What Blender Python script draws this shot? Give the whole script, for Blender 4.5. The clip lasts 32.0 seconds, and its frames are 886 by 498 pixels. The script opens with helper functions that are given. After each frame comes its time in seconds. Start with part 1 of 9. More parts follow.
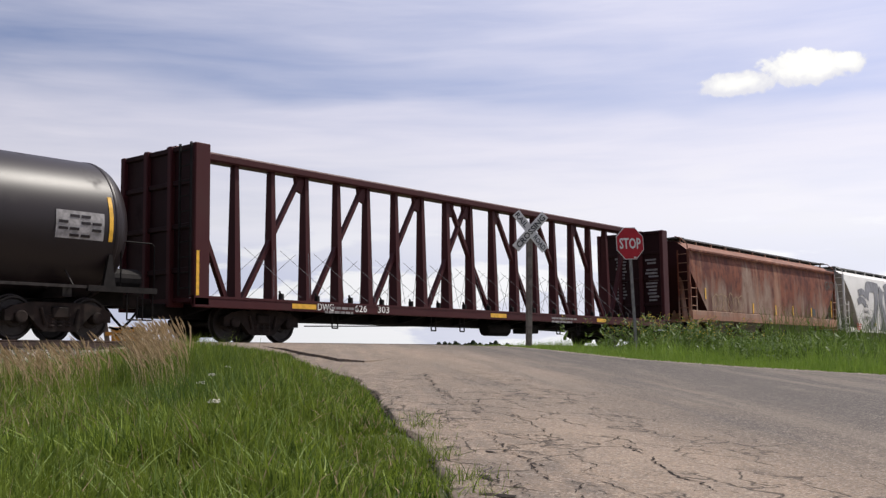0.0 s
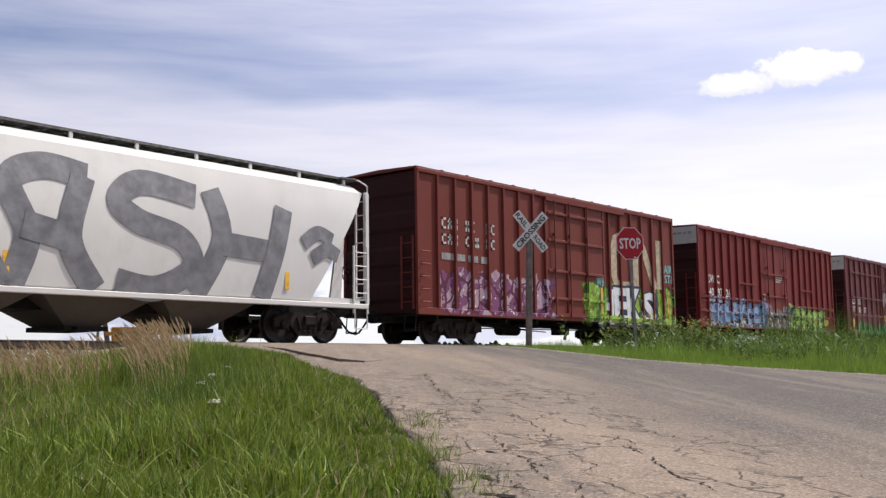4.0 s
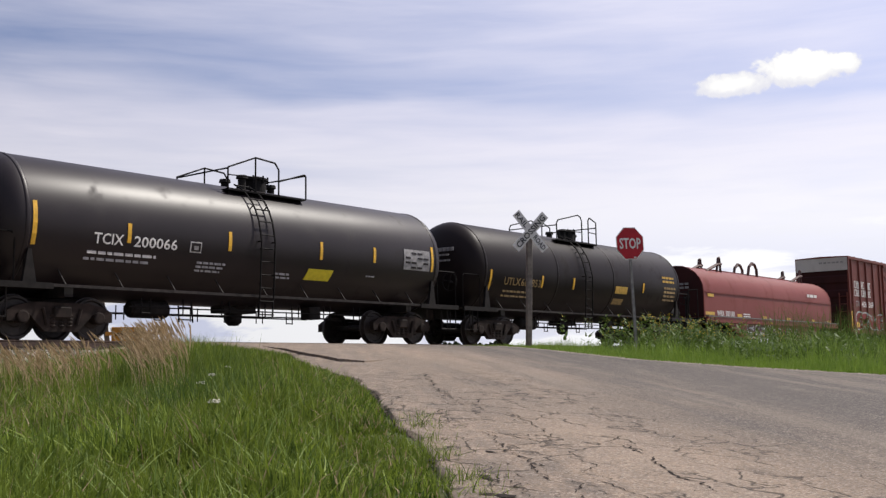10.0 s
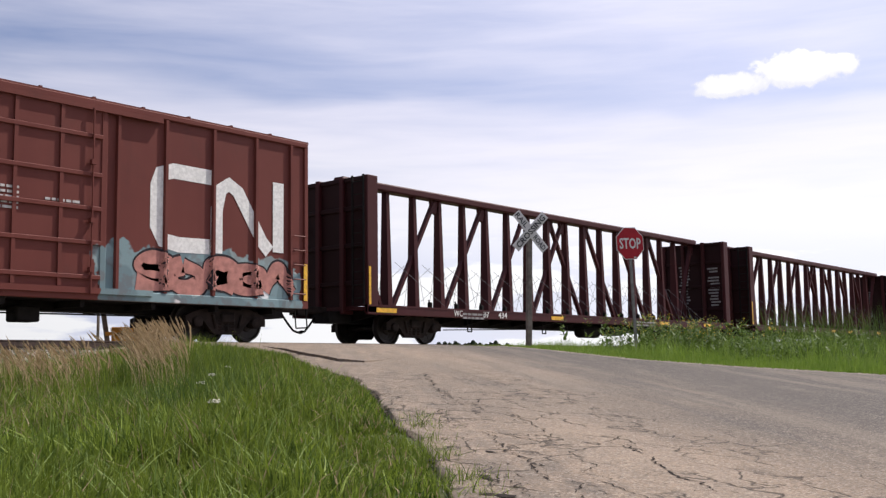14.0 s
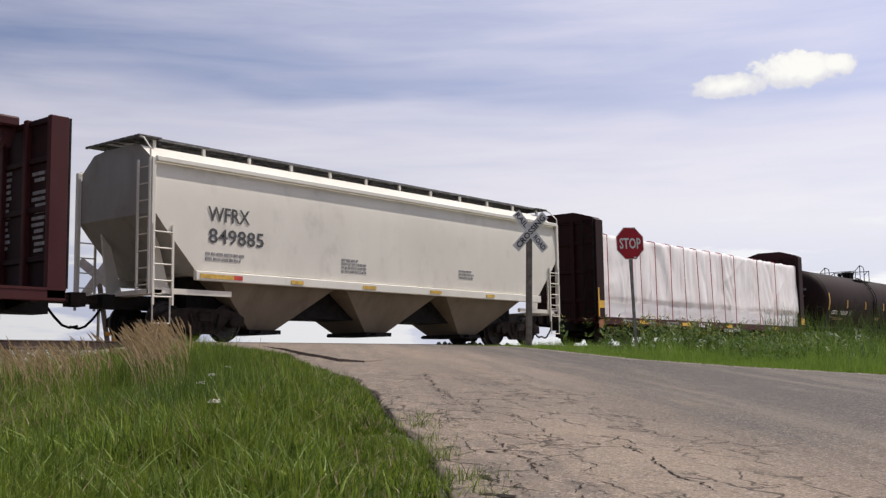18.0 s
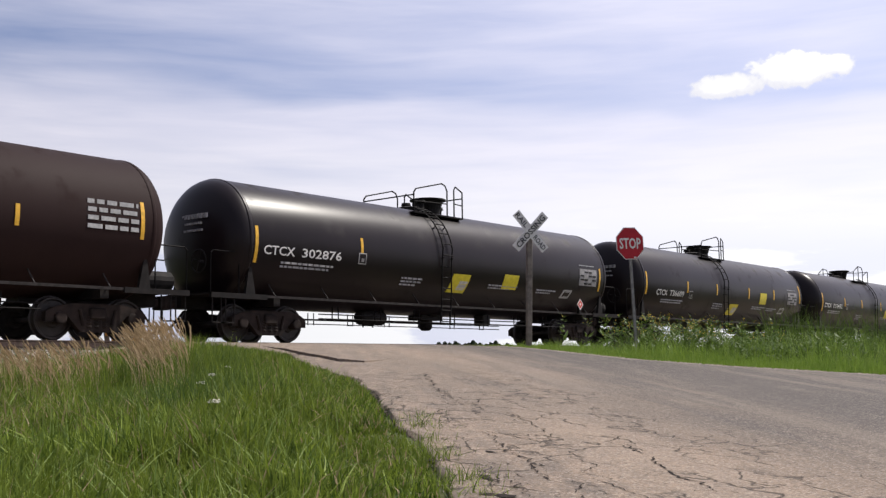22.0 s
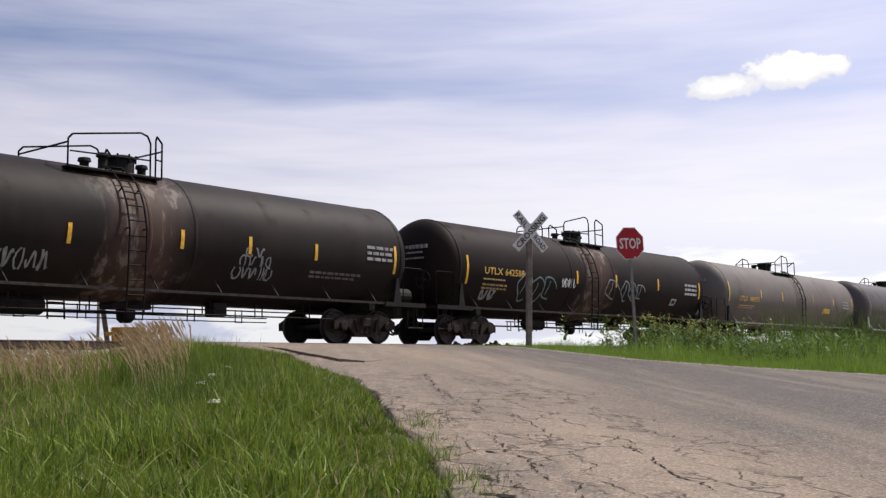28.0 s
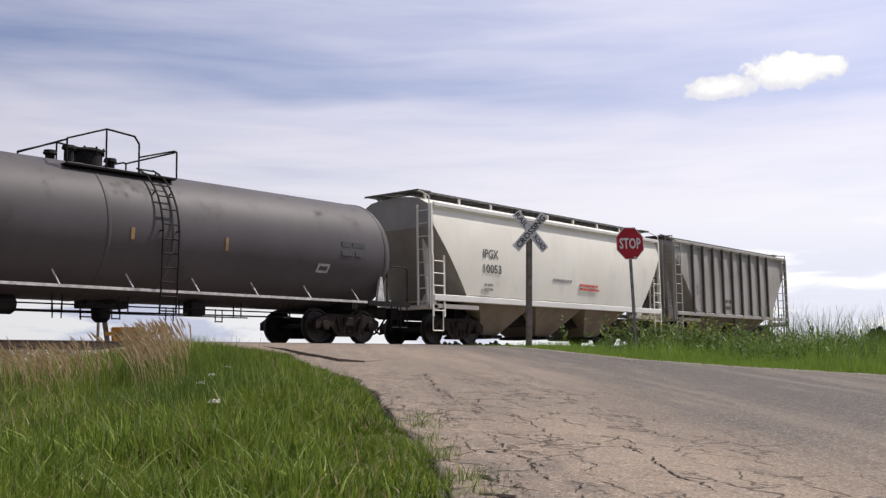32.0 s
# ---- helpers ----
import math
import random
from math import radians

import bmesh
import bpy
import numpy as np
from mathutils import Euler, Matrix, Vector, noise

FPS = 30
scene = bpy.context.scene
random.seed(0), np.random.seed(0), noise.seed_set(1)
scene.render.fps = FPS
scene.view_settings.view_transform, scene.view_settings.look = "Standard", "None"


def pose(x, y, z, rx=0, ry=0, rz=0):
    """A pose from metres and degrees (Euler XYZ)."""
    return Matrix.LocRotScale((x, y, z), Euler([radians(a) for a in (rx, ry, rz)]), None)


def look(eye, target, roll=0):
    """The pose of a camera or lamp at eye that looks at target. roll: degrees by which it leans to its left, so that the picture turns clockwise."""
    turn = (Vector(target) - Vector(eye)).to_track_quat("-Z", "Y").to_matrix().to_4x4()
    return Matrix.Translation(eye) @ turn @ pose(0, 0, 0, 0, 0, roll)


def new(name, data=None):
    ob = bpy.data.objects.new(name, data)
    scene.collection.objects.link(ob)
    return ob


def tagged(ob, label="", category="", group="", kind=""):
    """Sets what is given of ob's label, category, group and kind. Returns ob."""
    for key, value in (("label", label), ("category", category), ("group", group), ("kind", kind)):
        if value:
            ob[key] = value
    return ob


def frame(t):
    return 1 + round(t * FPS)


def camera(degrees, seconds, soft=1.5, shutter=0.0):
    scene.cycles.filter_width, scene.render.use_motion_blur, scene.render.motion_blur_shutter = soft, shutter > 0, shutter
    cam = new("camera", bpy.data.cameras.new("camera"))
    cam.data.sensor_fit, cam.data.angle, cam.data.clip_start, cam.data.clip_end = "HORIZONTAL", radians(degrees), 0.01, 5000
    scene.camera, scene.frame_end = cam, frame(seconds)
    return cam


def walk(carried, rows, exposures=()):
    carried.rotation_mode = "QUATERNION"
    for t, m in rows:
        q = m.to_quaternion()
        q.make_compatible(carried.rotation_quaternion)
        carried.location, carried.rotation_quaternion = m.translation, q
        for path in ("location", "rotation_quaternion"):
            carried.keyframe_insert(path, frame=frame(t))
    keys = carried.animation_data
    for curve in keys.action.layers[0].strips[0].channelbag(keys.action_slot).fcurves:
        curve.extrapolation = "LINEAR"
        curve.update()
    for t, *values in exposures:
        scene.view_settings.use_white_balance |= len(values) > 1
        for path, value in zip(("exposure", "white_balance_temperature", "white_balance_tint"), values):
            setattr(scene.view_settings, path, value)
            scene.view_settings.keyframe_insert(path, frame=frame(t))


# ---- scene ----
# ---- camera ----
FOV = 45.42
EYE = Vector((0.0, -20.46, -0.63))
YAW, PITCH, ROLL = radians(39.265), radians(6.304), -0.806
AIM = EYE + 100 * Vector((math.cos(YAW) * math.cos(PITCH), math.sin(YAW) * math.cos(PITCH), math.sin(PITCH)))
cam = camera(FOV, 32.0, soft=1.35)
EXPOSURE = [(0, 0.12), (1, 0.09), (2, 0.2), (3, 0.24), (6, 0.4), (8, 0.36), (9, 0.2), (10, 0.16), (11, 0.2), (12, 0.14), (13, 0.2), (14, 0.3), (15.5, 0.18), (17, 0.05), (18, 0.0), (19, -0.09), (20, -0.14), (21, 0.2), (22, 0.26), (24, 0.27), (26, 0.23), (28, 0.18), (32, 0.14)]
walk(cam, [(0, look(EYE, AIM, ROLL)), (32, look(EYE, AIM, ROLL))], EXPOSURE)

# ---- light ----
SUN_EL, SUN_TO = radians(54), Vector((0.930, -0.367))
sun_data = bpy.data.lights.new("sun", "SUN")
sun_data.energy, sun_data.angle, sun_data.color = 4.3, radians(0.55), (1.0, 0.95, 0.87)
sun = new("sun", sun_data)
SUN_DIR = Vector((SUN_TO.x * math.cos(SUN_EL), SUN_TO.y * math.cos(SUN_EL), math.sin(SUN_EL)))
sun.matrix_world = look(SUN_DIR * 300, (0, 0, 0))


def world_sky():
    w = bpy.data.worlds.new("sky")
    scene.world = w
    w.use_nodes = True
    nt = w.node_tree
    nt.nodes.clear()
    N, L = nt.nodes.new, nt.links.new
    out, bg = N("ShaderNodeOutputWorld"), N("ShaderNodeBackground")
    sky = N("ShaderNodeTexSky")
    sky.sky_type, sky.sun_disc = "NISHITA", False
    sky.sun_elevation, sky.sun_rotation = SUN_EL, math.atan2(SUN_TO.x, SUN_TO.y)
    sky.air_density, sky.dust_density, sky.ozone_density = 1.0, 1.2, 2.0
    tc = N("ShaderNodeTexCoord")
    sep = N("ShaderNodeSeparateXYZ")
    L(tc.outputs["Generated"], sep.inputs[0])

    def m(op, a, b=None, c=None, clamp=False):
        n = N("ShaderNodeMath")
        n.operation, n.use_clamp = op, clamp
        for i, v in enumerate((a, b, c)):
            if v is None:
                continue
            if isinstance(v, (int, float)):
                n.inputs[i].default_value = v
            else:
                L(v, n.inputs[i])
        return n.outputs[0]

    # clouds lie on a flat layer overhead: direction over height
    h = m("MAXIMUM", sep.outputs[2], 0.0)
    den = m("ADD", h, 0.11)
    u, v = m("DIVIDE", sep.outputs[0], den), m("DIVIDE", sep.outputs[1], den)
    comb = N("ShaderNodeCombineXYZ")
    L(u, comb.inputs[0]), L(v, comb.inputs[1])

    def cloud(scale, sx, sy, turn, detail, lo, hi, off):
        mp = N("ShaderNodeMapping")
        mp.inputs["Rotation"].default_value = (0, 0, turn)
        mp.inputs["Scale"].default_value = (sx, sy, 1)
        mp.inputs["Location"].default_value = off
        L(comb.outputs[0], mp.inputs[0])
        t = N("ShaderNodeTexNoise")
        t.inputs["Scale"].default_value, t.inputs["Detail"].default_value, t.inputs["Roughness"].default_value = scale, detail, 0.55
        t.inputs["Distortion"].default_value = 0.4
        L(mp.outputs[0], t.inputs[0])
        r = N("ShaderNodeMapRange")
        r.interpolation_type = "SMOOTHSTEP"
        r.inputs[1].default_value, r.inputs[2].default_value = lo, hi
        L(t.outputs[0], r.inputs[0])
        return r.outputs[0]

    puffs = cloud(1.5, 1.0, 1.0, 0.0, 7, 0.52, 0.64, (0.3, 5.0, 0))
    low = N("ShaderNodeMapRange")
    low.interpolation_type = "SMOOTHSTEP"
    for i, x in enumerate((0.0, 0.24, 1.0, 0.0)):
        low.inputs[i + 1].default_value = x
    L(sep.outputs[2], low.inputs[0])
    # cirrus in long level bands round the sky: heading and height, drawn out sideways
    head = m("ARCTAN2", sep.outputs[1], sep.outputs[0])

    def band(sa, sh, scale, detail, off):
        c = N("ShaderNodeCombineXYZ")
        L(m("MULTIPLY", head, sa), c.inputs[0]), L(m("MULTIPLY", sep.outputs[2], sh), c.inputs[1])
        c.inputs[2].default_value = off
        t = N("ShaderNodeTexNoise")
        t.inputs["Scale"].default_value, t.inputs["Detail"].default_value, t.inputs["Roughness"].default_value = scale, detail, 0.55
        t.inputs["Distortion"].default_value = 0.25
        L(c.outputs[0], t.inputs[0])
        return m("SUBTRACT", t.outputs[0], 0.5)
    hw = m("ADD", sep.outputs[2], m("MULTIPLY", band(2.6, 9.0, 1.0, 3, 3.1), 0.11))
    hw = m("ADD", hw, m("MULTIPLY", m("SUBTRACT", head, 0.685), -0.035))
    stops = N("ShaderNodeValToRGB")
    r = stops.color_ramp
    r.interpolation = "EASE"
    for i, (p, v) in enumerate(((0.0, 0.95), (0.13, 0.92), (0.205, 0.80), (0.232, 0.62), (0.258, 0.14), (0.283, 0.12), (0.315, 0.38), (0.36, 0.50), (0.5, 0.35), (1.0, 0.25))):
        e = r.elements[i] if i < 2 else r.elements.new(p)
        e.position, e.color = p, (v, v, v, 1)
    L(hw, stops.inputs[0])
    a = m("ADD", stops.outputs[0], m("MULTIPLY", band(5.0, 46.0, 1.0, 6, 0.0), 0.85))
    a = m("ADD", a, m("MULTIPLY", band(1.6, 14.0, 1.0, 4, 7.7), 0.75), clamp=True)
    # brighter haze towards the sun
    dot = N("ShaderNodeVectorMath")
    dot.operation = "DOT_PRODUCT"
    L(tc.outputs["Generated"], dot.inputs[0])
    dot.inputs[1].default_value = SUN_DIR
    glow = N("ShaderNodeMapRange")
    glow.interpolation_type = "SMOOTHSTEP"
    glow.inputs[1].default_value, glow.inputs[2].default_value = 0.25, 1.0
    L(dot.outputs["Value"], glow.inputs[0])
    a = m("ADD", a, m("MULTIPLY", glow.outputs[0], 0.35), clamp=True)
    b = m("MULTIPLY", puffs, m("MULTIPLY", low.outputs[0], 0.6))
    mix = N("ShaderNodeMix")
    mix.data_type = "RGBA"
    scale = N("ShaderNodeVectorMath")
    scale.operation = "SCALE"
    scale.inputs[3].default_value = 0.105
    L(sky.outputs[0], scale.inputs[0])
    tint = N("ShaderNodeVectorMath")
    tint.operation = "MULTIPLY"
    tint.inputs[1].default_value = (1.26, 1.03, 1.06)
    L(scale.outputs[0], tint.inputs[0])
    L(a, mix.inputs[0]), L(tint.outputs[0], mix.inputs[6])
    # the veil is whiter low down
    veil = N("ShaderNodeMix")
    veil.data_type = "RGBA"
    thin = N("ShaderNodeMapRange")
    thin.interpolation_type = "SMOOTHSTEP"
    for i, x in enumerate((0.06, 0.25, 0.0, 1.0)):
        thin.inputs[i + 1].default_value = x
    L(sep.outputs[2], thin.inputs[0]), L(thin.outputs[0], veil.inputs[0])
    veil.inputs[6].default_value, veil.inputs[7].default_value = (0.89, 0.88, 0.92, 1), (0.71, 0.70, 0.82, 1)
    L(veil.outputs[2], mix.inputs[7])
    mix2 = N("ShaderNodeMix")
    mix2.data_type = "RGBA"
    L(b, mix2.inputs[0]), L(mix.outputs[2], mix2.inputs[6])
    mix2.inputs[7].default_value = (0.85, 0.84, 0.84, 1)
    # a row of small cumulus along the horizon, with blue haze between
    near_h = N("ShaderNodeMapRange")
    near_h.interpolation_type = "SMOOTHSTEP"
    for i, x in enumerate((0.080, 0.150, 1.0, 0.0)):
        near_h.inputs[i + 1].default_value = x
    L(sep.outputs[2], near_h.inputs[0])
    heap = N("ShaderNodeMapRange")
    heap.interpolation_type = "SMOOTHSTEP"
    for i, x in enumerate((-0.02, 0.08, 0.0, 1.0)):
        heap.inputs[i + 1].default_value = x
    L(m("ADD", band(8.0, 34.0, 1.0, 7, 2.4), m("MULTIPLY", band(3.0, 10.0, 1.0, 2, 5.2), 0.5)), heap.inputs[0])
    blue, white = N("ShaderNodeMix"), N("ShaderNodeMix")
    blue.data_type = white.data_type = "RGBA"
    west = N("ShaderNodeMapRange")
    west.interpolation_type = "SMOOTHSTEP"
    for i, x in enumerate((0.5, 0.95, 0.45, 0.85)):
        west.inputs[i + 1].default_value = x
    L(head, west.inputs[0])
    L(m("MULTIPLY", near_h.outputs[0], west.outputs[0]), blue.inputs[0]), L(mix2.outputs[2], blue.inputs[6])
    blue.inputs[7].default_value = (0.57, 0.61, 0.79, 1)
    L(m("MULTIPLY", m("MULTIPLY", heap.outputs[0], near_h.outputs[0]), 0.95), white.inputs[0]), L(blue.outputs[2], white.inputs[6])
    white.inputs[7].default_value = (0.93, 0.93, 0.95, 1)
    side = N("ShaderNodeMapRange")
    for i, x in enumerate((-0.5, 0.75, 0.40, 1.16)):
        side.inputs[i + 1].default_value = x
    L(dot.outputs["Value"], side.inputs[0])
    bright = N("ShaderNodeVectorMath")
    bright.operation = "SCALE"
    L(white.outputs[2], bright.inputs[0]), L(side.outputs[0], bright.inputs[3])
    L(bright.outputs[0], bg.inputs[0])
    bg.inputs[1].default_value = 1.0
    L(bg.outputs[0], out.inputs[0])


world_sky()

# ---- materials ----


class Nodes:
    """A short way to write node materials."""

    def __init__(self, name):
        self.m = bpy.data.materials.new(name)
        self.m.use_nodes = True
        self.nt = self.m.node_tree
        self.nt.nodes.clear()
        self.out = self.n("ShaderNodeOutputMaterial")
        self.b = self.n("ShaderNodeBsdfPrincipled")
        self.link(self.b.outputs[0], self.out.inputs[0])
        self.tc = self.n("ShaderNodeTexCoord").outputs["Object"]

    def n(self, kind):
        return self.nt.nodes.new(kind)

    def link(self, a, b):
        self.nt.links.new(a, b)

    def put(self, v, socket):
        if isinstance(v, (int, float)):
            socket.default_value = v
        elif isinstance(v, tuple):
            socket.default_value = (*v, 1) if len(v) == 3 and len(socket.default_value) == 4 else v
        else:
            self.link(v, socket)

    def noise(self, scale, stretch=(1, 1, 1), detail=4, rough=0.55, src=None, off=(0, 0, 0), distort=0.0):
        mp = self.n("ShaderNodeMapping")
        mp.inputs["Scale"].default_value, mp.inputs["Location"].default_value = stretch, off
        self.link(src or self.tc, mp.inputs[0])
        t = self.n("ShaderNodeTexNoise")
        t.inputs["Scale"].default_value, t.inputs["Detail"].default_value = scale, detail
        t.inputs["Roughness"].default_value, t.inputs["Distortion"].default_value = rough, distort
        self.link(mp.outputs[0], t.inputs[0])
        return t.outputs[0]

    def voronoi(self, scale, stretch=(1, 1, 1), feature="DISTANCE_TO_EDGE", src=None, warp=0.0, warp_scale=1.0):
        v = src or self.tc
        if warp:
            t = self.n("ShaderNodeTexNoise")
            t.inputs["Scale"].default_value, t.inputs["Detail"].default_value = warp_scale, 3
            self.link(v, t.inputs[0])
            s = self.vec("SUBTRACT", t.outputs[1], (0.5, 0.5, 0.5))
            v = self.vec("ADD", v, self.vec("MULTIPLY", s, (warp, warp, warp)))
        mp = self.n("ShaderNodeMapping")
        mp.inputs["Scale"].default_value = stretch
        self.link(v, mp.inputs[0])
        t = self.n("ShaderNodeTexVoronoi")
        t.feature = feature
        t.inputs["Scale"].default_value = scale
        self.link(mp.outputs[0], t.inputs[0])
        return t.outputs[1] if feature == "F1" else t.outputs[0]

    def vec(self, op, a, b):
        n = self.n("ShaderNodeVectorMath")
        n.operation = op
        self.put(a, n.inputs[0]), self.put(b, n.inputs[1])
        return n.outputs[0]

    def math(self, op, a, b=0.0, clamp=False):
        n = self.n("ShaderNodeMath")
        n.operation, n.use_clamp = op, clamp
        self.put(a, n.inputs[0]), self.put(b, n.inputs[1])
        return n.outputs[0]

    def ramp(self, v, lo, hi, a=0.0, b=1.0):
        n = self.n("ShaderNodeMapRange")
        n.interpolation_type = "SMOOTHSTEP"
        self.put(v, n.inputs[0])
        for i, x in enumerate((lo, hi, a, b)):
            n.inputs[i + 1].default_value = x
        return n.outputs[0]

    def mix(self, f, a, b, kind="MIX"):
        n = self.n("ShaderNodeMix")
        n.data_type, n.blend_type = "RGBA", kind
        self.put(f, n.inputs[0]), self.put(a, n.inputs[6]), self.put(b, n.inputs[7])
        return n.outputs[2]

    def xyz(self):
        s = self.n("ShaderNodeSeparateXYZ")
        self.link(self.tc, s.inputs[0])
        return s.outputs

    def random(self):
        return self.n("ShaderNodeObjectInfo").outputs["Random"]

    def island(self):
        return self.n("ShaderNodeNewGeometry").outputs["Random Per Island"]

    def bump(self, h, strength, dist):
        n = self.n("ShaderNodeBump")
        n.inputs["Strength"].default_value, n.inputs["Distance"].default_value = strength, dist
        self.link(h, n.inputs["Height"])
        self.link(n.outputs[0], self.b.inputs["Normal"])

    def done(self, colour, rough=0.6, metal=0.0, spec=0.5):
        self.put(colour, self.b.inputs["Base Color"])
        self.put(rough, self.b.inputs["Roughness"])
        self.put(metal, self.b.inputs["Metallic"])
        self.b.inputs["Specular IOR Level"].default_value = spec
        return self.m


def paint(name, base, worn, rough=0.5, streak=0.5, dirt=(0.06, 0.05, 0.045), dirty=0.25, spec=0.16, seed=0.0, spill=None):
    """Weathered railcar paint: fading, rain streaks, grime blotches, fine grain."""
    k = Nodes(name)
    off = (seed * 7.3, seed * 3.1, seed * 5.7)
    fade = k.ramp(k.noise(0.45, (1, 1, 1), 4, off=off), 0.3, 0.72)
    st = k.ramp(k.noise(2.2, (1, 1, 0.12), 5, off=off), 0.42, 0.75)
    gr = k.ramp(k.noise(1.3, (1, 1, 0.7), 6, 0.65, off=off), 0.5, 0.78)
    fine = k.noise(28, detail=3)
    c = k.mix(k.math("MULTIPLY", fade, 0.75), base, worn)
    c = k.mix(k.math("MULTIPLY", st, streak), c, worn)
    c = k.mix(k.math("MULTIPLY", gr, dirty), c, dirt)
    c = k.mix(k.math("MULTIPLY", k.ramp(fine, 0.4, 0.7), 0.15), c, worn)
    if spill:
        # product spilt from the manway has dried in runs down the shell
        x = k.xyz()[0]
        d = k.math("ADD", k.math("ABSOLUTE", k.math("SUBTRACT", x, spill)), k.math("MULTIPLY", k.noise(1.6, (1, 1, 0.3), 6, 0.7), 1.1))
        c = k.mix(k.ramp(d, 0.9, 1.75, 0.9, 0.0), c, (0.072, 0.046, 0.037))
        run = k.ramp(k.noise(2.6, (1, 1, 0.10), 5, 0.7, off=(5, 2, 1)), 0.50, 0.62)
        c = k.mix(k.math("MULTIPLY", k.ramp(d, 1.1, 2.0, 0.8, 0.0), run), c, (0.19, 0.155, 0.135))
    k.bump(k.noise(60, detail=2), 0.06, 0.004)
    return k.done(c, k.ramp(gr, 0, 1, rough, min(1, rough + 0.25)), 0.0, spec)


def simple(name, base, rough=0.6, metal=0.0, vary=0.35, scale=6.0, spec=0.5):
    k = Nodes(name)
    dark = tuple(x * (1 - vary) for x in base)
    light = tuple(min(1, x * (1 + vary)) for x in base)
    c = k.mix(k.ramp(k.noise(scale, detail=5), 0.3, 0.7), dark, light)
    c = k.mix(k.math("MULTIPLY", k.ramp(k.noise(scale * 0.13, detail=3), 0.35, 0.7), 0.3), c, dark)
    k.bump(k.noise(scale * 8, detail=3), 0.1, 0.003)
    return k.done(c, rough, metal, spec)


M = {}
M["steel_dark"] = simple("grimy_dark_steel", (0.011, 0.009, 0.0085), 0.75, 0.0, 0.5, 5, 0.2)
M["truck"] = simple("rusty_truck_steel", (0.018, 0.012, 0.010), 0.8, 0.0, 0.55, 4, 0.2)
M["wheel"] = simple("wheel_steel", (0.022, 0.016, 0.014), 0.6, 0.2, 0.4, 6)
M["rail"] = simple("rail_steel", (0.16, 0.11, 0.085), 0.5, 0.5, 0.4, 9)
M["black_rail"] = simple("black_painted_iron", (0.007, 0.006, 0.006), 0.7, 0.0, 0.4, 8, 0.1)
M["side_rail"] = simple("grimy_side_rail_steel", (0.030, 0.026, 0.025), 0.7, 0.0, 0.4, 8, 0.15)
M["white"] = simple("white_lettering_paint", (0.72, 0.71, 0.69), 0.6, 0.0, 0.14, 14)
M["offwhite"] = simple("faded_white_paint", (0.48, 0.46, 0.45), 0.65, 0.0, 0.3, 9)
M["greytext"] = simple("worn_grey_stencil", (0.26, 0.25, 0.25), 0.65, 0.0, 0.3, 9)
M["yellow"] = simple("yellow_reflective_tape", (0.72, 0.40, 0.03), 0.45, 0.0, 0.2, 9)
M["placard_yellow"] = simple("yellow_placard", (0.60, 0.50, 0.02), 0.5, 0.0, 0.12, 9)
M["red_tape"] = simple("red_reflective_tape", (0.55, 0.05, 0.03), 0.45, 0.0, 0.2, 9)
M["yellow_text"] = simple("yellow_stencil_paint", (0.58, 0.36, 0.06), 0.6, 0.0, 0.25, 10)
M["faint_yellow"] = simple("faded_yellow_stencil_paint", (0.26, 0.17, 0.06), 0.65, 0.0, 0.3, 10)
M["dark_text"] = simple("dark_grey_stencil_paint", (0.05, 0.05, 0.055), 0.6, 0.0, 0.3, 10)
M["sticker"] = simple("grey_stencil_panel", (0.36, 0.36, 0.36), 0.6, 0.0, 0.2, 12)


# ---- mesh helpers ----


def smooth(t):
    t = min(1.0, max(0.0, t))
    return t * t * (3 - 2 * t)

def link_mesh(name, me, parent=None, label="", m=None):
    ob = new(name, me)
    if parent is not None:
        ob.parent = parent
    if m is not None:
        ob.matrix_local = m
    if label:
        tagged(ob, label)
    return ob


def mesh_of(name, bm, material, smooth=False):
    me = bpy.data.meshes.new(name)
    bmesh.ops.recalc_face_normals(bm, faces=bm.faces)
    if smooth:
        for f in bm.faces:
            f.smooth = True
    bm.to_mesh(me)
    bm.free()
    me.materials.append(material)
    return me


def part(name, bm, material, parent, label="", smooth=False, m=None):
    return link_mesh(name, mesh_of(name, bm, material, smooth), parent, label, m)


def soft_edges(ob_or_me, angle=35):
    """Smooth shading that keeps edges sharper than the angle."""
    me = ob_or_me
    for p in me.polygons:
        p.use_smooth = True
    me.set_sharp_from_angle(angle=radians(angle))


def box(bm, x0, x1, y0, y1, z0, z1, b=0.0):
    """A box; b chamfers its long edges."""
    v = [bm.verts.new(p) for p in ((x0, y0, z0), (x1, y0, z0), (x1, y1, z0), (x0, y1, z0), (x0, y0, z1), (x1, y0, z1), (x1, y1, z1), (x0, y1, z1))]
    fs = [bm.faces.new([v[i] for i in q]) for q in ((3, 2, 1, 0), (4, 5, 6, 7), (0, 1, 5, 4), (1, 2, 6, 5), (2, 3, 7, 6), (3, 0, 4, 7))]
    if b:
        es = list({e for f in fs for e in f.edges})
        bmesh.ops.bevel(bm, geom=es, offset=b, segments=1, affect="EDGES")
    return bm


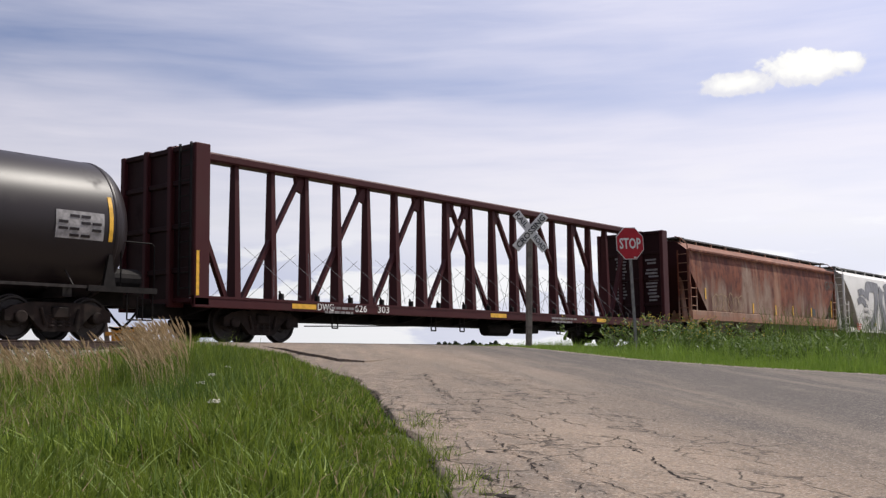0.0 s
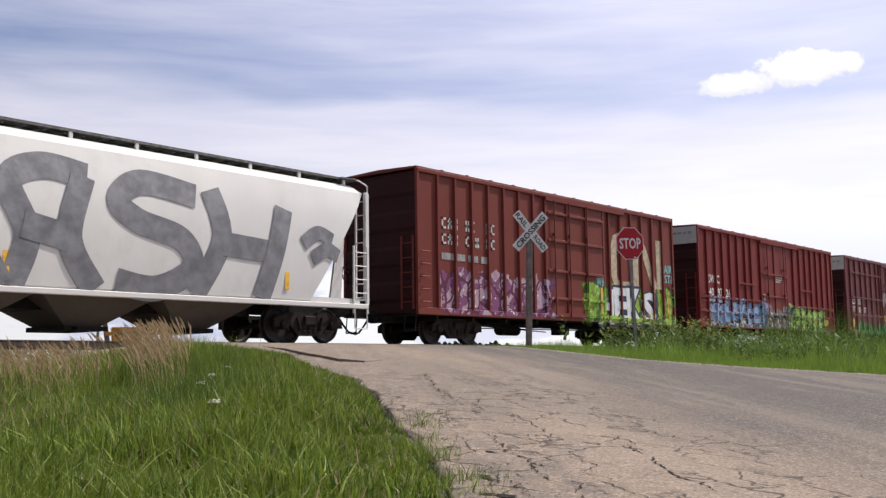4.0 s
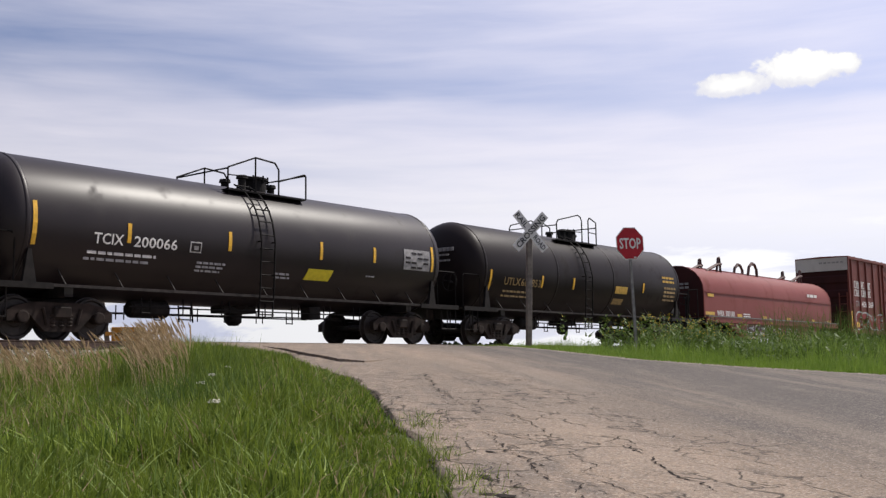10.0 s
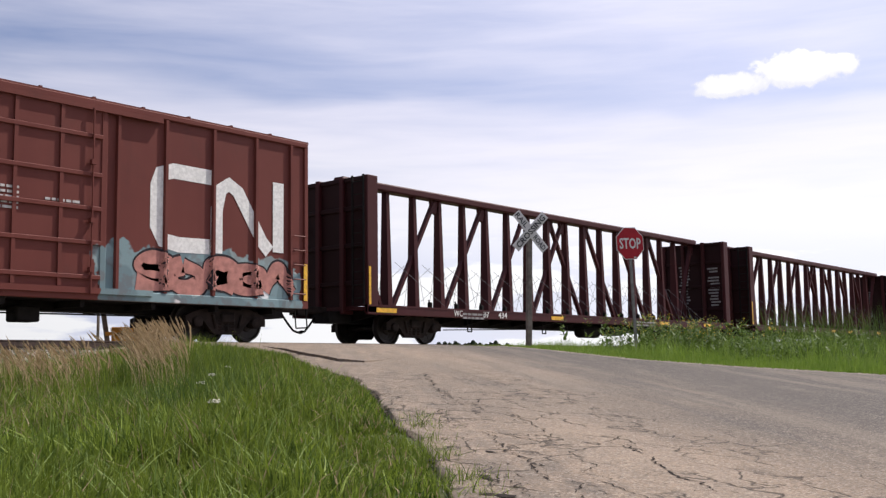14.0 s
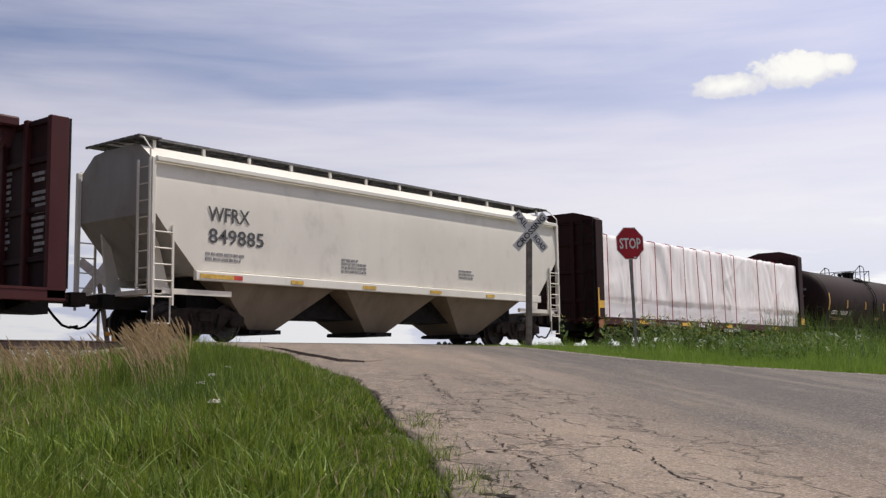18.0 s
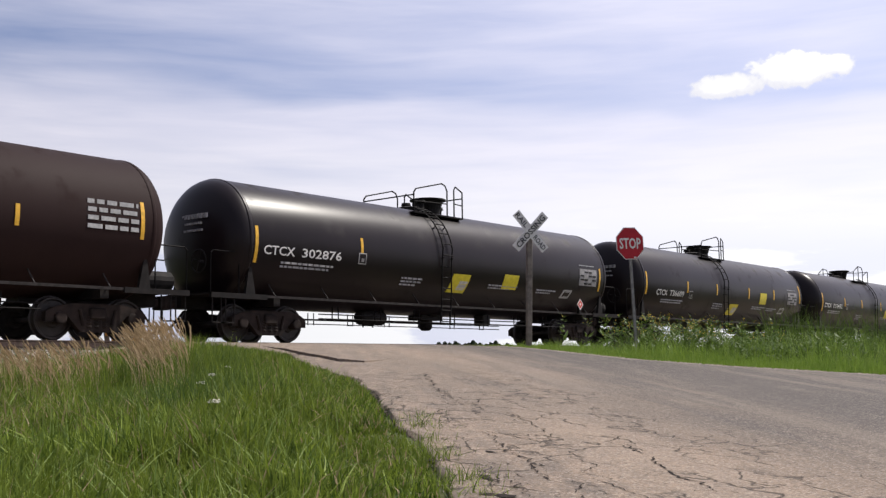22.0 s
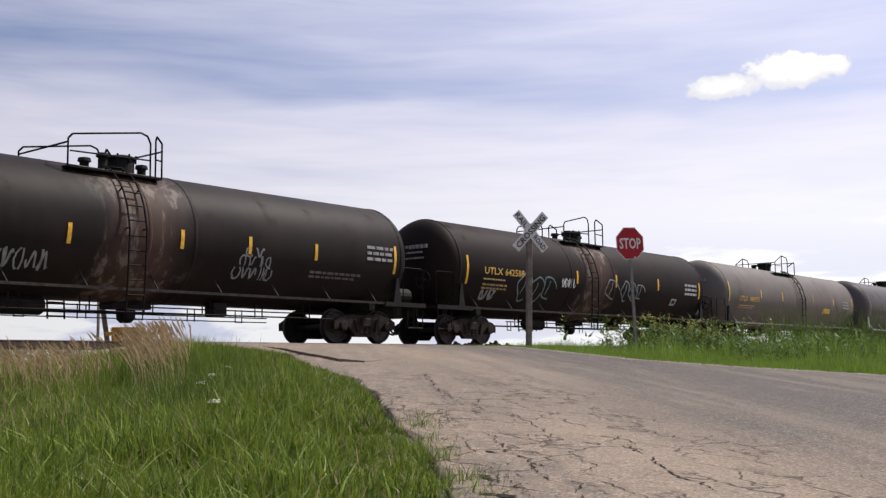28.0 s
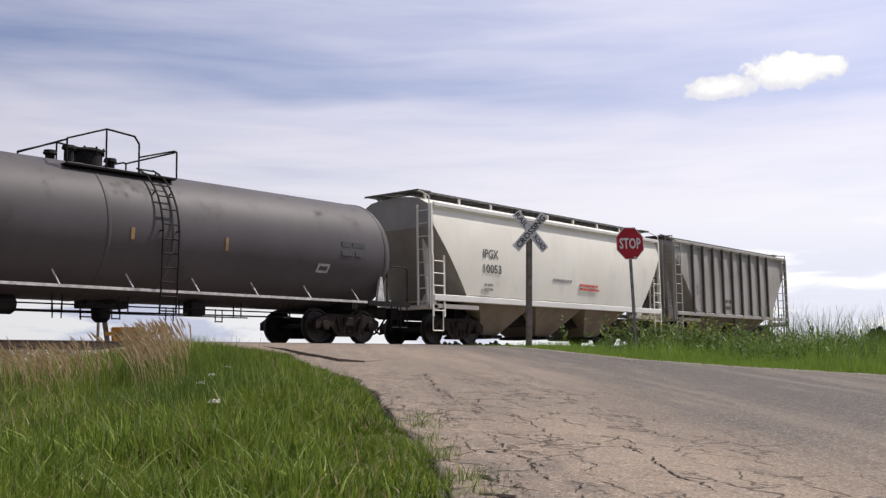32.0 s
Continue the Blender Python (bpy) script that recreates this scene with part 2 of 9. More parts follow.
def prism(bm, pts, axis, a, b):
    """A polygon of 2D points pushed along an axis from a to b. x: pts are (y, z); y: (x, z); z: (x, y)."""
    def p3(p, t):
        return {"x": (t, p[0], p[1]), "y": (p[0], t, p[1]), "z": (p[0], p[1], t)}[axis]
    A = [bm.verts.new(p3(p, a)) for p in pts]
    B = [bm.verts.new(p3(p, b)) for p in pts]
    bm.faces.new(A[::-1]), bm.faces.new(B)
    for i in range(len(pts)):
        j = (i + 1) % len(pts)
        bm.faces.new((A[i], A[j], B[j], B[i]))
    return bm


def rod(bm, p, q, r, seg=6):
    p, q = Vector(p), Vector(q)
    d = (q - p).normalized()
    s = d.cross(Vector((0, 0, 1)))
    if s.length < 0.01:
        s = Vector((1, 0, 0))
    s.normalize()
    u = s.cross(d)
    ring = [s * math.cos(2 * math.pi * i / seg) * r + u * math.sin(2 * math.pi * i / seg) * r for i in range(seg)]
    A, B = [bm.verts.new(p + o) for o in ring], [bm.verts.new(q + o) for o in ring]
    bm.faces.new(A[::-1]), bm.faces.new(B)
    for i in range(seg):
        j = (i + 1) % seg
        bm.faces.new((A[i], A[j], B[j], B[i]))
    return bm


def rods(bm, pts, r, seg=6):
    for a, b in zip(pts, pts[1:]):
        rod(bm, a, b, r, seg)
    return bm


def turned(bm, profile, axis="x", seg=32, at=(0, 0, 0)):
    """A profile of (along, radius) turned about an axis through at."""
    rings = []
    for a, r in profile:
        ring = []
        for i in range(seg):
            w = 2 * math.pi * i / seg
            c, s = math.cos(w) * max(r, 1e-4), math.sin(w) * max(r, 1e-4)
            p = {"x": (a, c, s), "y": (c, a, s), "z": (c, s, a)}[axis]
            ring.append(bm.verts.new(Vector(p) + Vector(at)))
        rings.append(ring)
    for A, B in zip(rings, rings[1:]):
        for i in range(seg):
            j = (i + 1) % seg
            bm.faces.new((A[i], A[j], B[j], B[i]))
    bm.faces.new(rings[0][::-1]), bm.faces.new(rings[-1])
    return bm


def B():
    return bmesh.new()


TEXTS = {}


def text_mesh(body, size, width=None, spacing=1.0, bold=0.018):
    """Flat lettering in the built-in font as a mesh in x, y; its lower left corner at the origin."""
    key = (body, size, width, spacing, bold)
    if key not in TEXTS:
        cu = bpy.data.curves.new("lettering", "FONT")
        cu.body, cu.size, cu.space_character, cu.resolution_u = body, size * 1.37, spacing, 2
        cu.offset = size * bold
        ob = bpy.data.objects.new("lettering", cu)
        me = bpy.data.meshes.new_from_object(ob)
        bpy.data.objects.remove(ob)
        n = len(me.vertices)
        co = np.empty(n * 3, dtype=np.float32)
        me.vertices.foreach_get("co", co)
        co = co.reshape(-1, 3)
        co[:, :2] -= co[:, :2].min(axis=0)
        if width:
            co[:, 0] *= width / max(co[:, 0].max(), 1e-6)
        TEXTS[key] = (co, [tuple(p.vertices) for p in me.polygons])
        bpy.data.meshes.remove(me)
    return TEXTS[key]


def lettering(body, size, x, z, parent, material, y=-1.45, width=None, round_tank=None, spacing=1.0, name="lettering", label="", bold=0.018):
    """Words on the side of a car, lower left corner at (x, z); on a tank they follow the shell (centre height, radius)."""
    co, faces = text_mesh(body, size, width, spacing, bold)
    pts = []
    for a, b, _ in co:
        zz, yy = z + b, y
        if round_tank:
            zc, R = round_tank
            w = (z + b - zc) / R
            yy, zz = -(R + 0.016) * math.cos(w), zc + (R + 0.016) * math.sin(w)
        pts.append((x + a, yy, zz))
    me = bpy.data.meshes.new(name)
    me.from_pydata(pts, [], faces)
    me.materials.append(material)
    return link_mesh(name, me, parent, label)


def plate(x0, x1, z0, z1, parent, material, y=-1.45, round_tank=None, name="marking", label="", slant=0.0, thick=0.006):
    """A thin marking plate on the side; on a tank it follows the shell."""
    bm = B()
    nz = 4 if round_tank else 1
    rows = []
    for i in range(nz + 1):
        z = z0 + (z1 - z0) * i / nz
        yy, zz, ny, nzz = y, z, -1, 0
        if round_tank:
            zc, R = round_tank
            w = (z - zc) / R
            ny, nzz = -math.cos(w), math.sin(w)
            yy, zz = R * ny, zc + R * nzz
        sl = slant * (i / nz - 0.5)
        rows.append([bm.verts.new((xx + sl, yy + ny * o, zz + nzz * o)) for o in (0.0, thick + (0.006 if round_tank else 0)) for xx in (x0, x1)])
    for A, C in zip(rows, rows[1:]):
        bm.faces.new((A[2], A[3], C[3], C[2]))
        bm.faces.new((A[0], A[2], C[2], C[0]))
        bm.faces.new((A[3], A[1], C[1], C[3]))
    bm.faces.new((rows[0][0], rows[0][1], rows[0][3], rows[0][2]))
    bm.faces.new((rows[-1][0], rows[-1][2], rows[-1][3], rows[-1][1]))
    return part(name, bm, material, parent, label)


def bars(x, z, widths, h, gap, parent, material, y=-1.45, round_tank=None, name="stencil_line", label=""):
    """Rows of small unreadable writing: one bar broken into words for each line, joined as one stencil."""
    rnd = random.Random(int(abs(x * 91 + z * 17)) + len(widths))
    out = None
    for i, w in enumerate(widths):
        if w <= 0:
            continue
        bm = B()
        zz = z - i * (h + gap)
        px = x
        while px < x + w - 0.03:
            ww = min(rnd.uniform(1.5, 4.0) * h, x + w - px)
            y0 = y
            if round_tank:
                zc, R = round_tank
                y0 = -R * math.cos((zz - zc) / R)
                zt = zc + R * math.sin((zz - zc) / R)
            else:
                zt = zz
            box(bm, px, px + ww, y0 - 0.012 if round_tank else y0 - 0.006, y0 + 0.006, zt - h / 2, zt + h / 2)
            px += ww + h * 0.7
        out = part(name, bm, material, parent, label)
        tagged(out, label or "line of small stencilled writing", "", "", "stuff")
    return out

# ---- railcar running gear, shared by all the cars ----
WHEEL_R, AXLES = 0.44, 0.84
CARS, WHEELSETS, CARS_BY_START = [], [], {}


def gear_meshes():
    g = {}
    bm = B()
    pts = [(-1.16, 0.36), (-1.16, 0.56), (-0.98, 0.66), (-0.6, 0.74), (0.6, 0.74), (0.98, 0.66), (1.16, 0.56), (1.16, 0.36), (0.98, 0.36),
           (0.98, 0.5), (0.72, 0.52), (0.45, 0.24), (0.36, 0.16), (-0.36, 0.16), (-0.45, 0.24), (-0.72, 0.52), (-0.98, 0.5), (-0.98, 0.36)]
    prism(bm, pts, "y", -0.07, 0.07)
    for s in (-1, 1):
        turned(bm, [(-0.13, 0.1), (-0.12, 0.13), (0.1, 0.13)], "y", 12, (s * AXLES, 0, WHEEL_R))
        rod(bm, (s * 0.33, -0.09, 0.3), (s * 0.42, -0.09, 0.62), 0.035)
    for i in range(3):
        for j in range(4):
            turned(bm, [(0.24 + j * 0.07, 0.075), (0.275 + j * 0.07, 0.09), (0.3 + j * 0.07, 0.075)], "z", 8, (-0.18 + i * 0.18, -0.02, 0))
    g["side_frame"] = mesh_of("side_frame", bm, M["truck"])
    bm = B()
    box(bm, -0.2, 0.2, -1.12, 1.12, 0.42, 0.66, 0.03)
    turned(bm, [(0.62, 0.22), (0.74, 0.2)], "z", 12)
    for s in (-1, 1):
        rod(bm, (s * 0.3, -0.72, 0.36), (s * 0.3, 0.72, 0.36), 0.05)
        box(bm, s * 0.3 - 0.03, s * 0.3 + 0.03, -0.8, 0.8, 0.28, 0.44)
    g["bolster"] = mesh_of("bolster", bm, M["truck"])
    bm = B()
    turned(bm, [(-1.0, 0.06), (-0.86, 0.075), (0.86, 0.075), (1.0, 0.06)], "y", 12)
    for s in (-1, 1):
        prof = [(s * 0.80, 0.10), (s * 0.80, 0.17), (s * 0.765, 0.20), (s * 0.765, 0.36), (s * 0.80, 0.385), (s * 0.80, WHEEL_R - 0.015), (s * 0.69, WHEEL_R), (s * 0.675, WHEEL_R + 0.028), (s * 0.655, WHEEL_R + 0.02),
                (s * 0.655, 0.38), (s * 0.71, 0.34), (s * 0.71, 0.2), (s * 0.66, 0.16), (s * 0.66, 0.09)]
        turned(bm, prof, "y", 28)
        for i in range(4):
            w = math.pi / 2 * i + 0.4
            box(bm, math.cos(w) * 0.28 - 0.03, math.cos(w) * 0.28 + 0.03, s * 0.765 - 0.01, s * 0.765 + 0.01, math.sin(w) * 0.28 - 0.03, math.sin(w) * 0.28 + 0.03)
    me = mesh_of("wheelset", bm, M["wheel"])
    soft_edges(me)
    g["wheelset"] = me
    # coupler head and shank, pointing to +x
    bm = B()
    box(bm, -0.75, 0.0, -0.09, 0.09, 0.80, 0.98, 0.02)
    prism(bm, [(0, -0.16), (0.18, -0.2), (0.3, -0.12), (0.26, -0.02), (0.16, 0.02), (0.3, 0.14), (0.2, 0.2), (0, 0.16)], "z", 0.74, 1.04)
    g["coupler"] = mesh_of("coupler", bm, M["truck"])
    # brake hose hanging below it
    bm = B()
    rods(bm, [(-0.2, -0.25, 0.75), (0.0, -0.27, 0.5), (0.2, -0.25, 0.33), (0.4, -0.2, 0.28), (0.62, -0.15, 0.32)], 0.028, 6)
    g["brake_hose"] = mesh_of("brake_hose", bm, M["black_rail"])
    # hand brake wheel
    bm = B()
    for i in range(14):
        a, b = 2 * math.pi * i / 14, 2 * math.pi * (i + 1) / 14
        rod(bm, (0, math.cos(a) * 0.27, math.sin(a) * 0.27), (0, math.cos(b) * 0.27, math.sin(b) * 0.27), 0.018, 5)
    for i in range(4):
        a = math.pi / 2 * i + 0.3
        rod(bm, (0, 0, 0), (0, math.cos(a) * 0.27, math.sin(a) * 0.27), 0.014, 5)
    rod(bm, (0, 0, 0), (0.12, 0, 0), 0.04, 6)
    g["brake_wheel"] = mesh_of("brake_wheel", bm, M["steel_dark"])
    return g


GEAR = gear_meshes()


def car(name, s_mid, label, category):
    e = new(name)
    e.empty_display_size = 0.5
    tagged(e, label, category, "freight cars of the train")
    e.location = (s_mid, 0, 0)
    CARS.append((e, s_mid))
    return e


def running_gear(c, xt, x_end, hoses=True):
    """Trucks at -xt and xt, couplers that meet the next car at -x_end and x_end."""
    for sx in (-1, 1):
        t = link_mesh("truck", GEAR["bolster"], c, "grimy rust-brown cast truck", pose(sx * xt, 0, 0))
        for sy in (-1, 1):
            link_mesh("side_frame", GEAR["side_frame"], t, "", pose(0, sy * 0.99, 0, 0, 0, 0 if sy < 0 else 180))
        for ax in (-AXLES, AXLES):
            w = link_mesh("wheelset", GEAR["wheelset"], t, "steel wheels on their axle", pose(ax, 0, WHEEL_R))
            WHEELSETS.append((w, ax))
        cp = pose(sx * (x_end - 0.15), 0, 0, 0, 0, 0 if sx > 0 else 180)
        link_mesh("coupler", GEAR["coupler"], c, "", cp)
        if hoses:
            link_mesh("brake_hose", GEAR["brake_hose"], c, "black rubber brake hose", pose(sx * (x_end - 0.6), 0, 0, 0, 0, 0 if sx > 0 else 180))


def ladder(parent, x0, x1, y, z0, z1, step, material, r=0.016, name="ladder", rails=True):
    """Two rails that carry their rungs, or loose rungs alone."""
    holder = parent
    if rails:
        bm = B()
        for x in (x0, x1):
            box(bm, x - 0.025, x + 0.025, y - 0.02, y + 0.02, z0, z1)
        holder = part(name, bm, material, parent)
    n = max(1, round((z1 - z0) / step))
    bm = B()
    rod(bm, (x0, y - 0.01, 0), (x1, y - 0.01, 0), r, 5)
    me = mesh_of("rung" if rails else name, bm, material)
    for i in range(n):
        link_mesh("rung" if rails else name, me, holder, "", pose(0, 0, z0 + (i + 0.5) * (z1 - z0) / n))


def end_ladder(parent, x, y0, y1, z0, z1, step, material, name="ladder"):
    bm = B()
    for y in (y0, y1):
        box(bm, x - 0.02, x + 0.02, y - 0.025, y + 0.025, z0, z1)
    rails = part(name, bm, material, parent)
    bm = B()
    rod(bm, (x, y0, 0), (x, y1, 0), 0.016, 5)
    me = mesh_of("rung", bm, material)
    n = max(1, round((z1 - z0) / step))
    for i in range(n):
        link_mesh("rung", me, rails, "", pose(0, 0, z0 + (i + 0.5) * (z1 - z0) / n))


def stirrup(parent, x, y, z0, z1, material, w=0.4, name="stirrup_step"):
    bm = B()
    rods(bm, [(x, y, z1), (x, y, z0), (x + w, y, z0), (x + w, y, z1)], 0.018, 5)
    return part(name, bm, material, parent)


# ---- spray paint on the cars: abstract pieces ----


def graffiti_paint(base_mat_name, base, worn, pieces, seed=0.0, dirty=0.22):
    """Car paint with sprayed pieces on it. pieces: (x0, x1, z0, z1, fill A, fill B, outline, cell size)."""
    k = Nodes(base_mat_name)
    off = (seed * 7.3, seed * 3.1, seed * 5.7)
    fade = k.ramp(k.noise(0.45, (1, 1, 1), 4, off=off), 0.3, 0.72)
    st = k.ramp(k.noise(2.2, (1, 1, 0.12), 5, off=off), 0.42, 0.75)
    gr = k.ramp(k.noise(1.3, (1, 1, 0.7), 6, 0.65, off=off), 0.5, 0.78)
    c = k.mix(k.math("MULTIPLY", fade, 0.75), base, worn)
    c = k.mix(k.math("MULTIPLY", st, 0.35), c, worn)
    c = k.mix(k.math("MULTIPLY", gr, dirty), c, (0.05, 0.035, 0.03))
    x, y, z = k.xyz()
    comb = k.n("ShaderNodeCombineXYZ")
    k.link(x, comb.inputs[0]), k.link(z, comb.inputs[1])
    flat = comb.outputs[0]
    edge = k.noise(1.6, src=flat, detail=3, off=off)
    front = k.ramp(y, -1.3, -1.25, 1.0, 0.0)
    for i, (x0, x1, z0, z1, fa, fb, ol, cell) in enumerate(pieces):
        wob = k.math("MULTIPLY", k.math("SUBTRACT", edge, 0.5), 1.3)
        ix = k.math("MULTIPLY", k.ramp(k.math("ADD", x, wob), x0 - 0.02, x0 + 0.02), k.ramp(k.math("ADD", x, wob), x1 - 0.02, x1 + 0.02, 1.0, 0.0))
        top = k.math("ADD", z, k.math("MULTIPLY", wob, 0.8))
        iz = k.math("MULTIPLY", k.ramp(z, z0 - 0.02, z0 + 0.02), k.ramp(top, z1 - 0.03, z1 + 0.03, 1.0, 0.0))
        mask = k.math("MULTIPLY", k.math("MULTIPLY", ix, iz), front)
        d = k.voronoi(1.0 / cell, (1.0, 0.62, 1), src=flat, warp=0.45 * cell, warp_scale=1.6 / cell)
        e2 = k.noise(0.9 / cell, src=flat, detail=2, off=(i * 3.3, 1.7, 0), distort=1.5)
        body = k.mix(k.ramp(e2, 0.47, 0.53), fa, fb)
        body = k.mix(k.ramp(k.noise(3.2 / cell, src=flat, detail=1, off=(i, 4, 0)), 0.66, 0.7), body, (0.75, 0.75, 0.75))
        line = k.ramp(d, 0.05, 0.07, 1.0, 0.0)
        contour = k.ramp(k.math("ABSOLUTE", k.math("SUBTRACT", e2, 0.5)), 0.012, 0.02, 1.0, 0.0)
        body = k.mix(k.math("MAXIMUM", line, contour), body, ol)
        halo = k.math("MULTIPLY", k.ramp(k.noise(2.6, src=flat, detail=3, off=(i * 2, 9, 0)), 0.5, 0.6), 0.25)
        c = k.mix(k.math("MULTIPLY", mask, k.math("SUBTRACT", 1.0, halo)), c, body)
    c = k.mix(k.math("MULTIPLY", k.ramp(k.noise(28, detail=3), 0.4, 0.7), 0.08), c, worn)
    k.bump(k.noise(60, detail=2), 0.06, 0.004)
    return k.done(c, 0.55, 0.0, 0.14)


def ribbon(bm, pts, width, y, closed=False):
    """A flat brush stroke through (x, z) points on the side of a car."""
    pts = [Vector((p[0], p[1])) for p in pts]
    L, R = [], []
    for i, p in enumerate(pts):
        a, b = pts[max(0, i - 1)], pts[min(len(pts) - 1, i + 1)]
        d = (b - a).normalized() if (b - a).length > 1e-6 else Vector((1, 0))
        n = Vector((-d.y, d.x)) * width / 2
        yy = y if not callable(y) else None
        for store, q in ((L, p + n), (R, p - n)):
            store.append(bm.verts.new((q.x, y(q.y) if callable(y) else yy, q.y)))
    for i in range(len(pts) - 1):
        bm.faces.new((L[i], L[i + 1], R[i + 1], R[i]))


def curve_pts(pts, n=7):
    """More points along a bent stroke."""
    out = []
    P = [Vector(p) for p in pts]
    for i in range(len(P) - 1):
        a, b, c, d = P[max(0, i - 1)], P[i], P[i + 1], P[min(len(P) - 1, i + 2)]
        for k in range(n):
            t = k / n
            out.append(0.5 * ((2 * b) + (c - a) * t + (2 * a - 5 * b + 4 * c - d) * t * t + (3 * b - a - 3 * c + d) * t ** 3))
    return [(p.x, p.y) for p in out + [P[-1]]]


def scrawl(parent, x0, x1, z0, z1, n, width, material, y, seed, name="spray_paint", label="", loops=0.7):
    """Sprayed strokes: n rounded letter-like forms side by side."""
    rnd = random.Random(seed)
    bm = B()
    w = (x1 - x0) / n
    for i in range(n):
        cx, cz, hw, hh = x0 + (i + 0.5) * w, (z0 + z1) / 2, w * 0.52, (z1 - z0) / 2
        for _ in range(2):
            k = rnd.choice((0, 1, 2))
            if k == 0:
                a0, a1 = rnd.uniform(0, 3), rnd.uniform(4, 7.5)
                pts = [(cx + math.cos(a0 + (a1 - a0) * j / 14) * hw * loops + rnd.uniform(-0.01, 0.01), cz + math.sin(a0 + (a1 - a0) * j / 14) * hh * rnd.uniform(0.8, 1)) for j in range(15)]
            elif k == 1:
                sx = rnd.uniform(-0.6, 0.6) * hw
                pts = [(cx + sx + math.sin(j * 0.5) * 0.1 * hw, cz - hh + 2 * hh * j / 8) for j in range(9)]
            else:
                pts = [(cx - hw * 0.8 + 1.6 * hw * j / 10, cz + hh * 0.8 * math.sin(j * 0.75 + rnd.uniform(0, 0.3) + i)) for j in range(11)]
            ribbon(bm, pts, width * rnd.uniform(0.75, 1.2), y)
    return part(name, bm, material, parent, label)


LETTER_PATHS = (
    ((0.9, 0.85), (0.4, 1.0), (0.08, 0.78), (0.3, 0.55), (0.85, 0.42), (0.9, 0.12), (0.5, 0.0), (0.05, 0.1)),
    ((0.1, 0.0), (0.12, 0.5), (0.15, 1.0), (0.6, 1.0), (0.92, 0.75), (0.6, 0.5), (0.3, 0.48), (0.65, 0.3), (0.95, 0.0)),
    ((0.9, 0.2), (0.5, 0.0), (0.12, 0.2), (0.08, 0.7), (0.45, 1.0), (0.85, 0.85), (0.8, 0.55), (0.3, 0.5)),
    ((0.05, 0.0), (0.25, 0.6), (0.5, 1.0), (0.7, 0.6), (0.95, 0.0)),
    ((0.5, 1.0), (0.12, 0.75), (0.1, 0.25), (0.5, 0.0), (0.88, 0.25), (0.9, 0.75), (0.5, 1.0)),
    ((0.1, 1.0), (0.12, 0.4), (0.2, 0.05), (0.55, 0.35), (0.8, 0.05), (0.9, 0.45), (0.92, 1.0)))


def sprayed_piece(parent, mid, x0, x1, z0, z1, picks, inks, wall, ribs, stroke=0.26, seed=0):
    """A row of swollen abstract forms, each in nested strokes of two or three inks, that drape over the ribs of the wall."""
    rnd = random.Random(seed)
    n = len(picks)
    w = (x1 - x0) / n

    def side(x):
        near = min([abs(x + mid - r) for r in ribs] + [9])
        return wall - 0.078 * (1 - smooth((near - 0.05) / 0.035))
    for q, p in enumerate(picks):
        ax, az, lean = x0 - mid + (q - 0.06) * w, z0 + stroke / 2 + rnd.uniform(0, 0.08), rnd.uniform(-0.12, 0.12)
        hh, ww = z1 - z0 - stroke - rnd.uniform(0, 0.12), w * 1.08
        pts = curve_pts([(ax + a * ww + lean * b, az + b * hh) for a, b in LETTER_PATHS[p]], 9)
        for k, (ink, share) in enumerate(inks):
            V, F = [], []
            for i, c in enumerate(pts):
                a, b = Vector(pts[max(0, i - 1)]), Vector(pts[min(len(pts) - 1, i + 1)])
                d = (b - a).normalized() if (b - a).length > 1e-6 else Vector((1, 0))
                swell = stroke * share * (1 + 0.25 * math.sin(i * 0.21 + q))
                for j in range(8):
                    v = Vector(c) + Vector((-d.y, d.x)) * swell * (j / 7 - 0.5)
                    V.append((v.x, side(v.x) - 0.004 - 0.003 * k - 0.0006 * q, v.y))
            for i in range(len(pts) - 1):
                for j in range(7):
                    F.append((i * 8 + j, i * 8 + j + 1, i * 8 + j + 9, i * 8 + j + 8))
            me = bpy.data.meshes.new("sprayed_letter")
            me.from_pydata(V, [], F)
            me.materials.append(M[ink])
            link_mesh("sprayed_letter", me, parent, "fat sprayed letter form")


# ---- boxcars ----


